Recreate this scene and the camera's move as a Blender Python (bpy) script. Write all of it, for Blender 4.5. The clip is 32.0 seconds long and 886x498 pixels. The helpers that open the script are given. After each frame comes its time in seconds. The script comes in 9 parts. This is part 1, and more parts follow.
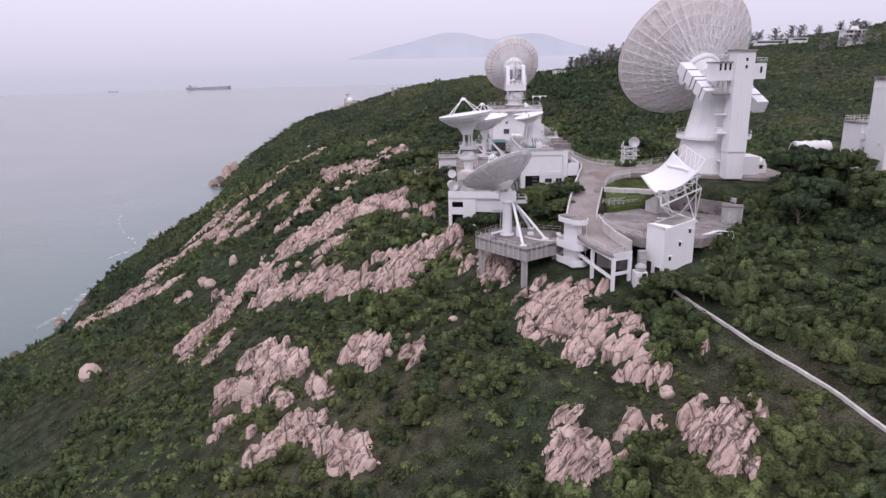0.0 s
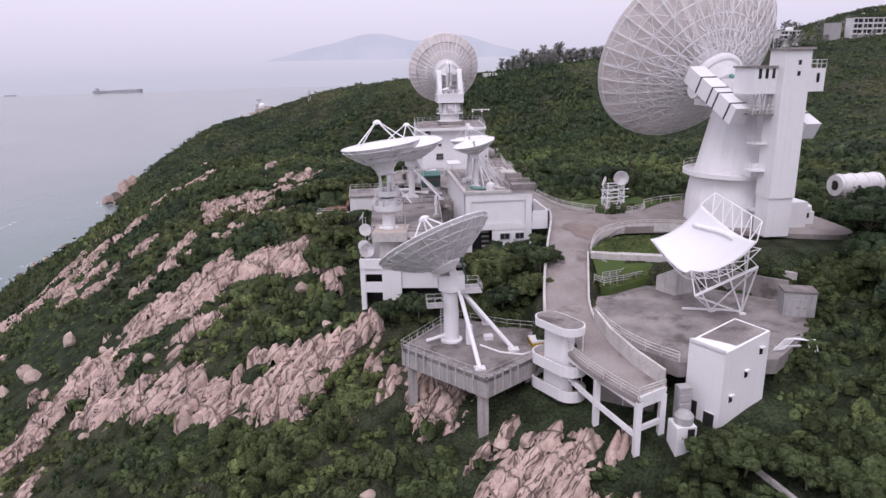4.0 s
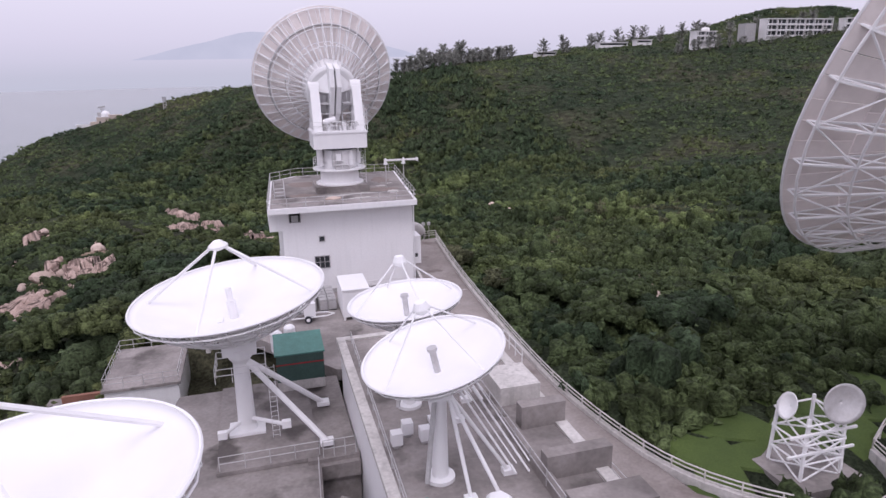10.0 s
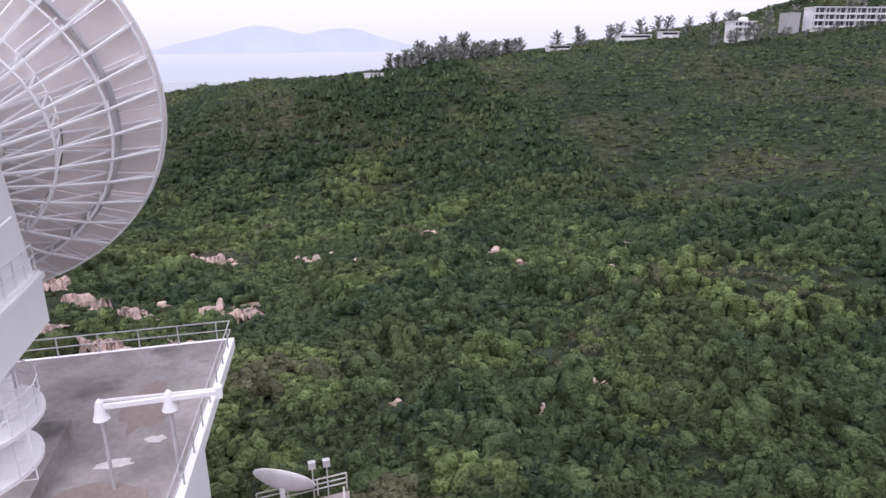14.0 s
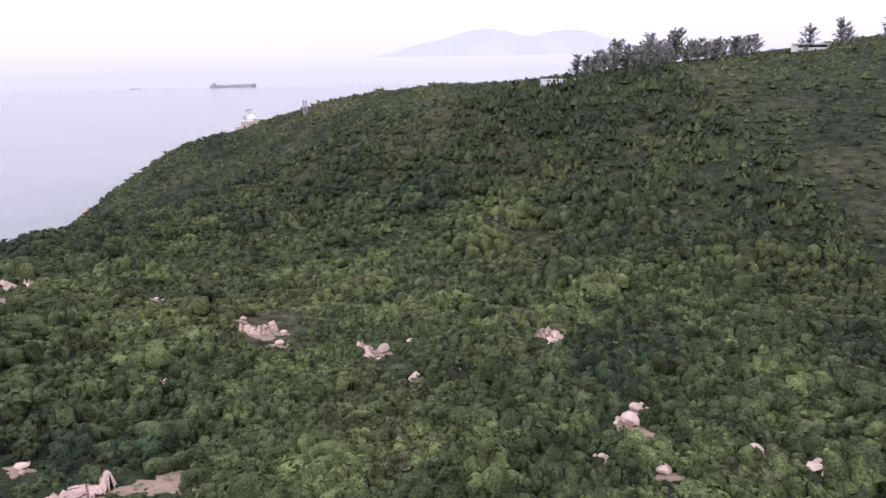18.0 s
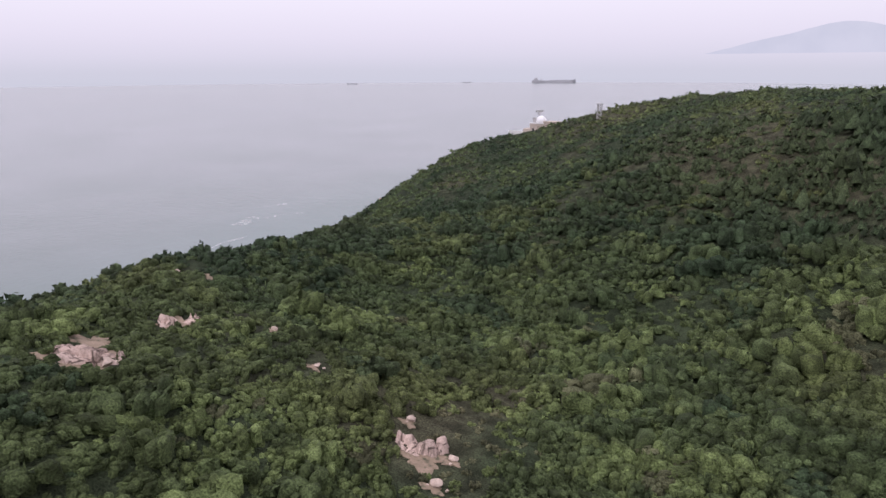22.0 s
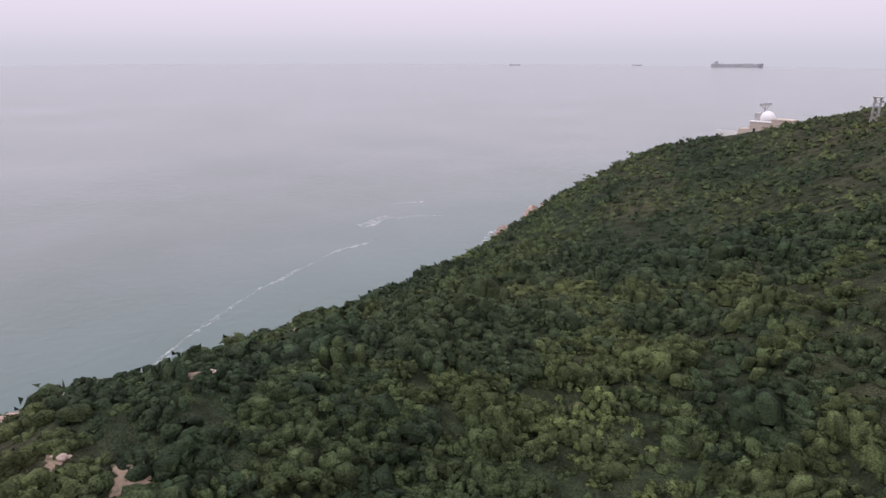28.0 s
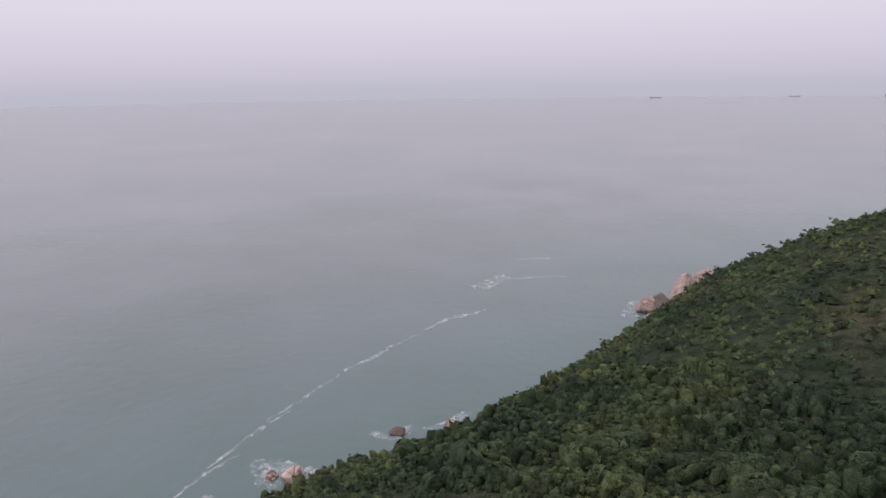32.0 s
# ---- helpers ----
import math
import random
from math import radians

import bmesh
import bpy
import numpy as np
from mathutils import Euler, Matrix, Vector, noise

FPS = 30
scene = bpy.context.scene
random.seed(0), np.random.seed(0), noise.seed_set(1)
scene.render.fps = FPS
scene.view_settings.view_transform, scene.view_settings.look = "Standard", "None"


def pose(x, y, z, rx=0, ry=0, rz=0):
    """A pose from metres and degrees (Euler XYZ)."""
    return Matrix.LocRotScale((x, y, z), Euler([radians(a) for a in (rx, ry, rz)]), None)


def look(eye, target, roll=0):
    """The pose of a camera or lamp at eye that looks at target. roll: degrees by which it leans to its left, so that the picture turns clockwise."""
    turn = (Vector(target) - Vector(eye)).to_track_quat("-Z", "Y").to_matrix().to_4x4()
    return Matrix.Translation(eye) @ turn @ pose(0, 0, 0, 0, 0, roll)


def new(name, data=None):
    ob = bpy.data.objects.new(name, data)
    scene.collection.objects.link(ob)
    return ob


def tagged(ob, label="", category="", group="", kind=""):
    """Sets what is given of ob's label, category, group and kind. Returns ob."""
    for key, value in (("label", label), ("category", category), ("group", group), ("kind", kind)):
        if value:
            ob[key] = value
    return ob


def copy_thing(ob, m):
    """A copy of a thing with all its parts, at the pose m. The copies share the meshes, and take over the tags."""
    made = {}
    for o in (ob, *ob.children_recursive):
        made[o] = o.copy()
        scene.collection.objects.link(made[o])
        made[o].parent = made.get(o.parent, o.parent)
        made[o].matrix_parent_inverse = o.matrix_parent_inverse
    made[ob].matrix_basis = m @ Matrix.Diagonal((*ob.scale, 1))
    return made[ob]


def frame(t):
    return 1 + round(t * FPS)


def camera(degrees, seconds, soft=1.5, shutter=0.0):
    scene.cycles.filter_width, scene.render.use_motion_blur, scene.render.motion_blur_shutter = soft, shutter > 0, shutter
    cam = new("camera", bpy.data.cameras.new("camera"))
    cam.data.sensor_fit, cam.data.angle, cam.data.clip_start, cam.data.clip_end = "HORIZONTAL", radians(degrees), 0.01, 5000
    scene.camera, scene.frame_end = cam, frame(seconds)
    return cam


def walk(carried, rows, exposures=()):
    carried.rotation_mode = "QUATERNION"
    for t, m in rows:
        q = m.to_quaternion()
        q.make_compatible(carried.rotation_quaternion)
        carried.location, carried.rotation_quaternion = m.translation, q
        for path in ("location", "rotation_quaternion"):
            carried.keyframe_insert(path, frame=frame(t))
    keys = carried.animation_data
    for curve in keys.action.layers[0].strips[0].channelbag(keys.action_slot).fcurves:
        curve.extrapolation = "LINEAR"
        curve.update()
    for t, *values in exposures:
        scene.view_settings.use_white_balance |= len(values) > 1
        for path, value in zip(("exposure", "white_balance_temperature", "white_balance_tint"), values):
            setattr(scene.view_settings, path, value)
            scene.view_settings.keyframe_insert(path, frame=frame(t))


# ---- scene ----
cam = camera(68.5, 32.0)
PATH = [
    (0, (-0.149, -0.546, 119.207), (-0.157, 1.38, 118.666), -1.2),
    (0.5, (1.179, 5.703, 119.134), (1.215, 7.628, 118.592), -1.3),
    (1, (2.687, 11.936, 119.181), (2.752, 13.859, 118.637), -1.3),
    (1.5, (3.959, 17.736, 119.197), (4.026, 19.659, 118.652), -1.3),
    (2, (5.247, 24.219, 119.279), (5.316, 26.142, 118.734), -1.3),
    (2.5, (6.554, 30.482, 119.483), (6.628, 32.405, 118.936), -1.2),
    (3, (6.645, 36.258, 119.753), (6.741, 38.179, 119.207), -1.2),
    (3.5, (5.442, 42.713, 119.774), (5.562, 44.635, 119.232), -1.2),
    (5.5, (-3.139, 68.255, 119.875), (-2.645, 70.115, 119.33), -1.3),
    (6, (-3.689, 74.795, 119.957), (-3.196, 76.655, 119.412), -1.2),
    (6.5, (-3.015, 81.142, 119.848), (-2.52, 83.003, 119.306), -1.1),
    (7, (-0.938, 87.227, 120.023), (-0.437, 89.085, 119.48), -1.1),
    (7.5, (1.637, 93.205, 120.103), (2.152, 95.06, 119.56), -1.0),
    (8, (3.92, 99.197, 120.259), (4.445, 101.049, 119.714), -1.1),
    (8.5, (6.363, 106.095, 120.354), (6.884, 107.947, 119.809), -1.0),
    (9, (8.133, 111.973, 120.43), (8.658, 113.824, 119.884), -1.0),
    (9.5, (10.454, 119.352, 120.517), (10.98, 121.203, 119.972), -0.9),
    (10, (12.753, 126.654, 120.605), (13.279, 128.505, 120.059), -0.9),
    (10.5, (15.053, 132.747, 120.747), (15.578, 134.598, 120.199), -0.8),
    (11, (17.389, 139.387, 120.893), (17.912, 141.237, 120.344), -0.7),
    (11.5, (19.818, 146.251, 121.175), (20.34, 148.1, 120.622), -0.6),
    (12, (22.047, 152.822, 121.178), (22.568, 154.672, 120.626), -0.7),
    (12.5, (24.632, 159.921, 120.988), (25.153, 161.77, 120.433), -0.5),
    (13, (27.247, 166.414, 121.014), (27.767, 168.263, 120.458), -0.5),
    (13.5, (30.18, 173.15, 120.86), (30.698, 175.002, 120.308), -0.7),
    (14, (33.3, 180.05, 120.82), (33.804, 181.908, 120.258), -0.9),
    (14.5, (36.75, 187.25, 120.88), (37.244, 189.108, 120.329), -0.7),
    (16.5, (57.296, 225.914, 120.67), (57.392, 227.835, 120.119), -1.1),
    (17, (60.017, 231.742, 120.597), (60.032, 233.666, 120.051), -1.0),
    (17.5, (62.76, 237.549, 120.724), (62.713, 239.473, 120.179), -0.9),
    (18, (65.331, 243.644, 120.996), (65.203, 245.564, 120.451), -0.9),
    (18.5, (67.344, 249.794, 121.095), (67.111, 251.704, 120.551), -0.9),
    (19, (69.365, 256.937, 121.285), (69.004, 258.827, 120.741), -0.8),
    (19.5, (70.47, 263.299, 121.405), (69.993, 265.164, 120.862), -0.8),
    (20, (70.737, 270.273, 121.457), (70.12, 272.096, 120.915), -0.6),
    (20.5, (69.846, 278.392, 121.575), (69.061, 280.148, 121.03), -0.4),
    (21, (67.957, 285.633, 121.684), (67.054, 287.332, 121.137), -0.2),
    (21.5, (65.756, 293.627, 121.805), (64.81, 295.302, 121.258), -0.2),
    (22, (63.373, 300.519, 121.719), (62.392, 302.174, 121.173), -0.3),
    (22.5, (60.133, 307.582, 121.618), (59.122, 309.218, 121.07), -0.2),
    (23, (56.713, 314.892, 121.735), (55.667, 316.505, 121.183), -0.2),
    (23.5, (53.257, 321.633, 121.477), (52.173, 323.221, 120.925), -0.2),
    (24, (49.742, 327.553, 121.176), (48.614, 329.109, 120.623), -0.2),
    (24.5, (45.263, 334.273, 120.652), (44.047, 335.761, 120.097), -0.2),
    (25, (40.517, 340.266, 120.194), (39.218, 341.681, 119.637), -0.1),
    (25.5, (34.688, 346.903, 119.722), (33.371, 348.302, 119.165), 0.0),
    (27.5, (12.217, 373.545, 117.685), (10.899, 374.927, 117.091), 0.1),
    (28, (6.658, 379.67, 117.755), (5.323, 381.034, 117.159), 0.1),
    (28.5, (1.088, 385.744, 117.898), (-0.262, 387.092, 117.299), -0.1),
    (29, (-4.149, 391.481, 118.073), (-5.501, 392.826, 117.472), -0.2),
    (29.5, (-10.0, 397.691, 118.094), (-11.352, 399.036, 117.491), -0.3),
    (30, (-16.076, 403.669, 118.331), (-17.426, 405.014, 117.725), -0.4),
    (30.5, (-22.023, 410.087, 118.277), (-23.374, 411.431, 117.67), -0.5),
    (31, (-27.499, 416.542, 118.554), (-28.854, 417.88, 117.944), -0.7),
    (31.5, (-33.282, 422.038, 118.696), (-34.716, 423.294, 118.092), -0.7),
    (32, (-40.158, 427.868, 118.23), (-41.766, 428.947, 117.731), -0.9),
]
walk(cam, [(t, look(eye, target, roll)) for t, eye, target, roll in PATH], exposures=((0, 0.0, 6100, 23), (9, -0.03, 6100, 23), (11, -0.10, 5950, 22), (12, 0.12, 5900, 21), (13, 0.25, 5900, 21), (14.5, 0.44, 5950, 21), (17, 0.54, 6000, 27), (19, 0.44, 6050, 25), (21, 0.20, 6150, 20), (23, 0.04, 6300, 20), (25, -0.02, 6350, 20), (28, 0.04, 6350, 20), (31, 0.06, 6350, 20), (32, -0.21, 6300, 20)))

# ---- world and light ----
world = bpy.data.worlds.new("sky")
scene.world = world
world.use_nodes = True
wn, wl = world.node_tree.nodes, world.node_tree.links
wn.clear()
w_out, w_bg, w_bg2, w_mix = wn.new("ShaderNodeOutputWorld"), wn.new("ShaderNodeBackground"), wn.new("ShaderNodeBackground"), wn.new("ShaderNodeMixShader")
w_sky = wn.new("ShaderNodeTexSky")
w_sky.sky_type, w_sky.sun_disc = "NISHITA", False
w_sky.sun_elevation, w_sky.sun_rotation = radians(52), radians(200)
w_sky.air_density, w_sky.dust_density, w_sky.ozone_density = 1.0, 6.0, 1.0
w_bg.inputs["Strength"].default_value = 0.10
# the overcast veil: hazy at the horizon, brighter overhead
w_co, w_sep, w_ramp = wn.new("ShaderNodeTexCoord"), wn.new("ShaderNodeSeparateXYZ"), wn.new("ShaderNodeValToRGB")
w_map = wn.new("ShaderNodeMapRange")
w_map.inputs["From Min"].default_value, w_map.inputs["From Max"].default_value = -0.05, 1.0
cr = w_ramp.color_ramp
cr.elements[0].position, cr.elements[0].color = 0.0, (0.58, 0.61, 0.665, 1)
cr.elements[1].position, cr.elements[1].color = 1.0, (1.25, 1.22, 1.26, 1)
for pos, col in ((0.04, (0.63, 0.64, 0.695, 1)), (0.06, (0.71, 0.70, 0.765, 1)), (0.085, (0.78, 0.755, 0.825, 1)), (0.14, (0.88, 0.85, 0.91, 1)), (0.35, (1.12, 1.09, 1.14, 1))):
    e = cr.elements.new(pos)
    e.color = col
wl.new(w_co.outputs["Generated"], w_sep.inputs[0])
wl.new(w_sep.outputs["Z"], w_map.inputs["Value"])
wl.new(w_map.outputs[0], w_ramp.inputs[0])
wl.new(w_ramp.outputs[0], w_bg2.inputs["Color"])
wl.new(w_sky.outputs[0], w_bg.inputs["Color"])
w_mix.inputs[0].default_value = 0.93
wl.new(w_bg.outputs[0], w_mix.inputs[1])
wl.new(w_bg2.outputs[0], w_mix.inputs[2])
wl.new(w_mix.outputs[0], w_out.inputs[0])

sun = new("sun", bpy.data.lights.new("sun", "SUN"))
sun.data.energy, sun.data.angle, sun.data.color = 1.1, radians(24), (1.0, 0.97, 0.94)
sun.matrix_basis = look((0, 0, 0), (0.25, 0.55, -0.95))


# ---- materials ----
def material(name, base, rough=0.7, metal=0.0, dark=None, scale=1.0, amount=0.5, grain=8.0, bump=0.15, streak=0.0, island=0.0, second=None, spec=0.4, spread=1.0, obj=0.0, lines=None, swing=0.5):
    """Procedural surface: two scales of variation, fine relief, optional streaks that run down and a random shade a piece."""
    m = bpy.data.materials.new(name)
    m.use_nodes = True
    n, l = m.node_tree.nodes, m.node_tree.links
    b = n["Principled BSDF"]
    b.inputs["Roughness"].default_value, b.inputs["Metallic"].default_value = rough, metal
    b.inputs["Specular IOR Level"].default_value = spec
    dark = dark or tuple(c * 0.6 for c in base)
    geo = n.new("ShaderNodeNewGeometry")
    big, fine = n.new("ShaderNodeTexNoise"), n.new("ShaderNodeTexNoise")
    big.inputs["Scale"].default_value, big.inputs["Detail"].default_value, big.inputs["Roughness"].default_value = scale, 5, 0.62
    fine.inputs["Scale"].default_value, fine.inputs["Detail"].default_value = grain, 4
    l.new(geo.outputs["Position"], big.inputs["Vector"])
    l.new(geo.outputs["Position"], fine.inputs["Vector"])
    r1 = n.new("ShaderNodeMapRange")
    r1.inputs["From Min"].default_value, r1.inputs["From Max"].default_value = 0.5 - 0.22 * spread, 0.5 + 0.22 * spread
    l.new(big.outputs["Fac"], r1.inputs["Value"])
    mix = n.new("ShaderNodeMix")
    mix.data_type = "RGBA"
    mix.inputs["A"].default_value, mix.inputs["B"].default_value = (*base, 1), (*dark, 1)
    sc = n.new("ShaderNodeMath")
    sc.operation = "MULTIPLY"
    sc.inputs[1].default_value = amount
    l.new(r1.outputs[0], sc.inputs[0])
    l.new(sc.outputs[0], mix.inputs["Factor"])
    colour = mix.outputs["Result"]
    if second:
        big2, r2, mix2 = n.new("ShaderNodeTexNoise"), n.new("ShaderNodeMapRange"), n.new("ShaderNodeMix")
        big2.inputs["Scale"].default_value, big2.inputs["Detail"].default_value = second[1], 6
        mp = n.new("ShaderNodeMapping")
        mp.inputs["Location"].default_value = (31, 17, 5)
        if lines:
            mp.inputs["Rotation"].default_value, mp.inputs["Scale"].default_value = (0, 0, lines[0]), (lines[1], 1, 1)
        l.new(geo.outputs["Position"], mp.inputs[0])
        l.new(mp.outputs[0], big2.inputs["Vector"])
        r2.inputs["From Min"].default_value, r2.inputs["From Max"].default_value = second[2], second[2] + 0.12
        l.new(big2.outputs["Fac"], r2.inputs["Value"])
        mix2.data_type = "RGBA"
        l.new(r2.outputs[0], mix2.inputs["Factor"])
        l.new(colour, mix2.inputs["A"])
        mix2.inputs["B"].default_value = (*second[0], 1)
        colour = mix2.outputs["Result"]
    if streak:
        mp, sn, rs, mixs = n.new("ShaderNodeMapping"), n.new("ShaderNodeTexNoise"), n.new("ShaderNodeMapRange"), n.new("ShaderNodeMix")
        mp.inputs["Scale"].default_value = (1, 1, 0.08)
        sn.inputs["Scale"].default_value, sn.inputs["Detail"].default_value = 2.2, 5
        l.new(geo.outputs["Position"], mp.inputs[0])
        l.new(mp.outputs[0], sn.inputs["Vector"])
        rs.inputs["From Min"].default_value, rs.inputs["From Max"].default_value = 0.52, 0.78
        rs.inputs["To Max"].default_value = streak
        l.new(sn.outputs["Fac"], rs.inputs["Value"])
        mixs.data_type = "RGBA"
        l.new(rs.outputs[0], mixs.inputs["Factor"])
        l.new(colour, mixs.inputs["A"])
        mixs.inputs["B"].default_value = (*[c * 0.42 for c in dark], 1)
        colour = mixs.outputs["Result"]
    hsv = n.new("ShaderNodeHueSaturation")
    l.new(colour, hsv.inputs["Color"])
    add = n.new("ShaderNodeMath")
    add.operation = "MULTIPLY_ADD"
    add.inputs[1].default_value, add.inputs[2].default_value = swing, 1 - swing / 2
    l.new(fine.outputs["Fac"], add.inputs[0])
    value = add.outputs[0]
    if island or obj:
        ri = n.new("ShaderNodeMath")
        ri.operation = "MULTIPLY_ADD"
        ri.inputs[1].default_value, ri.inputs[2].default_value = (island or obj) * 2, 1 - (island or obj)
        if island:
            l.new(geo.outputs["Random Per Island"], ri.inputs[0])
        else:
            oi = n.new("ShaderNodeObjectInfo")
            l.new(oi.outputs["Random"], ri.inputs[0])
        mu = n.new("ShaderNodeMath")
        mu.operation = "MULTIPLY"
        l.new(value, mu.inputs[0])
        l.new(ri.outputs[0], mu.inputs[1])
        value = mu.outputs[0]
    l.new(value, hsv.inputs["Value"])
    l.new(hsv.outputs["Color"], b.inputs["Base Color"])
    if bump:
        bn = n.new("ShaderNodeBump")
        bn.inputs["Strength"].default_value, bn.inputs["Distance"].default_value = bump, 0.6 / max(grain, 0.1)
        l.new(fine.outputs["Fac"], bn.inputs["Height"])
        l.new(bn.outputs[0], b.inputs["Normal"])
    return m


M_WHITE = material("white_paint", (0.80, 0.79, 0.80), 0.55, dark=(0.70, 0.68, 0.675), scale=0.25, amount=0.4, grain=5, bump=0.02, streak=0.10, spread=1.4, swing=0.12)
M_CLEAN = material("white_enamel", (0.80, 0.79, 0.80), 0.42, dark=(0.72, 0.71, 0.71), scale=0.5, amount=0.3, grain=1.0, bump=0.01, streak=0.05, swing=0.12)
M_DISH = material("reflector_paint", (0.77, 0.76, 0.775), 0.5, dark=(0.72, 0.71, 0.715), scale=0.3, amount=0.25, grain=0.6, bump=0.0, swing=0.12)
M_MESH = material("weathered_panel", (0.80, 0.74, 0.72), 0.7, dark=(0.62, 0.55, 0.53), scale=0.25, amount=0.8, grain=2.5, bump=0.05, obj=0.08, swing=0.12)
M_STEEL = material("painted_steel", (0.76, 0.75, 0.76), 0.5, dark=(0.56, 0.54, 0.53), scale=1.2, amount=0.5, grain=6, bump=0.03, swing=0.12)
M_GALV = material("galvanised_steel", (0.55, 0.54, 0.55), 0.5, metal=0.3, dark=(0.36, 0.34, 0.33), scale=2, amount=0.7, grain=8, bump=0.05)
M_CONC = material("weathered_concrete", (0.31, 0.28, 0.268), 0.9, dark=(0.16, 0.143, 0.136), scale=0.2, amount=0.9, grain=4, bump=0.12, second=((0.105, 0.092, 0.087), 0.33, 0.55), spread=0.55)
M_FASCIA = material("stained_fascia_concrete", (0.42, 0.395, 0.38), 0.9, dark=(0.23, 0.21, 0.20), scale=0.4, amount=0.7, grain=4, bump=0.12, streak=0.8)
M_ROAD = material("worn_road_concrete", (0.31, 0.275, 0.26), 0.92, dark=(0.20, 0.172, 0.16), scale=0.16, amount=0.9, grain=5, bump=0.08, second=((0.165, 0.135, 0.124), 0.3, 0.58), spread=0.6)
M_PATCH = material("brown_damp_patch", (0.255, 0.205, 0.185), 0.88, dark=(0.165, 0.13, 0.115), scale=0.5, amount=0.7, grain=5, bump=0.06)
M_KERB = material("pale_concrete", (0.62, 0.59, 0.57), 0.85, dark=(0.36, 0.34, 0.32), scale=0.6, amount=0.7, grain=5, bump=0.08, streak=0.45)
M_GRASS = material("lawn", (0.080, 0.115, 0.034), 0.95, dark=(0.050, 0.075, 0.028), scale=0.25, amount=0.75, grain=9, bump=0.6, spec=0.1)


def foliage(name, base, dark, pale, rough=0.75):
    """Leaf cover: patches tens of metres wide, a tone for every bush, and the flicker of leaves."""
    m = bpy.data.materials.new(name)
    m.use_nodes = True
    n, l = m.node_tree.nodes, m.node_tree.links
    b, geo = n["Principled BSDF"], n.new("ShaderNodeNewGeometry")
    b.inputs["Roughness"].default_value, b.inputs["Specular IOR Level"].default_value = rough, 0.10

    def field(scale, detail, lo, hi, a, z):
        t, r = n.new("ShaderNodeTexNoise"), n.new("ShaderNodeMapRange")
        t.inputs["Scale"].default_value, t.inputs["Detail"].default_value = scale, detail
        r.inputs["From Min"].default_value, r.inputs["From Max"].default_value = lo, hi
        r.inputs["To Min"].default_value, r.inputs["To Max"].default_value = a, z
        l.new(geo.outputs["Position"], t.inputs["Vector"])
        l.new(t.outputs["Fac"], r.inputs["Value"])
        return r.outputs[0], t.outputs["Fac"]

    def blend(fac, a, bb):
        x = n.new("ShaderNodeMix")
        x.data_type = "RGBA"
        l.new(fac, x.inputs["Factor"])
        for socket, c in (("A", a), ("B", bb)):
            if isinstance(c, tuple):
                x.inputs[socket].default_value = (*c, 1)
            else:
                l.new(c, x.inputs[socket])
        return x.outputs["Result"]

    patch, _ = field(0.03, 4, 0.38, 0.62, 0, 0.9)
    warm, _ = field(0.017, 3, 0.5, 0.66, 0, 0.8)
    bush, _ = field(0.33, 2, 0.34, 0.66, 0.58, 1.44)
    leaf, raw = field(3.4, 7, 0.33, 0.67, 0.48, 1.52)
    colour = blend(warm, blend(patch, base, dark), pale)
    tone = n.new("ShaderNodeMath")
    tone.operation = "MULTIPLY"
    l.new(bush, tone.inputs[0])
    l.new(leaf, tone.inputs[1])
    each = n.new("ShaderNodeMath")
    each.operation = "MULTIPLY_ADD"
    each.inputs[1].default_value, each.inputs[2].default_value = 0.6, 0.70
    l.new(geo.outputs["Random Per Island"], each.inputs[0])
    tone2 = n.new("ShaderNodeMath")
    tone2.operation = "MULTIPLY"
    l.new(tone.outputs[0], tone2.inputs[0])
    l.new(each.outputs[0], tone2.inputs[1])
    hsv, bump = n.new("ShaderNodeHueSaturation"), n.new("ShaderNodeBump")
    l.new(colour, hsv.inputs["Color"])
    l.new(tone2.outputs[0], hsv.inputs["Value"])
    l.new(hsv.outputs["Color"], b.inputs["Base Color"])
    bump.inputs["Strength"].default_value, bump.inputs["Distance"].default_value = 1.0, 0.5
    l.new(raw, bump.inputs["Height"])
    l.new(bump.outputs[0], b.inputs["Normal"])
    return m


M_LEAF = foliage("shrub_leaves", (0.062, 0.081, 0.033), (0.045, 0.064, 0.029), (0.080, 0.092, 0.036))
M_LEAFD = foliage("dark_tree_leaves", (0.038, 0.056, 0.028), (0.027, 0.043, 0.023), (0.050, 0.065, 0.030))
M_LEAFB = foliage("bright_tree_leaves", (0.099, 0.127, 0.048), (0.079, 0.104, 0.041), (0.115, 0.135, 0.052))
M_LEAFO = foliage("dry_olive_leaves", (0.088, 0.092, 0.050), (0.068, 0.076, 0.040), (0.108, 0.100, 0.058))
# needle colour paled to grey to carry the haze over the ridge
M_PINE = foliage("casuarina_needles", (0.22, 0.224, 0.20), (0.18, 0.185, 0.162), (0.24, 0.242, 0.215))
# undergrowth colour darkened to stand for the shade in gaps between shrubs
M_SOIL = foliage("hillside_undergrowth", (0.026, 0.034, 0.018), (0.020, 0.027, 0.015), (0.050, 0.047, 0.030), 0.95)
M_BARK = material("grey_bark", (0.20, 0.165, 0.13), 0.9, scale=2, grain=12, bump=0.4)
M_ROCKP = material("pale_granite", (0.54, 0.43, 0.37), 0.9, dark=(0.32, 0.245, 0.205), scale=0.4, amount=0.8, grain=2.6, bump=0.45, second=((0.24, 0.19, 0.16), 0.7, 0.60), spec=0.15, obj=0.15)


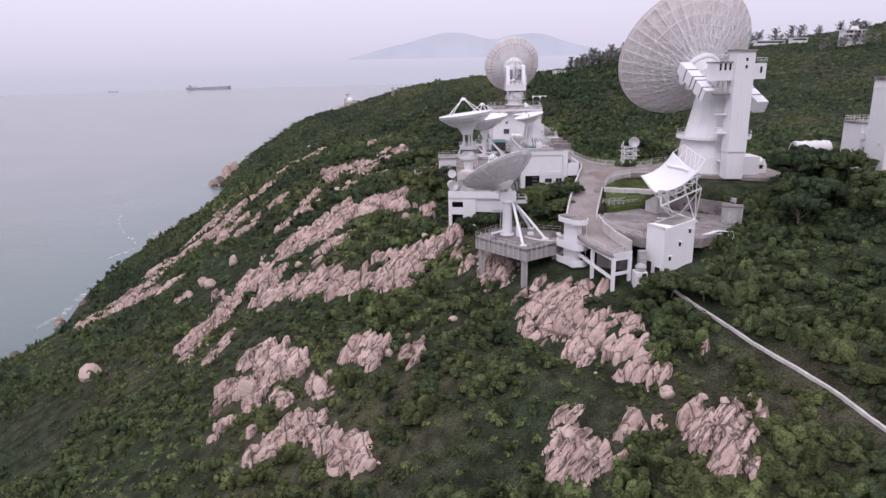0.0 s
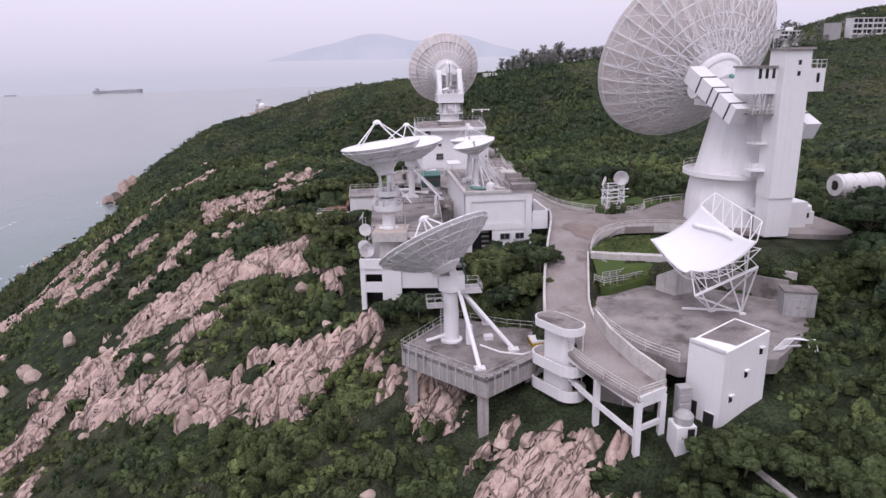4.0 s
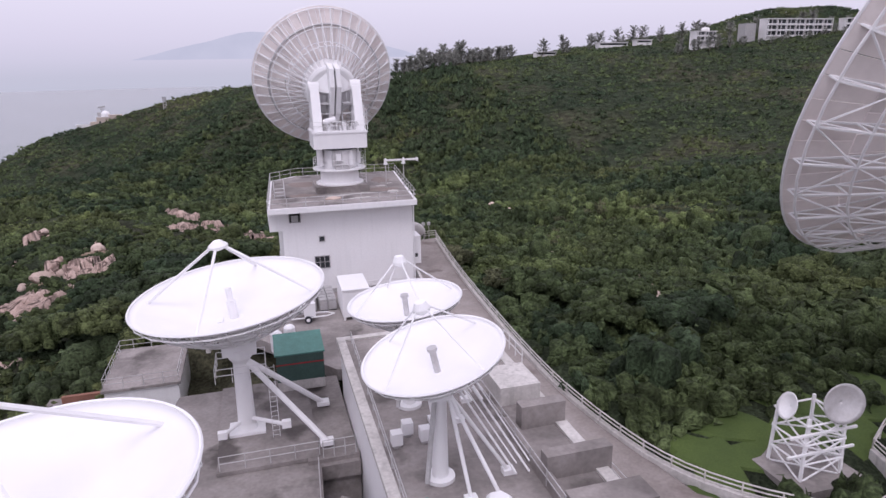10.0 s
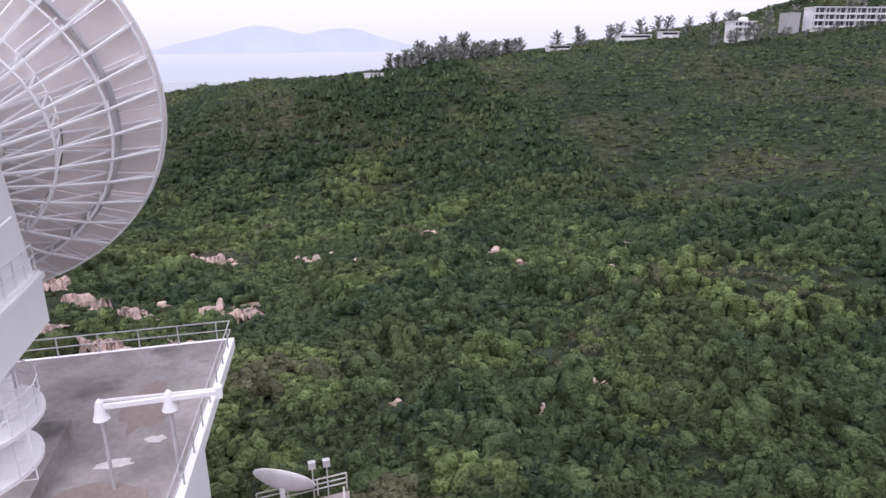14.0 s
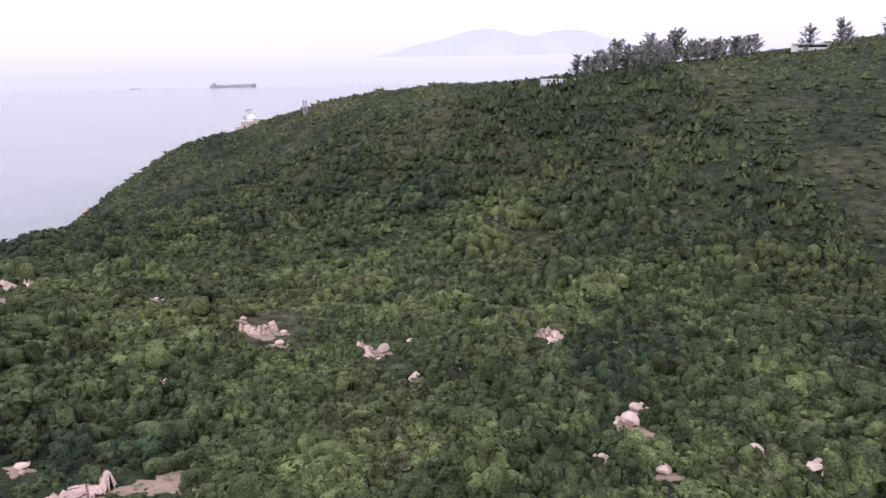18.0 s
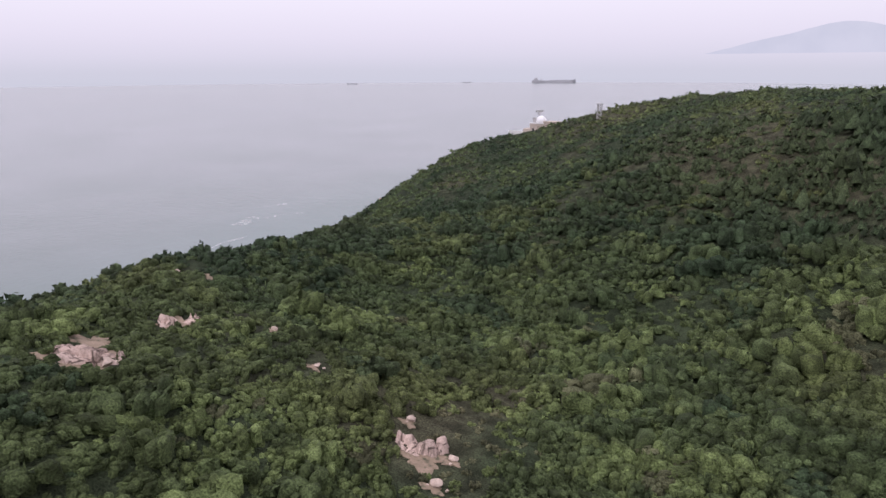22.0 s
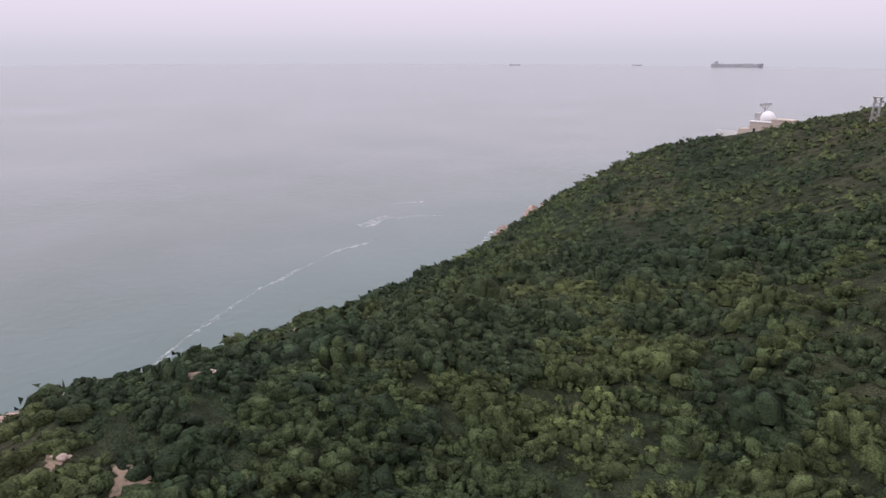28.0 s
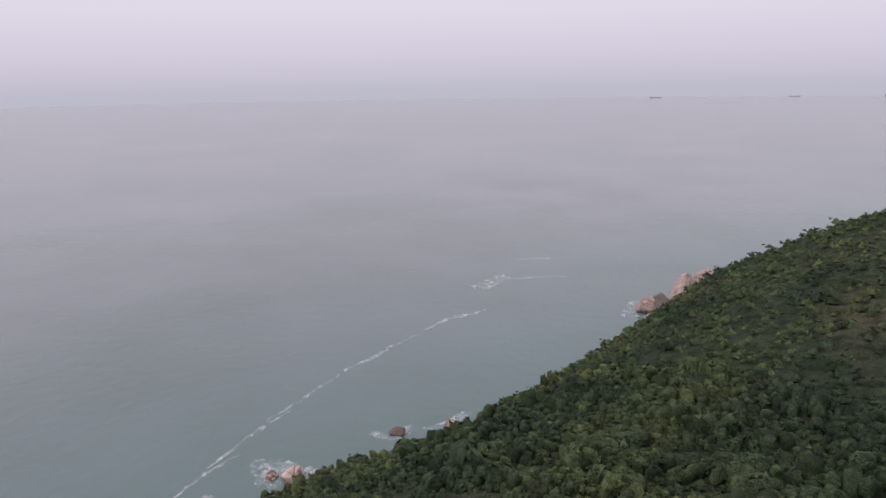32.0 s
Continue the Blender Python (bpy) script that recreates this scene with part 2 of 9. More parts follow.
def granite(name, base, dark, stain):
    """Jointed granite: pale faces, iron and lichen stains, long joints down the slope and cross cracks."""
    m = bpy.data.materials.new(name)
    m.use_nodes = True
    n, l = m.node_tree.nodes, m.node_tree.links
    b, geo, info = n["Principled BSDF"], n.new("ShaderNodeNewGeometry"), n.new("ShaderNodeObjectInfo")
    b.inputs["Roughness"].default_value, b.inputs["Specular IOR Level"].default_value = 0.9, 0.12

    def drawn(turn, stretch):
        mp = n.new("ShaderNodeMapping")
        mp.vector_type = "TEXTURE"
        mp.inputs["Rotation"].default_value, mp.inputs["Scale"].default_value = (0, 0, turn), (1 / stretch, 1, 4)
        l.new(geo.outputs["Position"], mp.inputs[0])
        return mp.outputs[0]

    def ranged(value, lo, hi, a=0.0, z=1.0):
        r = n.new("ShaderNodeMapRange")
        for key, v in (("From Min", lo), ("From Max", hi), ("To Min", a), ("To Max", z)):
            r.inputs[key].default_value = v
        l.new(value, r.inputs["Value"])
        return r.outputs[0]

    def grain(vector, scale, detail=5):
        t = n.new("ShaderNodeTexNoise")
        t.inputs["Scale"].default_value, t.inputs["Detail"].default_value, t.inputs["Roughness"].default_value = scale, detail, 0.65
        l.new(vector, t.inputs["Vector"])
        return t.outputs["Fac"]

    def crack(vector, scale):
        t = n.new("ShaderNodeTexVoronoi")
        t.feature = "DISTANCE_TO_EDGE"
        t.inputs["Scale"].default_value = scale
        l.new(vector, t.inputs["Vector"])
        return t.outputs["Distance"]

    def blend(fac, a, c):
        x = n.new("ShaderNodeMix")
        x.data_type = "RGBA"
        l.new(fac, x.inputs["Factor"])
        for socket, v in (("A", a), ("B", c)):
            if isinstance(v, tuple):
                x.inputs[socket].default_value = (*v, 1)
            else:
                l.new(v, x.inputs[socket])
        return x.outputs["Result"]

    def seam(value):
        a, q = n.new("ShaderNodeMath"), n.new("ShaderNodeMath")
        a.operation, q.operation = "SUBTRACT", "ABSOLUTE"
        a.inputs[1].default_value = 0.5
        l.new(value, a.inputs[0])
        l.new(a.outputs[0], q.inputs[0])
        return q.outputs[0]

    along, across = drawn(0.66, 0.10), drawn(2.0, 0.4)
    colour = blend(ranged(grain(across, 0.35), 0.36, 0.64, 0, 0.8), base, dark)
    colour = blend(ranged(grain(along, 1.1), 0.53, 0.64, 0, 0.85), colour, stain)
    long_joint, cross_joint = seam(grain(along, 0.6, 3)), crack(across, 0.2)
    joint = n.new("ShaderNodeMath")
    joint.operation = "MINIMUM"
    l.new(ranged(long_joint, -0.004, 0.022), joint.inputs[0])
    l.new(ranged(cross_joint, -0.01, 0.03), joint.inputs[1])
    colour = blend(joint.outputs[0], tuple(c * 0.62 for c in stain), colour)
    hsv, mul = n.new("ShaderNodeHueSaturation"), n.new("ShaderNodeMath")
    mul.operation = "MULTIPLY"
    l.new(ranged(grain(geo.outputs["Position"], 3.5, 4), 0.3, 0.7, 0.78, 1.22), mul.inputs[0])
    l.new(ranged(info.outputs["Random"], 0, 1, 0.84, 1.14), mul.inputs[1])
    l.new(mul.outputs[0], hsv.inputs["Value"])
    l.new(colour, hsv.inputs["Color"])
    l.new(hsv.outputs["Color"], b.inputs["Base Color"])
    high, bump = n.new("ShaderNodeMath"), n.new("ShaderNodeBump")
    high.operation = "MULTIPLY_ADD"
    high.inputs[1].default_value = 0.5
    l.new(grain(along, 2.0), high.inputs[0])
    l.new(joint.outputs[0], high.inputs[2])
    bump.inputs["Strength"].default_value, bump.inputs["Distance"].default_value = 0.9, 0.35
    l.new(high.outputs[0], bump.inputs["Height"])
    l.new(bump.outputs[0], b.inputs["Normal"])
    return m


M_ROCK = granite("pink_granite", (0.56, 0.43, 0.375), (0.37, 0.27, 0.23), (0.15, 0.112, 0.095))
M_SEAROCK = material("dark_wet_rock", (0.17, 0.13, 0.11), 0.7, dark=(0.07, 0.055, 0.05), scale=0.12, amount=0.9, grain=0.9, bump=0.6)
M_GREEN = material("green_paint", (0.05, 0.10, 0.085), 0.5, scale=0.8, grain=5, bump=0.04)
M_TEAL = material("teal_pipe_paint", (0.10, 0.26, 0.22), 0.5, scale=1.5, grain=5, bump=0.04)
M_RED = material("red_plastic", (0.42, 0.025, 0.035), 0.45, scale=2, grain=6, bump=0.05, obj=0.15)
M_BLUE = material("blue_plastic", (0.035, 0.10, 0.22), 0.5, scale=2, grain=6, bump=0.05, obj=0.25)
# near-black colour standing for shade inside openings; also used on dark fittings
M_DARK = material("opening_shade_and_dark_parts", (0.022, 0.021, 0.021), 0.6, scale=2, grain=6, bump=0.05)
M_GLASS = material("window_glass", (0.03, 0.033, 0.037), 0.12, scale=1, grain=2, bump=0, spec=0.6)
M_BLACK = material("black_band", (0.02, 0.022, 0.032), 0.5, scale=2, grain=6, bump=0.03)
M_GREYBOX = material("grey_cabinet_paint", (0.42, 0.41, 0.41), 0.6, dark=(0.26, 0.25, 0.245), scale=1, grain=6, bump=0.05, streak=0.4)
M_BRICK = material("old_red_brick", (0.26, 0.125, 0.09), 0.9, scale=0.8, grain=8, bump=0.3)
M_YELLOW = material("yellow_stripe_paint", (0.55, 0.37, 0.03), 0.6, scale=2, grain=6, bump=0.03)
M_EARTH = material("dry_sandy_earth", (0.30, 0.22, 0.165), 0.95, dark=(0.16, 0.125, 0.085), scale=0.6, amount=0.9, grain=4, bump=0.5, second=((0.075, 0.075, 0.045), 0.8, 0.54))
M_TAN = material("tan_sandstone_tiles", (0.56, 0.47, 0.41), 0.85, scale=0.8, grain=6, bump=0.1)
# hull grey lightened to hold the haze of several kilometres
M_SHIP = material("hazed_ship_hull", (0.42, 0.42, 0.45), 0.7, scale=0.01, grain=0.05, bump=0)
M_SHIPW = material("ship_house_white", (0.55, 0.55, 0.57), 0.7, scale=0.01, grain=0.05, bump=0)
M_FARWALL = material("distant_white_render", (0.82, 0.80, 0.80), 0.8, scale=0.1, grain=0.5, bump=0.02, streak=0.3, swing=0.12)
# far haze put into an emitted pale blue-grey, so the island glows
M_BACKDROP = bpy.data.materials.new("distance_haze_glow")
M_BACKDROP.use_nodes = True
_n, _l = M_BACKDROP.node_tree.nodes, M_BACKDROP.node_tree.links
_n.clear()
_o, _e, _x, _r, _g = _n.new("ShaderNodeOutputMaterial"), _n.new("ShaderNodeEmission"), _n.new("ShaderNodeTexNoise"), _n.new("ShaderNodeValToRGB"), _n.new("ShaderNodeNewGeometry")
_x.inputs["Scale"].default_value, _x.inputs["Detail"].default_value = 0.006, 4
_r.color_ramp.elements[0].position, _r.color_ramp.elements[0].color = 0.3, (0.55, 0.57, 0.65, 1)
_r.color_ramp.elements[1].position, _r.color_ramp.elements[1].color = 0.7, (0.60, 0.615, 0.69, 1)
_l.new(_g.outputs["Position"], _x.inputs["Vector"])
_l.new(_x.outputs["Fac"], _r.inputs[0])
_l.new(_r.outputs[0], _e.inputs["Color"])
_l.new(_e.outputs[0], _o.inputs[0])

M_SEA = bpy.data.materials.new("sea_water")
M_SEA.use_nodes = True
_n, _l = M_SEA.node_tree.nodes, M_SEA.node_tree.links
_b, _g = _n["Principled BSDF"], _n.new("ShaderNodeNewGeometry")
_b.inputs["Roughness"].default_value, _b.inputs["IOR"].default_value = 0.16, 1.33
_a, _c, _r = _n.new("ShaderNodeTexNoise"), _n.new("ShaderNodeTexNoise"), _n.new("ShaderNodeValToRGB")
_a.inputs["Scale"].default_value, _a.inputs["Detail"].default_value = 0.006, 7
_c.inputs["Scale"].default_value, _c.inputs["Detail"].default_value = 0.16, 6
_r.color_ramp.elements[0].position, _r.color_ramp.elements[0].color = 0.35, (0.105, 0.132, 0.128, 1)
_r.color_ramp.elements[1].position, _r.color_ramp.elements[1].color = 0.7, (0.16, 0.178, 0.185, 1)
_bp = _n.new("ShaderNodeBump")
_bp.inputs["Strength"].default_value, _bp.inputs["Distance"].default_value = 0.28, 1.4
for _q in (_a, _c):
    _l.new(_g.outputs["Position"], _q.inputs["Vector"])
_l.new(_a.outputs["Fac"], _r.inputs[0])
# shallow water over sand beside the shore is greener
_s, _m, _v, _w = _n.new("ShaderNodeSeparateXYZ"), _n.new("ShaderNodeMapRange"), _n.new("ShaderNodeMix"), _n.new("ShaderNodeMath")
_l.new(_g.outputs["Position"], _s.inputs[0])
_m.inputs["From Min"].default_value, _m.inputs["From Max"].default_value = -400, -170
_l.new(_s.outputs["X"], _m.inputs["Value"])
_w.operation = "MULTIPLY"
_l.new(_m.outputs[0], _w.inputs[0])
_l.new(_a.outputs["Fac"], _w.inputs[1])
_v.data_type = "RGBA"
_v.inputs["B"].default_value = (0.070, 0.150, 0.135, 1)
_l.new(_w.outputs[0], _v.inputs["Factor"])
_l.new(_r.outputs[0], _v.inputs["A"])
_l.new(_v.outputs["Result"], _b.inputs["Base Color"])
_l.new(_c.outputs["Fac"], _bp.inputs["Height"])
_l.new(_bp.outputs[0], _b.inputs["Normal"])

M_FOAM = bpy.data.materials.new("sea_foam")
M_FOAM.use_nodes = True
_n, _l = M_FOAM.node_tree.nodes, M_FOAM.node_tree.links
_b, _g = _n["Principled BSDF"], _n.new("ShaderNodeNewGeometry")
_b.inputs["Base Color"].default_value, _b.inputs["Roughness"].default_value = (0.68, 0.70, 0.71, 1), 0.9
_a, _r = _n.new("ShaderNodeTexNoise"), _n.new("ShaderNodeMapRange")
_a.inputs["Scale"].default_value, _a.inputs["Detail"].default_value, _a.inputs["Roughness"].default_value = 0.22, 8, 0.75
_r.inputs["From Min"].default_value, _r.inputs["From Max"].default_value, _r.inputs["To Max"].default_value = 0.44, 0.68, 0.6
_l.new(_g.outputs["Position"], _a.inputs["Vector"])
_l.new(_a.outputs["Fac"], _r.inputs["Value"])
_l.new(_r.outputs[0], _b.inputs["Alpha"])


# ---- mesh tools ----
class Shape:
    """Gathers pieces of one mesh."""

    def __init__(self):
        self.v, self.f = [], []

    def add(self, v, f):
        k = len(self.v)
        self.v += [tuple(p) for p in v]
        self.f += [tuple(i + k for i in q) for q in f]
        return self

    def box(self, x0, x1, y0, y1, z0, z1):
        v = [(x, y, z) for z in (z0, z1) for y in (y0, y1) for x in (x0, x1)]
        return self.add(v, [(0, 2, 3, 1), (4, 5, 7, 6), (0, 1, 5, 4), (2, 6, 7, 3), (0, 4, 6, 2), (1, 3, 7, 5)])

    def slab(self, outline, z0, z1):
        """A prism over an outline that runs anticlockwise; z0 and z1 may be one height or one for each corner."""
        n = len(outline)
        a = z0 if isinstance(z0, (list, tuple)) else [z0] * n
        b = z1 if isinstance(z1, (list, tuple)) else [z1] * n
        v = [(x, y, h) for (x, y), h in zip(outline, a)] + [(x, y, h) for (x, y), h in zip(outline, b)]
        f = [tuple(range(n - 1, -1, -1)), tuple(range(n, 2 * n))] + [(i, (i + 1) % n, n + (i + 1) % n, n + i) for i in range(n)]
        return self.add(v, f)

    def tube(self, p, q, r, r2=None, n=6, caps=True):
        p, q = Vector(p), Vector(q)
        d = q - p
        if d.length < 1e-6:
            return self
        u = d.orthogonal().normalized()
        w = d.normalized().cross(u)
        r2 = r if r2 is None else r2
        v = []
        for c, k in ((p, r), (q, r2)):
            v += [c + k * (math.cos(2 * math.pi * i / n) * u + math.sin(2 * math.pi * i / n) * w) for i in range(n)]
        f = [(i, (i + 1) % n, n + (i + 1) % n, n + i) for i in range(n)]
        if caps:
            f += [tuple(range(n - 1, -1, -1)), tuple(range(n, 2 * n))]
        return self.add(v, f)

    def pipe(self, pts, r, n=6):
        p = [Vector(q) for q in pts]
        loop = (p[0] - p[-1]).length < 1e-5
        v = []
        for i, c in enumerate(p):
            a = p[i - 1] if i else (p[-2] if loop else c)
            b = p[i + 1] if i + 1 < len(p) else (p[1] if loop else c)
            d = (b - a).normalized()
            u = d.cross(Vector((0, 0, 1)))
            u = u.normalized() if u.length > 1e-3 else Vector((1, 0, 0))
            w = u.cross(d)
            v += [c + r * (math.cos(2 * math.pi * k / n) * u + math.sin(2 * math.pi * k / n) * w) for k in range(n)]
        f = [(i * n + k, i * n + (k + 1) % n, (i + 1) * n + (k + 1) % n, (i + 1) * n + k) for i in range(len(p) - 1) for k in range(n)]
        if not loop:
            f += [tuple(range(n - 1, -1, -1)), tuple((len(p) - 1) * n + k for k in range(n))]
        return self.add(v, f)

    def beam(self, p, q, w, h, up=(0, 0, 1)):
        """A square bar from p to q."""
        p, q, up = Vector(p), Vector(q), Vector(up)
        d = (q - p).normalized()
        s = d.cross(up).normalized() * w / 2
        t = s.cross(d).normalized() * h / 2
        v = [c + a * s + b * t for c in (p, q) for a, b in ((-1, -1), (1, -1), (1, 1), (-1, 1))]
        return self.add(v, [(3, 2, 1, 0), (4, 5, 6, 7), (0, 1, 5, 4), (1, 2, 6, 5), (2, 3, 7, 6), (3, 0, 4, 7)])

    def turned(self, profile, n=32, centre=(0, 0), closed=False):
        """A surface turned about the upright axis from (radius, height) pairs."""
        v = [(centre[0] + r * math.cos(2 * math.pi * i / n), centre[1] + r * math.sin(2 * math.pi * i / n), z) for r, z in profile for i in range(n)]
        m = len(profile)
        f = [(k * n + i, k * n + (i + 1) % n, ((k + 1) % m) * n + (i + 1) % n, ((k + 1) % m) * n + i) for k in range(m if closed else m - 1) for i in range(n)]
        if not closed:
            f += [tuple(range(n - 1, -1, -1)), tuple((m - 1) * n + i for i in range(n))]
        return self.add(v, f)

    def mesh(self, name, mat, smooth=False):
        me = bpy.data.meshes.new(name)
        me.from_pydata(self.v, [], self.f)
        me.validate()
        me.materials.append(mat)
        if smooth:
            me.shade_smooth()
        return me


def fast_mesh(name, v, f, mat, smooth=False):
    """A mesh from number arrays, triangles or quads alone."""
    v, f = np.asarray(v, np.float32), np.asarray(f, np.int32)
    me = bpy.data.meshes.new(name)
    me.vertices.add(len(v))
    me.vertices.foreach_set("co", v.ravel())
    k = f.shape[1]
    me.loops.add(f.size)
    me.loops.foreach_set("vertex_index", f.ravel())
    me.polygons.add(len(f))
    me.polygons.foreach_set("loop_start", np.arange(0, f.size, k, dtype=np.int32))
    me.polygons.foreach_set("loop_total", np.full(len(f), k, np.int32))
    if smooth:
        me.polygons.foreach_set("use_smooth", np.ones(len(f), bool))
    me.update(calc_edges=True)
    me.materials.append(mat)
    return me


def thing(name, at, label, category, group="", kind="", turn=0.0):
    ob = tagged(new(name), label, category, group, kind)
    ob.matrix_basis = pose(*at, 0, 0, turn)
    ob.empty_display_size = 0.3
    return ob


def part(name, shape, mat, parent, label="", smooth=False, m=None):
    """One mesh under a thing or a part. shape: a Shape, or a mesh that is shared."""
    me = shape if isinstance(shape, bpy.types.Mesh) else shape.mesh(name, mat, smooth)
    ob = new(name, me)
    ob.parent = parent
    if m is not None:
        ob.matrix_basis = m
    if label:
        ob["label"] = label
    return ob


def solo(name, shape, mat, label, category, kind="", group="", smooth=False, m=None):
    me = shape if isinstance(shape, bpy.types.Mesh) else shape.mesh(name, mat, smooth)
    ob = tagged(new(name, me), label, category, group, kind)
    if m is not None:
        ob.matrix_basis = m
    return ob


def faces_along(direction, at, spin=0.0):
    """A pose whose z axis looks along direction."""
    q = Vector(direction).to_track_quat("Z", "Y").to_matrix().to_4x4()
    return Matrix.Translation(at) @ q @ pose(0, 0, 0, 0, 0, spin)


# ---- the headland ----
# coarse relief, metres: rows run north from the near end, columns east from the sea
KX = np.array([-260, -150, -80, -30, 20, 70, 140, 270, 450.0])
KY = np.array([0, 70, 115, 165, 220, 290, 370, 450, 550, 680.0])
RELIEF = np.array([
    (-30, -1, 19, 35, 54, 75, 102, 141, 181),
    (-30, 6, 31, 49, 69, 88, 106, 131, 162),
    (-30, 12, 38, 60, 83, 95, 106, 123, 151),
    (-28, 18, 47, 74, 95, 95, 99, 114, 142),
    (-25.6, 21.4, 60.2, 85, 92, 84, 90, 105, 135),
    (-26.7, 17.9, 71.4, 89, 78, 79, 86, 97, 131),
    (-29.7, 31, 72.5, 76.2, 65, 69, 78, 98, 133),
    (-34.4, 35.5, 66.6, 59.4, 62, 75, 96, 107, 135),
    (-39.9, 38.6, 58.1, 76.2, 95, 105, 116, 125, 140),
    (-3.2, 65.5, 86.8, 101.2, 106.8, 108.7, 113, 128, 150)], float)


def knots(k, a):
    """Spline weights of the values a between the knots k."""
    a = np.clip(a, k[0], k[-1])
    n = len(k)
    j = np.clip(np.searchsorted(k, a, side="right") - 1, 0, n - 2)
    h = k[j + 1] - k[j]
    s = (a - k[j]) / h
    w = np.zeros((len(a), n))
    row = np.arange(len(a))
    np.add.at(w, (row, j), 2 * s**3 - 3 * s**2 + 1)
    np.add.at(w, (row, j + 1), -2 * s**3 + 3 * s**2)
    for jj, c in ((j, s**3 - 2 * s**2 + s), (j + 1, s**3 - s**2)):
        lo, hi = np.maximum(jj - 1, 0), np.minimum(jj + 1, n - 1)
        g = c * h / (k[hi] - k[lo])
        np.add.at(w, (row, hi), g)
        np.add.at(w, (row, lo), -g)
    return w


RNG = np.random.default_rng(7)
LATTICE = RNG.random((256, 256))


def value_noise(x, y, size, seed=0):
    """Smooth noise from 0 to 1 over the plan."""
    u, v = np.asarray(x) / size + seed * 17.3, np.asarray(y) / size + seed * 7.7
    i, j = np.floor(u).astype(int), np.floor(v).astype(int)
    s, t = u - i, v - j
    s, t = s * s * (3 - 2 * s), t * t * (3 - 2 * t)
    g = lambda a, b: LATTICE[a % 256, b % 256]
    return (g(i, j) * (1 - s) + g(i + 1, j) * s) * (1 - t) + (g(i, j + 1) * (1 - s) + g(i + 1, j + 1) * s) * t


def fractal(x, y, size, seed=0, octaves=4):
    total, gain = 0, 0.5
    for k in range(octaves):
        total = total + gain * (value_noise(x, y, size / 2**k, seed + k) * 2 - 1)
        gain *= 0.5
    return total


def cells(x, y, size, seed=0, stretch=1.0, turn=0.0):
    """Jittered cells: the distance to the nearest seam, a random number a cell, and the way to its middle."""
    c, s = math.cos(turn), math.sin(turn)
    u, v = (c * x + s * y) / (size * stretch), (-s * x + c * y) / size
    i, j = np.floor(u).astype(int), np.floor(v).astype(int)
    best, next_, pick = np.full(u.shape, 9.0), np.full(u.shape, 9.0), np.zeros(u.shape)
    ou, ov = np.zeros(u.shape), np.zeros(u.shape)
    for a in (-1, 0, 1):
        for b in (-1, 0, 1):
            p, q = (i + a + seed * 13) % 256, (j + b + seed * 29) % 256
            du, dv = i + a + LATTICE[p, q] - u, j + b + LATTICE[q, (p + 91) % 256] - v
            d = np.sqrt(du * du + dv * dv)
            near = d < best
            ou, ov = np.where(near, du, ou), np.where(near, dv, ov)
            next_ = np.where(near, best, np.minimum(next_, d))
            pick = np.where(near, LATTICE[(p * 7 + 3) % 256, (q * 5 + 11) % 256], pick)
            best = np.where(near, d, best)
    return next_ - best, pick, ou, ov


# levelled ground of the station: outline, height
ROAD_LEFT = [(27.9, 103.6), (25.0, 108.5), (23.4, 113.5), (23.0, 120.5), (24.9, 128.2), (28.3, 139.0), (31.3, 147.5), (32.3, 153.0), (31.6, 160.0), (30.8, 170.0), (30.6, 184.0), (30.4, 197.5), (31.0, 212.0)]
ROAD_RIGHT = [(31.4, 105.5), (29.6, 110.0), (28.8, 115.0), (28.8, 121.6), (31.2, 129.0), (33.4, 136.0), (36.0, 142.0), (37.5, 149.0), (35.8, 155.7), (34.4, 162.0), (33.6, 169.3), (33.9, 184.0), (34.7, 197.5), (36.3, 212.6)]
ROAD_Z = [(103.0, 88.0), (113.5, 89.3), (121.0, 90.4), (129.0, 92.0), (137.0, 93.7), (145.0, 95.2), (155.0, 95.9), (170.0, 96.2), (184.0, 96.6), (213.0, 97.0)]


def road_z(y):
    return np.interp(y, [a for a, _ in ROAD_Z], [b for _, b in ROAD_Z])


PADS = [
    ([(36.0, 141.5), (50.5, 137.0), (50.5, 126.0), (72.0, 126.0), (72.0, 158.5), (54.5, 157.2), (48.1, 151.1), (43.7, 149.2), (38.0, 151.5)], 95.6),
    ([(30.5, 116.0), (35.0, 112.0), (43.5, 109.5), (53.0, 114.5), (54.5, 121.5), (43.5, 132.0), (33.0, 135.0), (29.3, 121.5)], 90.0),
    ([(33.8, 135.2), (43.6, 131.4), (50.5, 137.0), (45.4, 140.1), (39.9, 140.4), (36.2, 138.8)], 93.2),
    ([(5.0, 163.0), (17.4, 163.0), (17.4, 176.0), (30.5, 176.0), (31.0, 212.0), (8.0, 212.0), (5.0, 192.0), (4.0, 178.0)], 94.6),
    ([(1.5, 139.5), (13.0, 137.0), (17.0, 147.0), (17.0, 162.0), (4.0, 158.0)], 84.6),
    ([(-2.0, 172.0), (5.0, 172.0), (8.0, 190.0), (-2.0, 193.0)], 90.8),
    ([(17.4, 147.5), (32.0, 147.0), (31.0, 176.0), (17.4, 176.0)], 91.2),
]


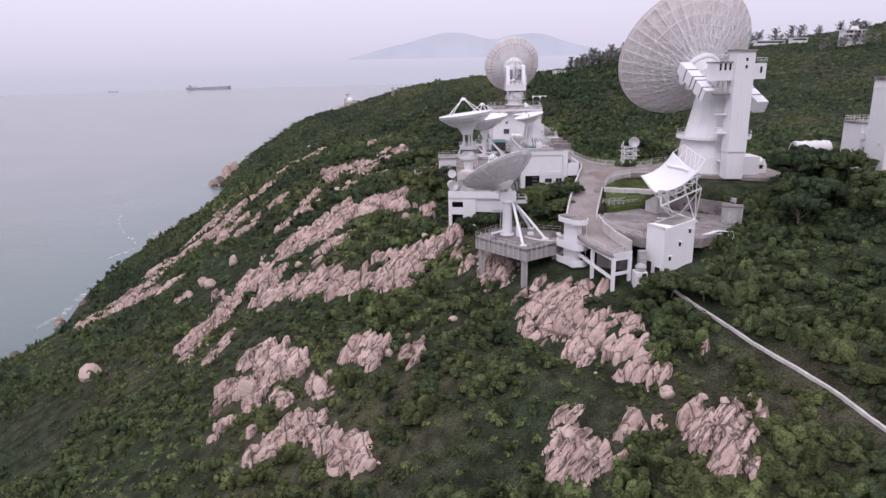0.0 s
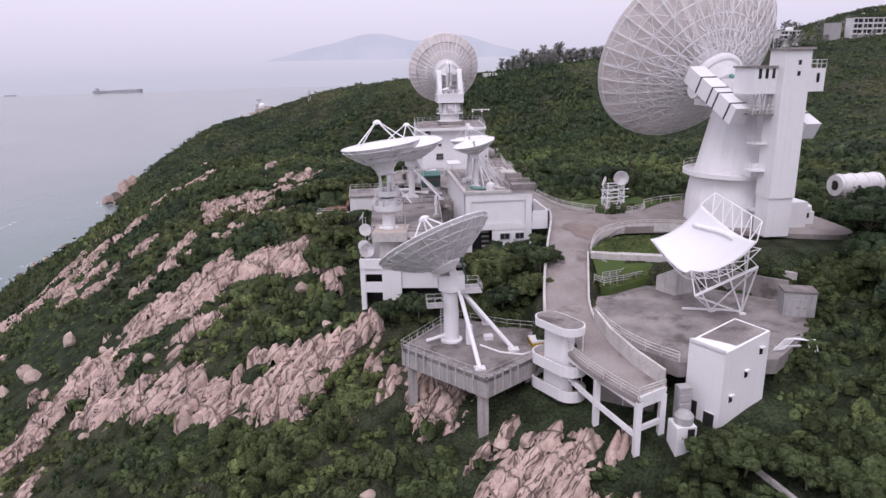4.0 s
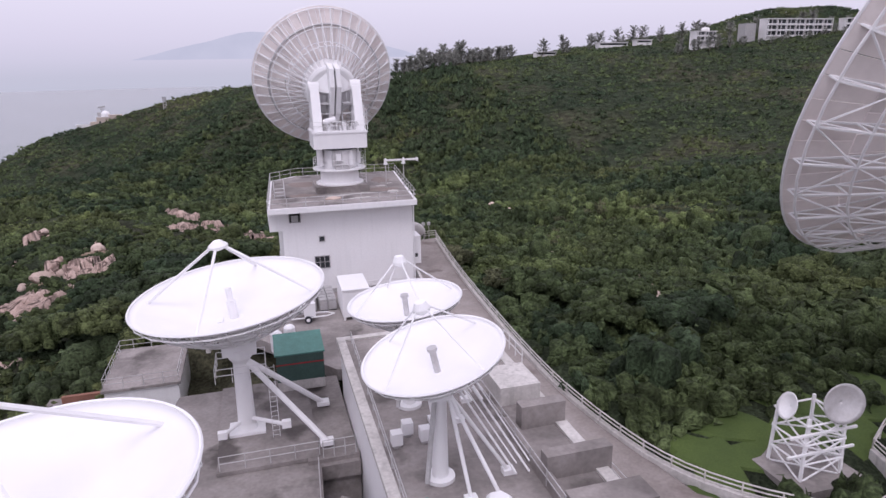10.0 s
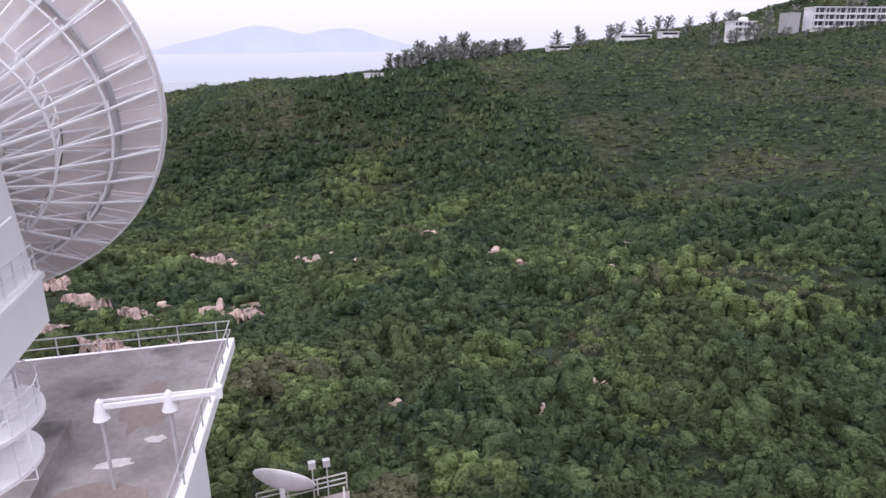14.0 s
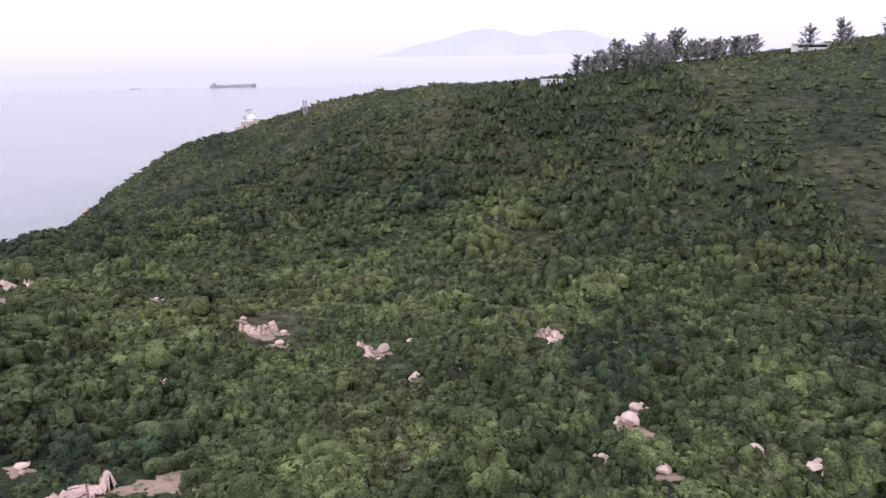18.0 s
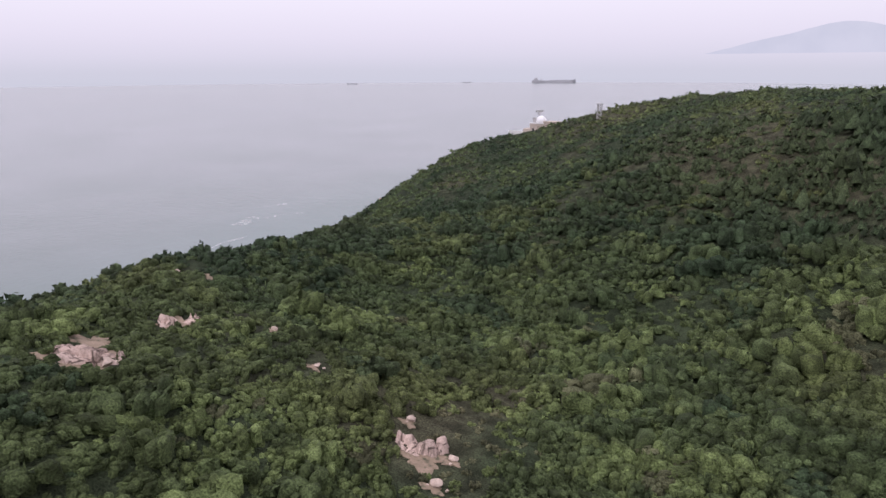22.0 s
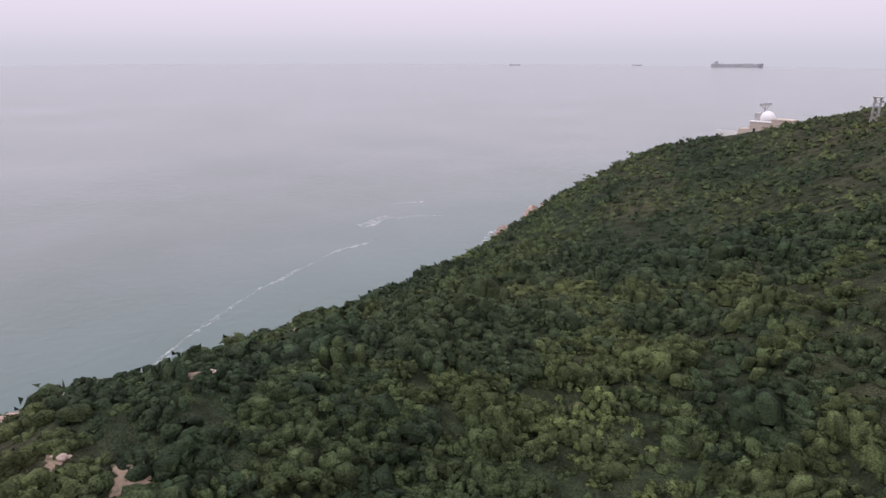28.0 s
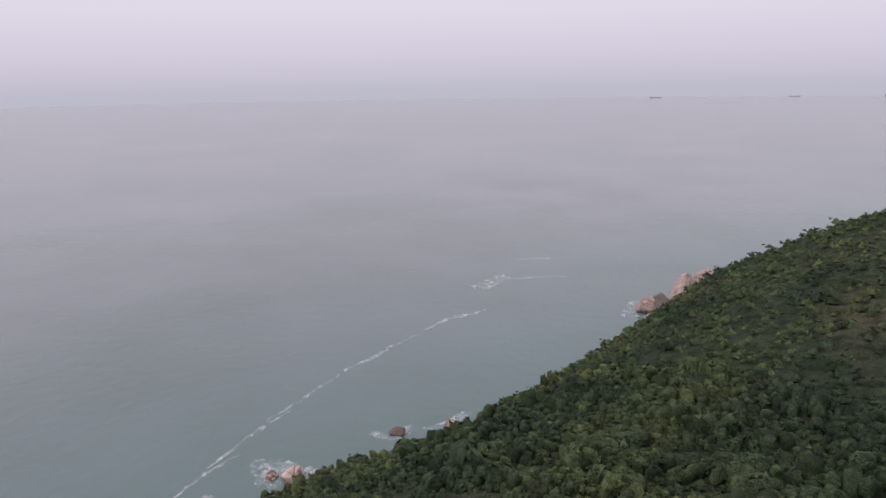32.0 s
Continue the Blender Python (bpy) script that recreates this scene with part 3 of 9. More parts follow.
def inside(outline, x, y, soft):
    """1 within a convex-ish outline, falling to 0 over soft metres outside it."""
    poly = np.array(outline)
    hit, dist = np.zeros(x.shape, bool), np.full(x.shape, 1e9)
    for (ax, ay), (bx, by) in zip(poly, np.roll(poly, -1, 0)):
        cross = (ay > y) != (by > y)
        with np.errstate(divide="ignore", invalid="ignore"):
            hit ^= cross & (x < (bx - ax) * (y - ay) / (by - ay + 1e-12) + ax)
        s = np.clip(((x - ax) * (bx - ax) + (y - ay) * (by - ay)) / ((bx - ax) ** 2 + (by - ay) ** 2), 0, 1)
        dist = np.minimum(dist, np.hypot(x - ax - s * (bx - ax), y - ay - s * (by - ay)))
    k = np.where(hit, 1.0, np.clip(1 - dist / soft, 0, 1))
    return k * k * (3 - 2 * k)


def bare_land(x, y):
    """The relief without small lumps."""
    x, y = np.asarray(x, float), np.asarray(y, float)
    shape = x.shape
    x, y = x.ravel(), y.ravel()
    z = np.einsum("ij,jk,ik->i", knots(KY, y), RELIEF, knots(KX, x))
    z = z - np.maximum(0, -260 - x) * 0.3 - np.maximum(0, y - 690) * 0.22 * np.clip((260 - x) / 160, 0.15, 1)
    z = z + np.clip((x - 450) / 300, 0, 1) * 10 - np.maximum(0, x - 800) * 0.25
    z = z - 8 * np.exp(-(((x + 226) / 22) ** 2) - ((y - 635) / 52) ** 2) + 16 * np.exp(-(((x - 545) / 72) ** 4) - ((y - 690) / 62) ** 2)
    # the hump and the dip of the near saddle
    z = z + 2.2 * np.exp(-(((x + 76) / 16) ** 2) - ((y - 404) / 14) ** 2) - 1.8 * np.exp(-(((x + 76) / 18) ** 2) - ((y - 366) / 13) ** 2)
    z = z - 15 * np.exp(-(((x + 240) / 17) ** 2) - ((y - 670) / 20) ** 2)
    # the small cape at the far end of the shore
    z = np.maximum(z, np.minimum(13, 24 - np.hypot(x + 228, y - 722) * 1.1))
    return z.reshape(shape)


def land(x, y):
    """The ground's height."""
    x, y = np.asarray(x, float), np.asarray(y, float)
    z = bare_land(x, y)
    rough = fractal(x, y, 38, 3) * 2.0 + fractal(x, y, 9, 9) * 0.7
    near = np.clip(np.hypot(x - 22, y - 160) / 70, 0.15, 1)
    z = z + rough * near * np.clip((z + 4) / 12, 0.1, 1)
    close = (np.abs(x - 25) < 90) & (np.abs(y - 155) < 100)
    if close.any():
        xs, ys, zs = x[close], y[close], z[close]
        for outline, level in PADS:
            k = inside(outline, xs, ys, 3.0)
            zs = zs * (1 - k) + (level - 0.35) * k
        k = inside(ROAD_LEFT[3:] + ROAD_RIGHT[:2:-1], xs, ys, 2.0)
        zs = zs * (1 - k) + (road_z(ys) - 0.4) * k
        z = z.copy()
        z[close] = zs
    return z


def height(x, y):
    return float(land(np.array([x]), np.array([y]))[0])


def steps(*spans):
    out = [np.arange(a, b, s) for a, b, s in spans]
    return np.concatenate(out)


gx = steps((-2400, -700, 140), (-700, -262, 18), (-262, -120, 2.6), (-120, 76, 1.6), (76, 150, 2.6), (150, 470, 6), (470, 2600, 90))
gy = steps((-900, -60, 60), (-60, 36, 4), (36, 300, 1.8), (300, 720, 3.2), (720, 1000, 12), (1000, 2000, 100))
GX, GY = np.meshgrid(gx, gy)
GZ = land(GX, GY)
nx, ny = len(gx), len(gy)
ii = (np.arange(ny - 1)[:, None] * nx + np.arange(nx - 1)[None]).ravel()
quads = np.stack([ii, ii + 1, ii + nx + 1, ii + nx], 1)
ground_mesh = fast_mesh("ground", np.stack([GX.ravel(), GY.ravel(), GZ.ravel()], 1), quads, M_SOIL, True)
tagged(new("ground", ground_mesh), "steep headland ground of undergrowth and brown soil, darkened for gap shade", "ground", kind="structure")

# the sea, one sheet to the horizon
ring = [(4880 * math.cos(2 * math.pi * i / 96), 4880 * math.sin(2 * math.pi * i / 96), 0) for i in range(96)]
solo("water", Shape().add(ring, [tuple(range(96))]), M_SEA, "calm grey-green sea under an overcast sky", "sea", "structure")


# ---- rock outcrops ----
SLABS_WEST = [(-66, 157, -53, 170, 4.8), (-55, 174, -44, 182, 4.4), (-43, 180, -30, 176, 4.4), (-30, 183, -15, 178, 3.8), (-49, 158, -28, 149, 4.2), (-33, 162, -28, 165, 2.4), (-39, 185, -29, 179, 3.8), (-35, 173, -31, 173, 2.4), (-33, 165, -31, 166, 2.4),
              (-34, 230, -16, 228, 3.2), (-40, 232, -27, 229, 2.8), (-29, 213, -18, 207, 1.7), (-19, 242, -12, 238, 1.6), (-31, 204, -30, 206, 1.4), (-44, 201, -41, 199, 1.5)]
SLABS_EDGE = [(-57, 280, -56, 302, 2.8), (-72, 276, -66, 288, 2.6), (-88, 240, -73, 264, 2.8), (-112, 236, -91, 246, 3.6), (-121, 221, -101, 209, 3.2), (-94, 204, -91, 207, 2.0), (-64, 144, -64, 156, 1.6), (-55, 142, -54, 148, 2.2), (-31, 264, -29, 264, 1.5),
              (-150, 250, -112, 228, 4.6), (-156, 284, -112, 254, 5.0), (-148, 316, -104, 284, 4.6), (-136, 226, -124, 214, 3.8), (-100, 272, -84, 262, 3.0), (-120, 330, -96, 312, 3.0)]
SLABS_FRONT = [(14, 108, 26, 106, 3.2), (17, 103, 28, 96, 3.3), (21, 94, 29, 89, 2.9), (26, 87, 30, 84, 2.2), (29, 82, 29, 80, 1.3), (37, 86, 37, 82, 1.7), (16, 82, 17, 74, 2.7), (17, 76, 20, 72, 2.0), (25, 77, 28, 73, 1.9), (32, 72, 32, 68, 3.0), (35, 72, 37, 72, 1.7), (7, 127, 11, 119, 2.6), (3, 131, 5, 127, 2.2)]
SLABS_LOW = [(-43, 132, -30, 119, 3.4), (-44, 123, -39, 117, 3.6), (-34, 114, -31, 110, 2.4), (-25, 113, -23, 108, 2.3), (-28, 103, -32, 101, 3.6), (-25, 103, -21, 96, 2.4), (-17, 91, -13, 88, 2.0), (-19, 117, -14, 113, 3.1), (-7, 106, -6, 112, 1.1), (-25, 144, -8, 133, 3.8), (-17, 146, -9, 141, 2.1), (-7, 140, 1, 137, 3.4), (-8, 157, -3, 157, 2.0), (-16, 176, -11, 166, 1.9), (-6, 163, -3, 150, 1.9)]
SLABS_NORTH = [(0, 276, 9, 269, 3.4), (9, 267, 14, 262, 2.6), (17, 272, 21, 270, 1.8), (1, 298, 10, 295, 2.2), (-8, 306, -5, 307, 1.6), (-7, 277, -2, 273, 2.0), (26, 293, 30, 295, 2.2), (20, 300, 23, 305, 1.4), (-31, 350, -27, 352, 1.9), (15, 373, 18, 375, 1.6), (-38, 371, -37, 376, 1.5), (76, 360, 79, 355, 1.4), (40, 366, 45, 357, 1.2), (-96, 395, -90, 394, 2.2), (-86, 400, -83, 399, 1.3)]
# broken slabs strewn between the large ones
rs_ = random.Random(41)
SLABS_SMALL = []
for k in range(26):
    x, y, q = rs_.uniform(-92, -26), rs_.uniform(150, 262), rs_.uniform(1.5, 4.0)
    SLABS_SMALL.append((x, y, x + 0.79 * q, y + 0.61 * q * rs_.uniform(0.3, 1.2), rs_.uniform(1.0, 2.0)))
for k in range(8):
    x, y, q = rs_.uniform(-48, -12), rs_.uniform(92, 128), rs_.uniform(0.6, 1.6)
    SLABS_SMALL.append((x, y, x + 0.79 * q, y + 0.61 * q, rs_.uniform(0.9, 1.4)))
SLABS = SLABS_WEST + SLABS_EDGE + SLABS_FRONT + SLABS_LOW + SLABS_NORTH + SLABS_SMALL


def slab_mask(x, y, grow=0.0):
    """How far within the outcrops a place lies: above 0 on rock."""
    m = np.full(np.shape(x), -9.0)
    for ax, ay, bx, by, w in SLABS:
        L = max((bx - ax) ** 2 + (by - ay) ** 2, 1e-6)
        s = np.clip(((x - ax) * (bx - ax) + (y - ay) * (by - ay)) / L, 0, 1)
        m = np.maximum(m, w + grow - np.hypot(x - ax - s * (bx - ax), y - ay - s * (by - ay)))
    return m


def rock_edge(x, y):
    return fractal(x, y, 8.5, 3) * 3.0 + fractal(x, y, 2.4, 6) * 1.5 + np.where(y < 140, -0.1, 0.1)


def rock_outcrop(ax, ay, bx, by, w, seed):
    step = 0.30 if ay < 150 and ax > -50 else 0.40 if ax > -80 else 0.6
    blocky = (ax, ay, bx, by, w) in SLABS_LOW + SLABS_NORTH + SLABS_SMALL
    x0, x1, y0, y1 = min(ax, bx) - w - 2, max(ax, bx) + w + 2, min(ay, by) - w - 2, max(ay, by) + w + 2
    xs, ys = np.arange(x0, x1, step), np.arange(y0, y1, step)
    X, Y = np.meshgrid(xs, ys)
    L = max((bx - ax) ** 2 + (by - ay) ** 2, 1e-6)
    # joints that run down the slope, and tilted blocks between them
    wx, wy = X + fractal(X, Y, 7, 2) * 2.0, Y + fractal(X, Y, 7, 5) * 2.0
    turn = 0.66 + 0.12 * math.sin(seed) + (0.5 * math.sin(seed * 1.7) if blocky else 0)
    s1, k1 = (2.9, 1.35) if blocky else (2.7, 2.6)
    s2, k2 = (1.3, 1.3) if blocky else (1.15, 2.4)
    seam1, pick1, u1, v1 = cells(wx, wy, s1, seed % 17, k1, turn)
    seam2, pick2, u2, v2 = cells(wx, wy, s2, seed % 23, k2, turn + 0.12)
    # a block is there or not as a whole, so the edges run along its joints
    ct, st = math.cos(turn + 0.12), math.sin(turn + 0.12)
    du, dv = u2 * s2 * k2 * 0.8, v2 * s2 * 0.8
    CX, CY = X + ct * du - st * dv, Y + st * du + ct * dv
    s = np.clip(((CX - ax) * (bx - ax) + (CY - ay) * (by - ay)) / L, 0, 1)
    d = (w - np.hypot(CX - ax - s * (bx - ax), CY - ay - s * (by - ay))) * 0.8 + rock_edge(CX, CY) + (pick2 - 0.55) * 1.1
    live = (d > 0).astype(float)
    z = land(X, Y) - 0.4 + live * (0.8 + np.clip(d, 0, 4) * 0.22)
    # rounded, tilted blocks: each bulges in its middle and drops at its joints
    bulge = 1 - np.clip(np.hypot(u1, v1), 0, 1) ** 2
    block = (pick1 - 0.45) * 1.5 + u1 * (np.sin(pick1 * 40) * 0.8) + v1 * (0.5 + np.sin(pick1 * 71) * 0.8) + bulge * (0.7 if blocky else 0.25)
    chip = (pick2 - 0.5) * 0.30 + v2 * (0.2 + np.sin(pick2 * 33) * 0.2) + fractal(X, Y, 1.8, 12) * 0.25
    z = z + live * (block + chip - np.clip(1 - seam1 / 0.16, 0, 1) * 1.1 - np.clip(1 - seam2 / 0.14, 0, 1) * 0.45)
    n, rows = len(xs), len(ys)
    on = live > 0
    live_q = on[:-1, :-1] | on[1:, :-1] | on[:-1, 1:] | on[1:, 1:]
    # every block is a piece of its own: spread one number through each
    cell = np.round(pick1[:-1, :-1] * 1e6).astype(int)
    tag = np.where(live_q, np.arange(live_q.size).reshape(live_q.shape) + 1, 0)
    for _ in range(160):
        old = tag.copy()
        for ax_ in (0, 1):
            for a, b in ((slice(1, None), slice(None, -1)), (slice(None, -1), slice(1, None))):
                p, q_ = ((a, slice(None)), (b, slice(None))) if ax_ == 0 else ((slice(None), a), (slice(None), b))
                same = (cell[p] == cell[q_]) & live_q[p] & live_q[q_]
                tag[p] = np.where(same, np.maximum(tag[p], tag[q_]), tag[p])
        if (old == tag).all():
            break
    i = (np.arange(rows - 1)[:, None] * n + np.arange(n - 1)[None]).ravel()
    q = np.stack([i, i + 1, i + n + 1, i + n], 1)
    v = np.stack([X.ravel(), Y.ravel(), z.ravel()], 1)
    home = tag.ravel()
    names, tally = np.unique(home[home > 0], return_counts=True)
    names = names[tally > 5]
    if not len(names):
        return
    c = v[on.ravel()].mean(0)
    root = thing("rock_outcrop", tuple(c), "bare pink granite slabs, cracked, on the shrubby hillside", "rock", "granite outcrops of the headland")
    for one in names:
        pick, fresh = np.unique(q[home == one], return_inverse=True)
        part("slab", fast_mesh("slab", v[pick] - c, fresh.reshape(-1, 4), M_ROCK, True), M_ROCK, root)


for k, s in enumerate(SLABS):
    rock_outcrop(*s, 31 + k * 5)


def boulder_mesh(seed, pieces=2):
    """An uneven granite block: a rounded lump cut by flat joints."""
    bm = bmesh.new()
    bmesh.ops.create_icosphere(bm, subdivisions=pieces, radius=1)
    r = random.Random(seed)
    cuts = [(Vector((r.uniform(-1, 1), r.uniform(-1, 1), r.uniform(-0.6, 1))).normalized(), r.uniform(0.55, 0.85)) for _ in range(7)]
    for v in bm.verts:
        for n, d in cuts:
            over = v.co.dot(n) - d
            if over > 0:
                v.co -= n * over * 0.9
        v.co *= 1 + 0.10 * noise.noise(v.co * 2.1 + Vector((seed, 0, 0))) + 0.04 * noise.noise(v.co * 6 + Vector((0, seed, 0)))
    me = bpy.data.meshes.new("boulder")
    bm.to_mesh(me)
    bm.free()
    me.materials.append(M_ROCKP)
    return me


BOULDERS = [boulder_mesh(s) for s in (3, 8, 14, 21, 29)]


SPOTS = []


def boulder(x, y, size, flat=0.75, turn=0.0, lift=0.15, k=0, tip=0.0, keep=True):
    ob = tagged(new("boulder", BOULDERS[k % 5]), "weathered pale granite boulder among the shrubs", "boulder", "boulders on the hillside")
    if keep:
        SPOTS.append((x, y, size))
    ob.matrix_basis = Matrix.Translation((x, y, height(x, y) + size * lift)) @ pose(0, 0, 0, tip, 0, turn) @ Matrix.Diagonal((size, size * 0.8, size * flat, 1))


# boulders that stand out one by one along the way
for k, (x, y, s, f) in enumerate([(-98, 162, 3.8, 0.8), (-41, 119, 2.6, 0.9), (-24, 110, 1.9, 1.1), (-11, 111, 0.9, 1.2), (-66, 193, 2.0, 1.2), (-71, 185, 2.3, 0.8), (-75, 190, 2.2, 0.8), (-78, 186, 1.3, 1.1), (1, 112, 1.1, 0.6), (34, 78, 0.8, 0.7), (36, 76, 0.8, 0.7), (-34, 99, 1.2, 0.7), (-92, 205, 1.6, 0.8),
                                  (-22, 240, 2.0, 0.6), (-16, 252, 1.8, 0.6)]):
    boulder(x, y, s, f, k * 71, 0.3, k)
boulder(64.2, 204.0, 2.5, 1.1, 150, 0.30, 1, 20)
boulder(63.2, 199.6, 1.8, 0.8, 160, 0.40, 2, 15)
VALLEY = [(22, 368, 1.2), (45, 363, 1.7), (42, 364.5, 1.0), (54, 343, 1.9), (51.5, 342, 1.2), (50, 368, 1.2), (77, 354, 1.4), (79, 325, 0.8), (85.5, 323, 1.2), (84, 319, 1.6), (79, 310, 0.8), (85, 307, 1.2), (96, 310, 1.1), (100, 305, 1.4), (107, 300, 1.5), (77.5, 290, 1.1), (81, 290, 1.0), (95, 286, 1.4),
          (110, 286, 0.7), (102, 277, 0.8), (115, 295, 0.8), (69, 244, 1.3), (61, 240, 1.0), (45, 243, 0.7), (39, 252, 0.5), (26, 287, 1.0), (16, 288, 0.9), (12, 306, 1.0), (12, 294, 1.0), (13, 338, 0.8)]
WESTERN = [(-25, 351, 1.4), (-25, 385, 0.8), (-92, 395, 1.9), (-84, 399, 1.3), (-65, 394, 0.8), (-117, 441, 1.2), (-110, 452, 1.3), (-119, 448, 0.7), (-77, 417, 1.0), (-104, 428, 0.9), (-98, 415, 1.0), (-90, 410, 0.8), (-124, 452, 1.0), (-10, 380, 0.8), (10, 380, 1.0), (21, 375, 0.9)]
for k, (x, y, s) in enumerate(VALLEY + WESTERN):
    boulder(x, y, s * 0.95, 0.55 + 0.2 * math.sin(k * 2.3), k * 53, 0.42, k + 2)
rb = random.Random(5)


def earth_patch(x0, y0, r0, mat=M_EARTH):
    """Bare ground draped over the slope, ragged at its edge."""
    n, rings = 28, 5
    pts = [(x0, y0)]
    for k in range(1, rings + 1):
        for i in range(n):
            a = 2 * math.pi * i / n
            q = r0 * k / rings * (1 + 0.35 * math.sin(3 * a + x0) + 0.22 * math.sin(7 * a + y0))
            pts.append((x0 + q * math.cos(a), y0 - 0.8 + 0.8 * q * math.sin(a)))
    v = [(x, y, height(x, y) + (0.16 if i <= n * (rings - 1) else -0.12)) for i, (x, y) in enumerate(pts)]
    f = [(0, 1 + i, 1 + (i + 1) % n) for i in range(n)] + [(1 + n * k + i, 1 + n * (k + 1) + i, 1 + n * (k + 1) + (i + 1) % n, 1 + n * k + (i + 1) % n) for k in range(rings - 1) for i in range(n)]
    if mat is M_GRASS:
        solo("lawn", Shape().add(v, f), M_GRASS, "strip of short green grass beside the road", "lawn", "structure")
    else:
        solo("bare_earth", Shape().add(v, f), M_EARTH, "patch of dry sandy earth round boulders", "earth", "structure")


# broken pieces and bare earth round the boulders of the valley
for bx_, by_, bs_ in list(SPOTS):
    if by_ < 235:
        continue
    for k in range(2):
        a, q = rb.uniform(0, 6.28), bs_ * rb.uniform(0.9, 1.9)
        boulder(bx_ + q * math.cos(a), by_ + q * math.sin(a), bs_ * rb.uniform(0.25, 0.55), rb.uniform(0.4, 0.8), rb.uniform(0, 360), 0.35, k, rb.uniform(-15, 15), False)
    earth_patch(bx_, by_, bs_ * 1.15 + 0.4)
for bx_, by_, br_ in ((-29, 350, 6.5), (-35, 356, 4.5), (-37.5, 374, 4.0), (-77, 416, 2.2), (-58, 399, 2.4), (28, 308, 4.5), (22, 300, 4.0), (26, 294, 4.0), (84, 316, 4.0), (17, 373, 4), (48, 350, 3.4), (60, 345, 3.0)):
    earth_patch(bx_, by_, br_)
    SPOTS.append((bx_, by_, br_ * 0.5))
for bx_, by_, br_ in ((39.5, 157.5, 4.0), (45.0, 158.5, 5.0), (51.5, 160.0, 4.6), (59.0, 162.0, 4.4)):
    earth_patch(bx_, by_, br_, M_GRASS)
    SPOTS.append((bx_, by_, br_ * 0.55))
for bx_, by_, br_ in ((5.4, 200.0, 2.8), (5.2, 205.5, 3.4), (6.4, 211.5, 3.8), (9.5, 214.0, 3.8), (13.0, 215.5, 3.4)):
    earth_patch(bx_, by_, br_, M_GRASS)
    SPOTS.append((bx_, by_, br_ * 0.75))
made = 0
while made < 120:
    k = rb.randrange(len(SLABS_WEST + SLABS_EDGE + SLABS_FRONT + SLABS_LOW))
    ax, ay, bx, by, w = SLABS[k]
    s = rb.random()
    x, y = ax + s * (bx - ax) + rb.gauss(0, w * 0.9), ay + s * (by - ay) + rb.gauss(0, w * 0.9)
    if x > -3 and y > 112 and not (x < 12 and y < 132):
        continue
    boulder(x, y, rb.choice((0.35, 0.45, 0.6, 0.8, 1.0, 1.3)), rb.uniform(0.5, 0.9), rb.uniform(0, 360), 0.45, made, rb.uniform(-20, 20), False)
    made += 1

# the rocks along the waterline
SHORE = [(-239, 713, 9, 17), (-233, 722, 10, 19), (-249, 696, 8, 6), (-243, 702, 8, 8), (-241, 689, 4, 3), (-217, 674, 6, 4), (-214, 592, 5, 3), (-211, 545, 6, 3.5), (-218, 527, 6, 3), (-213, 487, 8, 5), (-218, 482, 5, 3), (-214, 456, 6, 4), (-205, 408, 6, 4), (-202, 394, 5, 4), (-196, 340, 6, 4), (-193, 325, 6, 4), (-192, 300, 6, 4), (-190, 262, 6, 3)]
for k, (x, y, s, h) in enumerate(SHORE):
    ob = tagged(new("shore_rock", BOULDERS[k % 5].copy()), "dark wave-washed granite rock at the waterline", "rock", "rocks along the shore")
    ob.data.materials[0] = M_SEAROCK if k % 3 != 1 and k not in (0, 1, 2, 9) else M_ROCK
    ob.matrix_basis = Matrix.Translation((x, y, h * 0.25)) @ pose(0, 0, 0, 0, 0, k * 50) @ Matrix.Diagonal((s * (1.0 if k < 4 else 0.55), s * (0.8 if k < 4 else 0.4), h * (1.0 if k < 4 else 0.7), 1))


def foam(x, y, length, width, turn, seed):
    """A ragged raft of foam, a hand's breadth over the water."""
    n, r = 26, random.Random(seed)
    rows = []
    for i in range(n + 1):
        t = i / n * 2 - 1
        bend = math.sin(t * 2.2 + seed) * width * 0.8
        half = width * math.sqrt(max(0.02, 1 - t * t)) * r.uniform(0.5, 1.1)
        rows.append([(t * length, bend - half, 0), (t * length, bend, 0.05), (t * length, bend + half, 0)])
    v = [p for q in rows for p in q]
    f = [(3 * i + a, 3 * i + a + 3, 3 * i + a + 4, 3 * i + a + 1) for i in range(n) for a in (0, 1)]
    solo("foam", Shape().add(v, f), M_FOAM, "white streak of sea foam drifting on the water", "foam", "stuff", m=pose(x, y, 0.12 + 0.02 * (seed % 5), 0, 0, turn))


DRIFTS = [(-336, 662, 15, 9, 65), (-326, 690, 20, 2.2, 60), (-358, 721, 18, 2.2, 60), (-299, 614, 15, 2.2, 100), (-293, 584, 24, 1.3, 113), (-281, 550, 18, 1.8, 110), (-264, 514, 24, 1.2, 115), (-245, 484, 22, 1.3, 118), (-231, 466, 14, 1.2, 118)]
BREAKERS = [(-216, 488, 12, 6, 70), (-221, 482, 9, 5, 40), (-220, 527, 9, 4, 80), (-214, 546, 10, 4, 75), (-252, 694, 9, 6, 40), (-258, 700, 8, 3, 80), (-246, 684, 8, 3, 60), (-220, 672, 8, 3, 70), (-249, 722, 7, 3, 80), (-217, 455, 9, 4, 80), (-204, 396, 9, 4, 80), (-200, 340, 10, 4, 85), (-196, 325, 10, 3, 70), (-199, 305, 12, 2.4, 95), (-222, 430, 14, 2, 80), (-206, 370, 12, 2.4, 85)]
for k, (x, y, a, b, t) in enumerate(DRIFTS + BREAKERS):
    foam(x, y, a, b, t, k)


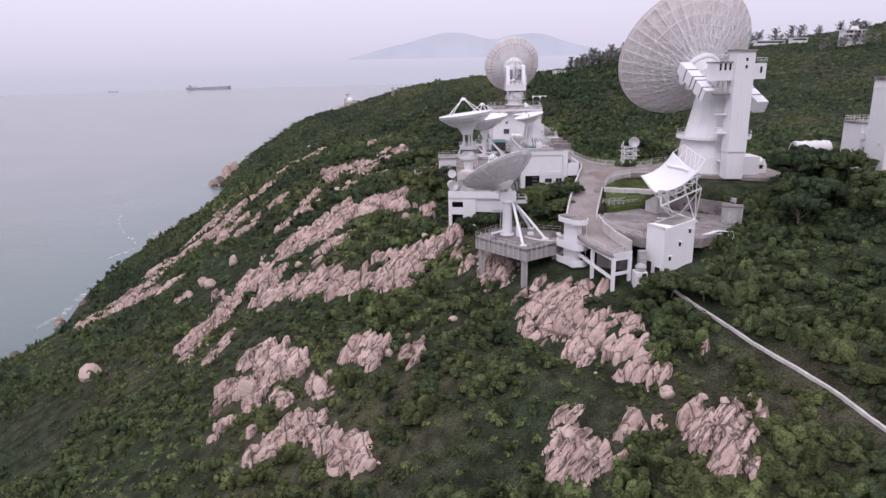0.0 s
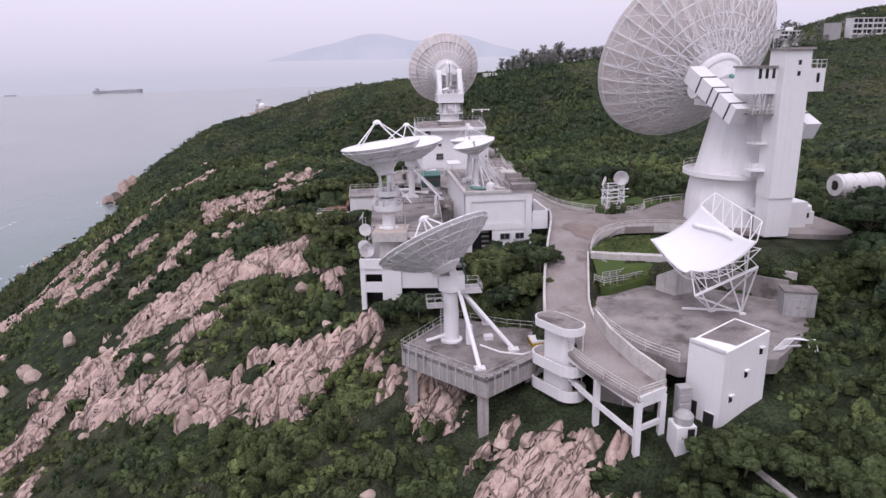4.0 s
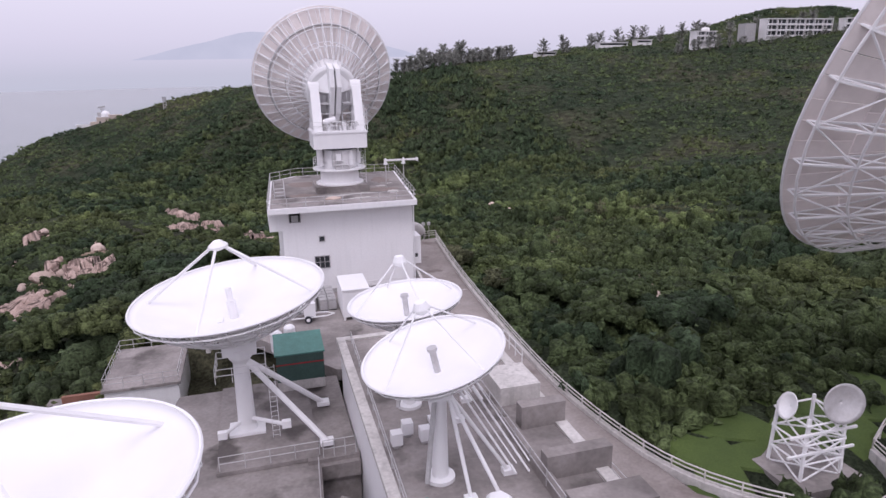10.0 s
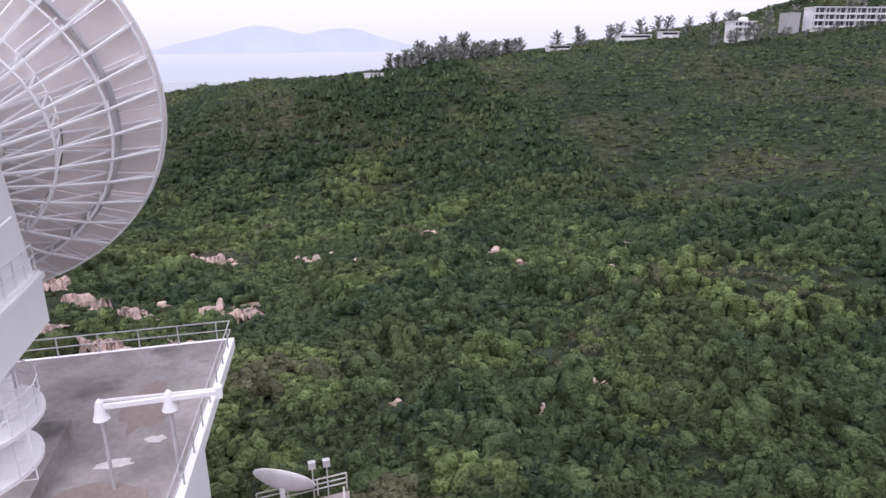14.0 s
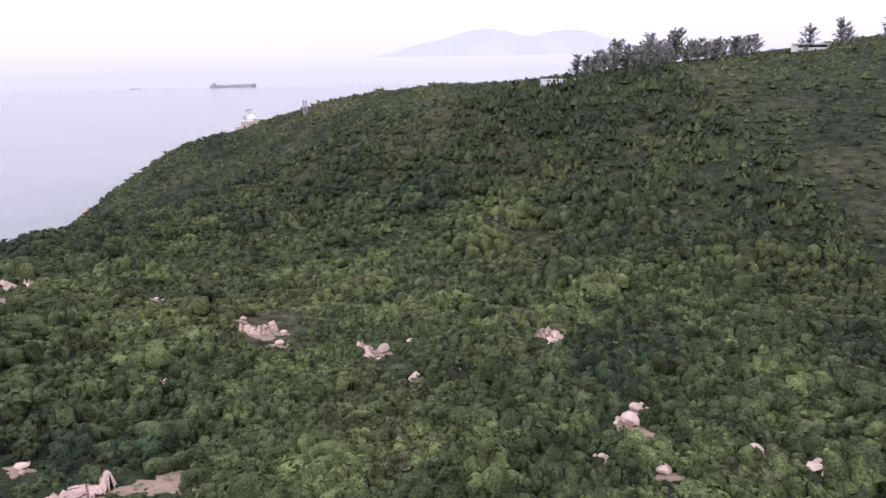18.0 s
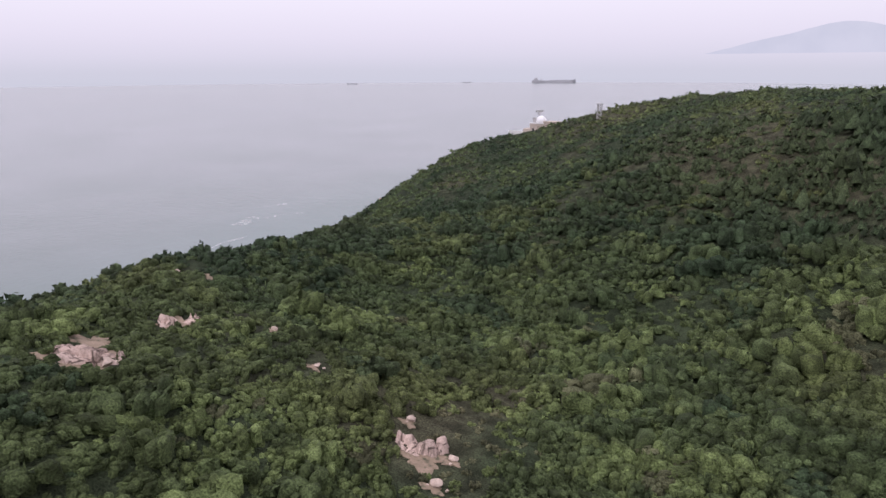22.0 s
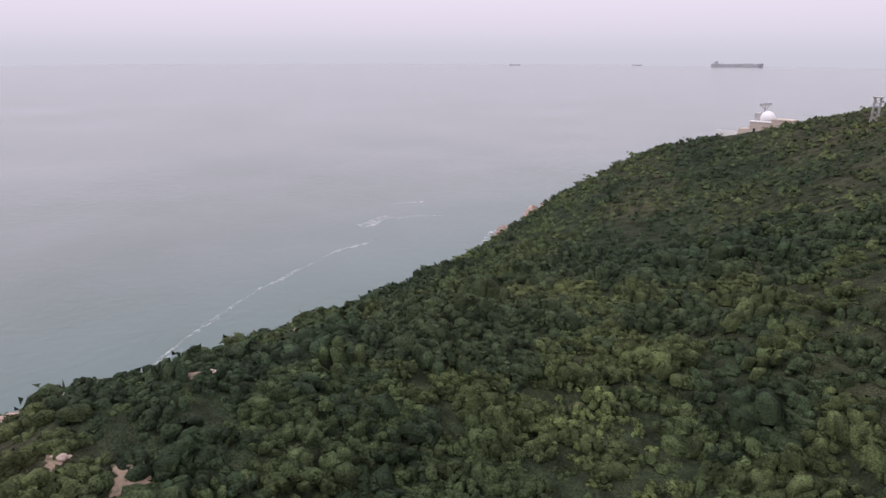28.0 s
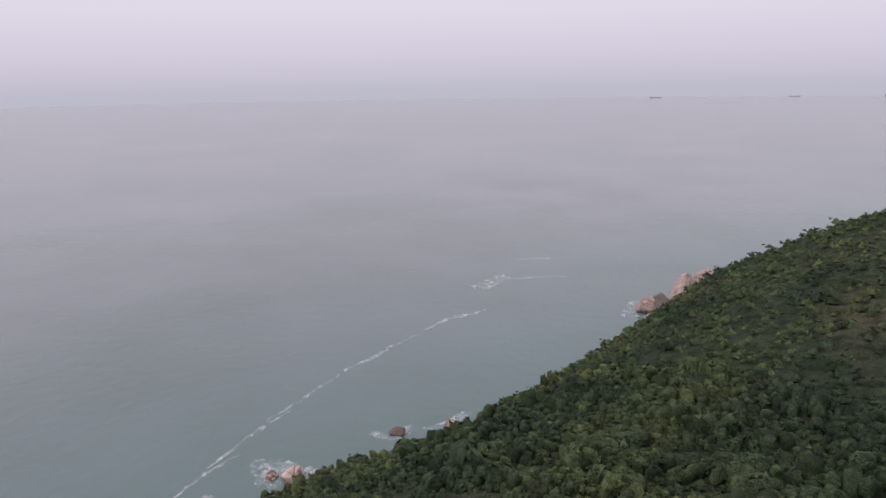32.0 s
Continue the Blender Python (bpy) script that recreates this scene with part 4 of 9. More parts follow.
SPOTS.append((-101.8, 687.0, 9.0))
SPOTS.append((-240.0, 710.0, 11.0))


# ---- shrubs and woods ----
def leaf_clump(seed, lobes, leaves, leaf=0.3, sides=6, rings=2):
    """A bush about a metre in radius: a heap of uneven leafy lobes with hollows between, and sprays of leaves standing off them."""
    r = np.random.default_rng(seed)
    heap = [(0.0, 0.0, 0.30, 0.50)]
    for k in range(lobes - 1):
        a, q = 2.4 * k + r.uniform(-0.5, 0.5), r.uniform(0.35, 0.95)
        heap.append((q * math.cos(a), q * math.sin(a), 0.80 * math.sqrt(max(0.06, 1.05 - q * q)) * r.uniform(0.55, 1.0), r.uniform(0.28, 0.46)))
    v, f = [], []
    for cx, cy, cz, q in heap:
        base = len(v)
        for k in range(rings):
            e = -0.55 + 1.25 * k / max(1, rings - 1)
            for i in range(sides):
                a = 2 * math.pi * (i + 0.5 * k) / sides
                w = q * r.uniform(0.78, 1.22)
                v.append((cx + w * math.cos(a) * math.cos(e), cy + w * math.sin(a) * math.cos(e), cz + w * math.sin(e)))
        v.append((cx + r.uniform(-0.1, 0.1), cy + r.uniform(-0.1, 0.1), cz + q * r.uniform(0.9, 1.15)))
        for k in range(rings - 1):
            for i in range(sides):
                a, b, c, e = base + k * sides + i, base + k * sides + (i + 1) % sides, base + (k + 1) * sides + (i + 1) % sides, base + (k + 1) * sides + i
                f += [(a, b, e), (b, c, e)]
        f += [(base + (rings - 1) * sides + i, base + (rings - 1) * sides + (i + 1) % sides, base + rings * sides) for i in range(sides)]
    for _ in range(leaves):
        cx, cy, cz, q = heap[r.integers(len(heap))]
        d = r.normal(size=3)
        d[2] = abs(d[2]) * 1.1 - 0.2
        d /= np.linalg.norm(d)
        p = np.array((cx, cy, cz)) + d * q * r.uniform(0.95, 1.2)
        t = np.cross(d, r.normal(size=3))
        t /= np.linalg.norm(t) + 1e-9
        u = np.cross(d, t)
        s = leaf * r.uniform(0.6, 1.3)
        k = len(v)
        v += [tuple(p - t * s * 0.5), tuple(p + t * s * 0.5), tuple(p + u * s * 0.8 + d * s * r.uniform(-0.1, 0.8))]
        f.append((k, k + 1, k + 2))
    return np.array(v, np.float32), np.array(f, np.int32)


def scatter(name, x, y, z, size, tall, protos, mat, label, category):
    """Many clumps joined into one mesh."""
    r = np.random.default_rng(len(x))
    which, turn = r.integers(len(protos), size=len(x)), r.uniform(0, 6.283, len(x))
    vs, fs, base = [], [], 0
    for k, (pv, pf) in enumerate(protos):
        m = which == k
        n = int(m.sum())
        if not n:
            continue
        c, s = np.cos(turn[m])[:, None], np.sin(turn[m])[:, None]
        px, py, pz = pv[:, 0][None], pv[:, 1][None], pv[:, 2][None]
        # bushes lean, spread and differ in breadth
        wide, lean_x, lean_y = r.uniform(0.72, 1.35, (n, 1)), r.uniform(-0.3, 0.3, (n, 1)), r.uniform(-0.3, 0.3, (n, 1))
        k1 = size[m][:, None]
        X = (c * px * wide - s * py / wide + lean_x * pz) * k1 + x[m][:, None]
        Y = (s * px * wide + c * py / wide + lean_y * pz) * k1 + y[m][:, None]
        Z = pz * (size[m] * tall[m])[:, None] + z[m][:, None]
        vs.append(np.stack([X, Y, Z], 2).reshape(-1, 3))
        fs.append((pf[None] + (np.arange(n) * len(pv))[:, None, None]).reshape(-1, 3) + base)
        base += n * len(pv)
    ob = new(name, fast_mesh(name, np.concatenate(vs), np.concatenate(fs), mat, True))
    return tagged(ob, label, category, kind="stuff")


# the stretches that the camera passes near
LANE = np.array([(0, 40), (5, 110), (15, 150), (40, 215), (70, 270), (66, 320), (35, 370), (-10, 420), (-60, 470), (-125, 535)], float)


def lane_distance(x, y):
    d = np.full(np.shape(x), 1e9)
    for (ax, ay), (bx, by) in zip(LANE, LANE[1:]):
        s = np.clip(((x - ax) * (bx - ax) + (y - ay) * (by - ay)) / ((bx - ax) ** 2 + (by - ay) ** 2), 0, 1)
        d = np.minimum(d, np.hypot(x - ax - s * (bx - ax), y - ay - s * (by - ay)))
    return d


KEEP_OUT = [p for p, _ in PADS] + [ROAD_LEFT + ROAD_RIGHT[::-1], [(5, 122), (14.4, 111), (26, 106), (33, 101), (43, 103), (43, 108), (30, 116), (24, 124), (13, 131)]]


def free_places(x0, x1, y0, y1, gap, seed):
    """Jittered places clear of rock, road and buildings, on dry land."""
    r = np.random.default_rng(seed)
    X, Y = np.meshgrid(np.arange(x0, x1, gap), np.arange(y0, y1, gap))
    x, y = X.ravel() + r.uniform(-0.6, 0.6, X.size) * gap, Y.ravel() + r.uniform(-0.6, 0.6, X.size) * gap
    ok = bare_land(x, y) > 3.5
    x, y = x[ok], y[ok]
    rock = slab_mask(x, y) * 0.8 + rock_edge(x, y)
    ok = (rock < 0.25) | (r.random(len(x)) < 0.06)
    for p in KEEP_OUT:
        ok &= inside(p, x, y, 1.6) < 0.3
    # the small clearings round the boulders, open towards the south
    for bx, by, size in SPOTS:
        ok &= np.hypot(x - bx, (y - by + 1.2) * 0.75) > size * 0.9 + 1.3
    # the footpath below the hut
    ok &= ~((np.abs(x - np.interp(y, (52, 62, 73.5, 84, 96, 101), (52, 49, 46.5, 42.6, 38, 36.2))) < 1.9) & (y > 50) & (y < 101))
    return x[ok], y[ok], r


RICH = [leaf_clump(s, 8, 46, 0.24) for s in range(12)]
MID = [leaf_clump(s + 50, 6, 14, 0.30) for s in range(10)]
FAR = [leaf_clump(s + 90, 5, 6, 0.36, 5, 1) for s in range(6)]
CROWN = [leaf_clump(s + 20, 8, 110, 0.17) for s in range(5)]
SHADES = ((M_LEAF, 0.47, 0.83, "dense green coastal shrubs covering the hillside"), (M_LEAFD, -1, 0.47, "dark green coastal shrubs covering the hillside"), (M_LEAFB, 0.83, 1.03, "bright green shrubs scattered over the hillside"), (M_LEAFO, 1.03, 9, "dry olive shrubs scattered over the hillside"))

x, y, r = free_places(-250, 150, 40, 560, 2.3, 11)
d = lane_distance(x, y)
bald = fractal(x, y, 26, 21) + 0.5 * fractal(x, y, 7, 4) + 0.10 * np.clip((-8 - x) / 12, 0, 1) * np.clip((250 - y) / 40, 0, 1) * np.clip((y - 120) / 20, 0, 1)
ok = (bald < 0.40) | (r.random(len(x)) > 0.3)
ok &= r.random(len(x)) > 0.40 * np.clip((y - 370) / 50, 0, 1)
x, y, d, bald = x[ok], y[ok], d[ok], bald[ok]
east = np.clip((x - 30) / 40, 0, 1) * np.clip((y - 90) / 30, 0, 1)
west = np.clip((-10 - x) / 30, 0, 1) * np.clip((260 - y) / 60, 0, 1)
wood = np.clip(value_noise(x, y, 38, 6) * 2.2 - 0.7, 0, 1)
size = r.uniform(1.2, 2.3, len(x)) * (1 + 0.1 * east - 0.12 * west) * (0.8 + 0.4 * value_noise(x, y, 11, 44))
tall = r.uniform(0.6, 1.12, len(x)) * (1 + 0.2 * east)
low = bald > 0.32
size = np.where(low, size * 0.55, size)
big = ~low & (r.random(len(x)) < 0.08 + 0.22 * wood + 0.07 * np.clip((y - 400) / 40, 0, 1))
size = np.where(big, size * r.uniform(1.25, 1.75, len(x)), size)
tall = np.where(big, tall * 1.15, tall)
size *= 1 + 0.32 * np.clip((y - 370) / 50, 0, 1)
edge = np.max([inside(p, x, y, 4.5) for p in KEEP_OUT] + [np.clip((slab_mask(x, y) * 0.8 + rock_edge(x, y) + 2.5) / 2.5, 0, 1)], axis=0)
size *= 1 - 0.5 * np.clip(edge, 0, 1)
z = land(x, y) - r.uniform(0.1, 0.45, len(x)) * size
near = d < 32
mid = ~near & (d < 95)
far = ~near & ~mid & (r.random(len(x)) < 0.7)
tone = value_noise(x, y, 19, 31) * 0.62 + value_noise(x, y, 6, 33) * 0.26 + 0.22 * r.random(len(x)) + np.where(low, 0.22, 0) + (0.25 * np.clip(edge, 0, 1) + 0.05) * west
# the valley floor is lighter, the north slope and the slope below the hut darker
tone += 0.20 * np.clip((y - 215) / 15, 0, 1) * np.clip((345 - y) / 30, 0, 1) * np.clip((x + 25) / 20, 0, 1) * np.clip((125 - x) / 25, 0, 1) - 0.12 * np.clip((x - 95) / 40, 0, 1)
tone += 0.17 * np.clip((y - 335) / 30, 0, 1) * np.clip((490 - y) / 40, 0, 1) * np.clip((x + 75) / 30, 0, 1) * np.clip((95 - x) / 20, 0, 1) - 0.17 * np.clip((y - 430) / 50, 0, 1) * np.clip((x + 130) / 40, 0, 1)
tone += 0.25 * np.exp(-(((x - 36) / 16) ** 2) - ((y - 426) / 13) ** 2) - 0.12 * np.clip((x - 38) / 10, 0, 1) * np.clip((125 - y) / 10, 0, 1) + 0.10 * np.clip((190 - y) / 40, 0, 1) * np.clip((30 - x) / 10, 0, 1)
for nm, sel, protos in (("near", near, RICH), ("mid", mid, MID), ("far", far, FAR)):
    for mat, a, b, lab in SHADES:
        q = sel & (tone >= a) & (tone < b)
        if nm == "far" and mat is M_LEAFO:
            mat = M_LEAF
        if q.any():
            scatter("shrub_cover", x[q], y[q], z[q], size[q] * (1.0 if nm != "far" else 1.1), tall[q], protos, mat, lab, "shrubs")

# the slopes further off
x, y, r = free_places(-260, 640, 560, 740, 4.8, 12)
x2, y2, _ = free_places(150, 560, 90, 560, 5.6, 13)
x, y = np.concatenate([x, x2]), np.concatenate([y, y2])
size, tall = r.uniform(2.6, 4.6, len(x)), r.uniform(0.4, 0.75, len(x))
z = land(x, y) - 0.3 * size
tone = value_noise(x, y, 20, 31) * 0.9 + 0.35 * r.random(len(x))
for mat, a, b, lab in ((M_LEAF, 0.5, 9, "green woods on the far slopes"), (M_LEAFD, -1, 0.5, "dark woods on the far slopes")):
    q = (tone >= a) & (tone < b)
    scatter("far_shrub_cover", x[q], y[q], z[q], size[q], tall[q], FAR, mat, lab, "woods")


def tree(x, y, tall, wide, mat, seed, label, group="trees beside the station", kind_="broadleaf"):
    r = random.Random(seed)
    root = thing("tree", (x, y, height(x, y) - 0.2), label, "tree", group, turn=seed * 47 % 360)
    s = Shape()
    trunk_top = tall * 0.55
    s.tube((0, 0, 0), (0.1 * wide, 0, trunk_top), 0.035 * tall, 0.02 * tall, 7)
    tips = []
    for k in range(6):
        a = k * 2.4 + r.random()
        t = (wide * 0.55 * math.cos(a), wide * 0.55 * math.sin(a), tall * r.uniform(0.55, 0.85))
        s.tube((0.05 * wide, 0, tall * r.uniform(0.25, 0.5)), t, 0.016 * tall, 0.006 * tall, 5)
        tips.append(t)
    part("trunk", s, M_BARK, root)
    vs, fs, base = [], [], 0
    for k, t in enumerate(tips + [(0, 0, tall * 0.8), (wide * 0.3, wide * 0.1, tall * 0.7), (-wide * 0.3, -wide * 0.2, tall * 0.65)]):
        pv, pf = CROWN[(seed + k) % 5]
        q = wide * r.uniform(0.42, 0.62)
        vs.append(pv * np.array([q, q, q * 0.8], np.float32) + np.array([t[0], t[1], t[2] - 0.35 * q], np.float32))
        fs.append(pf + base)
        base += len(pv)
    part("crown", fast_mesh("crown", np.concatenate(vs), np.concatenate(fs), mat, True), mat, root)
    return root


TREES = [(36, 98, 4.2, 3.4, 0), (33, 99, 3.5, 2.8, 0), (40, 95, 3.2, 2.6, 0), (60, 107, 6.0, 4.5, 1), (66, 112, 6.5, 4.5, 1), (72, 104, 6.0, 4.5, 0), (68, 126, 7.5, 5.5, 1), (74, 130, 7.0, 5.0, 1), (62, 116, 5.5, 4.0, 0), (66, 121, 5.5, 4.0, 1), (78, 124, 6.5, 4.6, 0), (76, 112, 5.5, 4.5, 0),
         (26, 134, 3.8, 2.8, 1), (24, 131, 3.6, 3.0, 0), (22, 137, 4.0, 3.2, 0), (28, 143, 1.9, 1.7, 0), (19, 140, 4.0, 3.0, 0), (16, 136, 3.6, 3.0, 0), (9, 137, 4.2, 3.2, 1), (5, 138, 3.6, 2.8, 1), (13, 138, 4.0, 3.2, 0), (20, 131, 3.6, 2.8, 1), (-3, 168, 3.8, 3.4, 0), (-5, 160, 3.4, 3.0, 0), (-4, 176, 4.0, 3.2, 0), (1, 170, 4.2, 3.0, 1),
         (42, 190, 5.0, 3.8, 0), (46, 198, 5.2, 4.2, 2), (41, 203, 5.0, 3.8, 2), (48, 184, 5.5, 4.2, 0), (44, 212, 5.5, 4.2, 0), (51, 206, 5.0, 4.0, 2), (52, 192, 5.5, 4.2, 0), (43, 177, 4.2, 3.4, 0), (50, 175, 5.0, 4.0, 1), (57, 183, 5.5, 4.4, 0), (39, 214, 4.5, 3.4, 3), (46, 220, 5.0, 4.0, 2), (44, 208, 4.5, 3.4, 2), (48, 210, 4.8, 3.6, 2), (53, 209, 4.6, 3.6, 2), (40, 196, 3.6, 2.8, 3),
         (-1, 210, 5.6, 4.6, 1), (-6, 204, 5.4, 4.4, 0), (1, 218, 5.8, 4.8, 1), (-8, 214, 5.6, 4.6, 1), (5, 225, 5.2, 4.4, 0), (-4, 226, 5.4, 4.6, 0), (1, 203, 4.2, 3.6, 0), (0, 196, 3.6, 3.0, 0), (-13, 208, 4.8, 4.2, 0), (10, 228, 4.8, 4.0, 1)]
LEAVES = (M_LEAF, M_LEAFD, M_LEAFB, M_LEAFO)
for k, (x, y, t, w, m) in enumerate(TREES):
    tree(x, y, t, w, LEAVES[m], k, ("green leafy tree beside the station", "dark green leafy tree beside the station", "bright green leafy tree beside the station", "dry olive tree beside the road")[m])


def casuarina(x, y, tall, seed):
    """A ragged feathery tree of the ridge."""
    r = random.Random(seed)
    root = thing("tree", (x, y, height(x, y) - 0.3), "tall feathery casuarina tree on the ridge", "tree", "trees on the skyline")
    part("trunk", Shape().tube((0, 0, 0), (0.3, 0, tall * 0.92), tall * 0.02, tall * 0.006, 6), M_BARK, root)
    # feathery sprays that rise and droop along thin limbs
    v, f = [], []
    for k in range(44):
        h = tall * (0.12 + 0.76 * (k + r.random()) / 44)
        a, up = r.uniform(0, 6.28), r.uniform(0.35, 1.1)
        reach = tall * 0.42 * (1.1 - 0.6 * k / 44) * r.uniform(0.5, 1.2)
        d = Vector((math.cos(a), math.sin(a), up)).normalized()
        for q in range(13):
            p = Vector((0.3 * h / tall, 0, h)) + d * reach * (q + 1) / 13
            e = (d * 0.6 + Vector((r.gauss(0, 0.6), r.gauss(0, 0.6), r.gauss(0.1, 0.6)))).normalized()
            w = e.orthogonal().normalized() * 0.035 * tall * r.uniform(0.6, 1.2)
            n0 = len(v)
            v += [tuple(p - w), tuple(p + w), tuple(p + e * 0.085 * tall * r.uniform(0.6, 1.3))]
            f.append((n0, n0 + 1, n0 + 2))
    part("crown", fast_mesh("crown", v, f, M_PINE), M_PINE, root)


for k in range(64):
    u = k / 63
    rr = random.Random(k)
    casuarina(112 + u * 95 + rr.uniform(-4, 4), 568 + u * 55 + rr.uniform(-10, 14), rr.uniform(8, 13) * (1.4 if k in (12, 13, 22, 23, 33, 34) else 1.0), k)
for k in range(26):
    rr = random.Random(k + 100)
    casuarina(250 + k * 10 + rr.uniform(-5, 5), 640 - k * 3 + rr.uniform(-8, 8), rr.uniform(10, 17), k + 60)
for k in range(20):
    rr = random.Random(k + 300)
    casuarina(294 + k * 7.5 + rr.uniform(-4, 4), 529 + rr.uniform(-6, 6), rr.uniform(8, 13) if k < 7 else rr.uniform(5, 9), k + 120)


# ---- the earth station: roads, terraces and walls ----
def resample(points, n):
    p = np.array(points, float)
    t = np.r_[0, np.cumsum(np.hypot(*np.diff(p, axis=0).T[:2]))]
    s = np.linspace(0, t[-1], n)
    return [tuple(np.interp(s, t, p[:, k]) for k in range(p.shape[1]))] if n == 1 else np.stack([np.interp(s, t, p[:, k]) for k in range(p.shape[1])], 1)


def smooth_line(points, n):
    """Points along a rounded line through the given ones."""
    p = np.array(points, float)
    for _ in range(3):
        q = [p[0]]
        for a, b in zip(p, p[1:]):
            q += [a * 0.75 + b * 0.25, a * 0.25 + b * 0.75]
        p = np.array(q + [p[-1]])
    return resample(p, n)


left, right = smooth_line(ROAD_LEFT, 60), smooth_line(ROAD_RIGHT, 60)
rv = [(x, y, float(road_z(y))) for x, y in left] + [(x, y, float(road_z(y))) for x, y in right]
rv += [(x, y, z - 0.5) for x, y, z in rv]
rf = []
for i in range(59):
    rf += [(i, 60 + i, 61 + i, i + 1), (120 + i, 121 + i, i + 1, i), (60 + i, 180 + i, 181 + i, 61 + i), (120 + i, 180 + i, 60 + i, i)]
rf.append((0, 60, 180, 120))
solo("road", Shape().add(rv, [q for q in rf if len(set(q)) == 4]), M_ROAD, "worn grey-brown concrete road winding up to the buildings", "road", "structure")
plaza = [(40.6, 140.72)] + [tuple(q) for q in smooth_line([(40.6, 140.7), (45.4, 140.4), (50.5, 138.4), (60.0, 133.0), (71.0, 129.0), (72.0, 140.0), (72.0, 158.0), (60.0, 158.3), (54.5, 157.0), (49.2, 152.8), (47.0, 150.0), (43.7, 149.2), (40.6, 150.1)], 60)]
solo("pavement", Shape().slab([(x, y) for x, y in plaza[1:]], 94.9, 95.93), M_ROAD, "stained concrete forecourt round the great antenna", "pavement", "structure")
# the fan where the road runs up onto the forecourt
fan, nf = [], 14
for k in range(nf):
    y = 138.4 + (154.6 - 138.4) * k / (nf - 1)
    xr = float(np.interp(y, [p[1] for p in right], [p[0] for p in right]))
    yb = 140.7 + 9.4 * k / (nf - 1)
    for q in range(5):
        t = q / 4
        fan.append((xr - 0.15 + (40.7 - xr + 0.15) * t, y + (yb - y) * t, float(road_z(y)) + 0.012 + (95.94 - float(road_z(y)) - 0.012) * (t * t * (3 - 2 * t))))
ff = [(k * 5 + q, k * 5 + q + 1, k * 5 + q + 6, k * 5 + q + 5) for k in range(nf - 1) for q in range(4)]
fan += [(x, y, z - 0.6) for x, y, z in fan]
ff += [tuple(reversed([i_ + 5 * nf for i_ in q])) for q in ff]
solo("road_junction", Shape().add(fan, ff), M_ROAD, "stained concrete fan joining road and forecourt", "road", "structure")
terrace = [(29.4, 112.4), (33.3, 106.8), (36.0, 106.6), (43.5, 106.0), (52.5, 113.0), (54.8, 121.0), (43.6, 131.2), (40.8, 130.7), (33.4, 127.3), (30.5, 126.8), (28.9, 121.5)]
solo("terrace_slab", Shape().slab(terrace, 88.6, 90.22), M_CONC, "stained concrete terrace under the toroidal antenna", "terrace", "structure")
lawn = smooth_line([(34.0, 136.1), (44.4, 132.7), (50.3, 137.4), (45.4, 140.0), (40.2, 140.3), (36.6, 138.8), (34.0, 136.1)], 34)[:-1]
lawn_z = [93.0 + 1.7 * min(1, max(0, (y - 132) / 7)) for _, y in lawn]
solo("lawn", Shape().slab([(x, y) for x, y in lawn], 91.0, lawn_z), M_GRASS, "rough green lawn inside the bend of the road", "lawn", "structure")
lower_lawn = [(33.9, 135.3), (33.2, 131.5), (32.6, 128.0), (33.4, 127.4), (40.8, 130.8), (43.6, 131.3), (44.3, 132.2)]
solo("lawn", Shape().slab(lower_lawn, 89.0, [92.9, 92.2, 91.4, 91.0, 91.2, 91.9, 92.6]), M_GRASS, "sunken green lawn below the path", "lawn", "structure")
solo("path", Shape().slab([(33.6, 135.4), (44.3, 132.0), (44.6, 132.8), (33.9, 136.2)], 90.0, [93.75, 93.55, 93.65, 93.85]), M_KERB, "narrow pale concrete path on a wall across the lawn", "path", "structure")
gr = np.random.default_rng(77)
tx, ty = gr.uniform(32.5, 50.5, 2600), gr.uniform(127, 140.5, 2600)
up, dn = inside([tuple(q) for q in lawn], tx, ty, 0.05) > 0.9, inside(lower_lawn, tx, ty, 0.05) > 0.9
tz = np.where(up, 93.0 + 1.7 * np.clip((ty - 132) / 7, 0, 1), 91.2 + 1.3 * np.clip((ty - 128) / 7, 0, 1)) - 0.05
on_lawn = up | dn
scatter("grass_tufts", tx[on_lawn], ty[on_lawn], tz[on_lawn], gr.uniform(0.12, 0.34, int(on_lawn.sum())), gr.uniform(0.5, 0.9, int(on_lawn.sum())), FAR, M_LEAFB, "tufts of rough grass on the lawn", "grass")
pv = [(34.9 + 2.1 * (1 + 0.28 * math.sin(3 * a) + 0.2 * math.cos(5 * a)) * math.cos(a), 143.4 + 3.6 * (1 + 0.22 * math.cos(2 * a + 1) + 0.15 * math.sin(4 * a)) * math.sin(a)) for a in [i * math.pi / 14 for i in range(28)]]


def lane_z(x, y):
    """The height of road and fan at a place."""
    xr = float(np.interp(y, [p[1] for p in right], [p[0] for p in right]))
    t = min(1, max(0, (x - xr + 0.15) / (40.85 - xr)))
    return float(road_z(y)) + (95.94 - float(road_z(y))) * (t * t * (3 - 2 * t))


pc = [(34.9, 143.4)] + [(34.9 + (x - 34.9) * q, 143.4 + (y - 143.4) * q) for q in (0.33, 0.66, 1.0) for x, y in pv]
solo("damp_patch", Shape().add([(x, y, lane_z(x, y) + 0.07) for x, y in pc], [(0, 1 + i, 1 + (i + 1) % 28) for i in range(28)] + [(1 + 28 * k + i, 29 + 28 * k + i, 29 + 28 * k + (i + 1) % 28, 1 + 28 * k + (i + 1) % 28) for k in range(2) for i in range(28)]), M_PATCH, "large brown damp stain on the road", "stain", "structure")
yard = [(17.6, 176.0), (30.2, 176.0), (30.2, 195.2), (14.4, 195.2), (11.0, 195.8), (10.4, 186.0)]
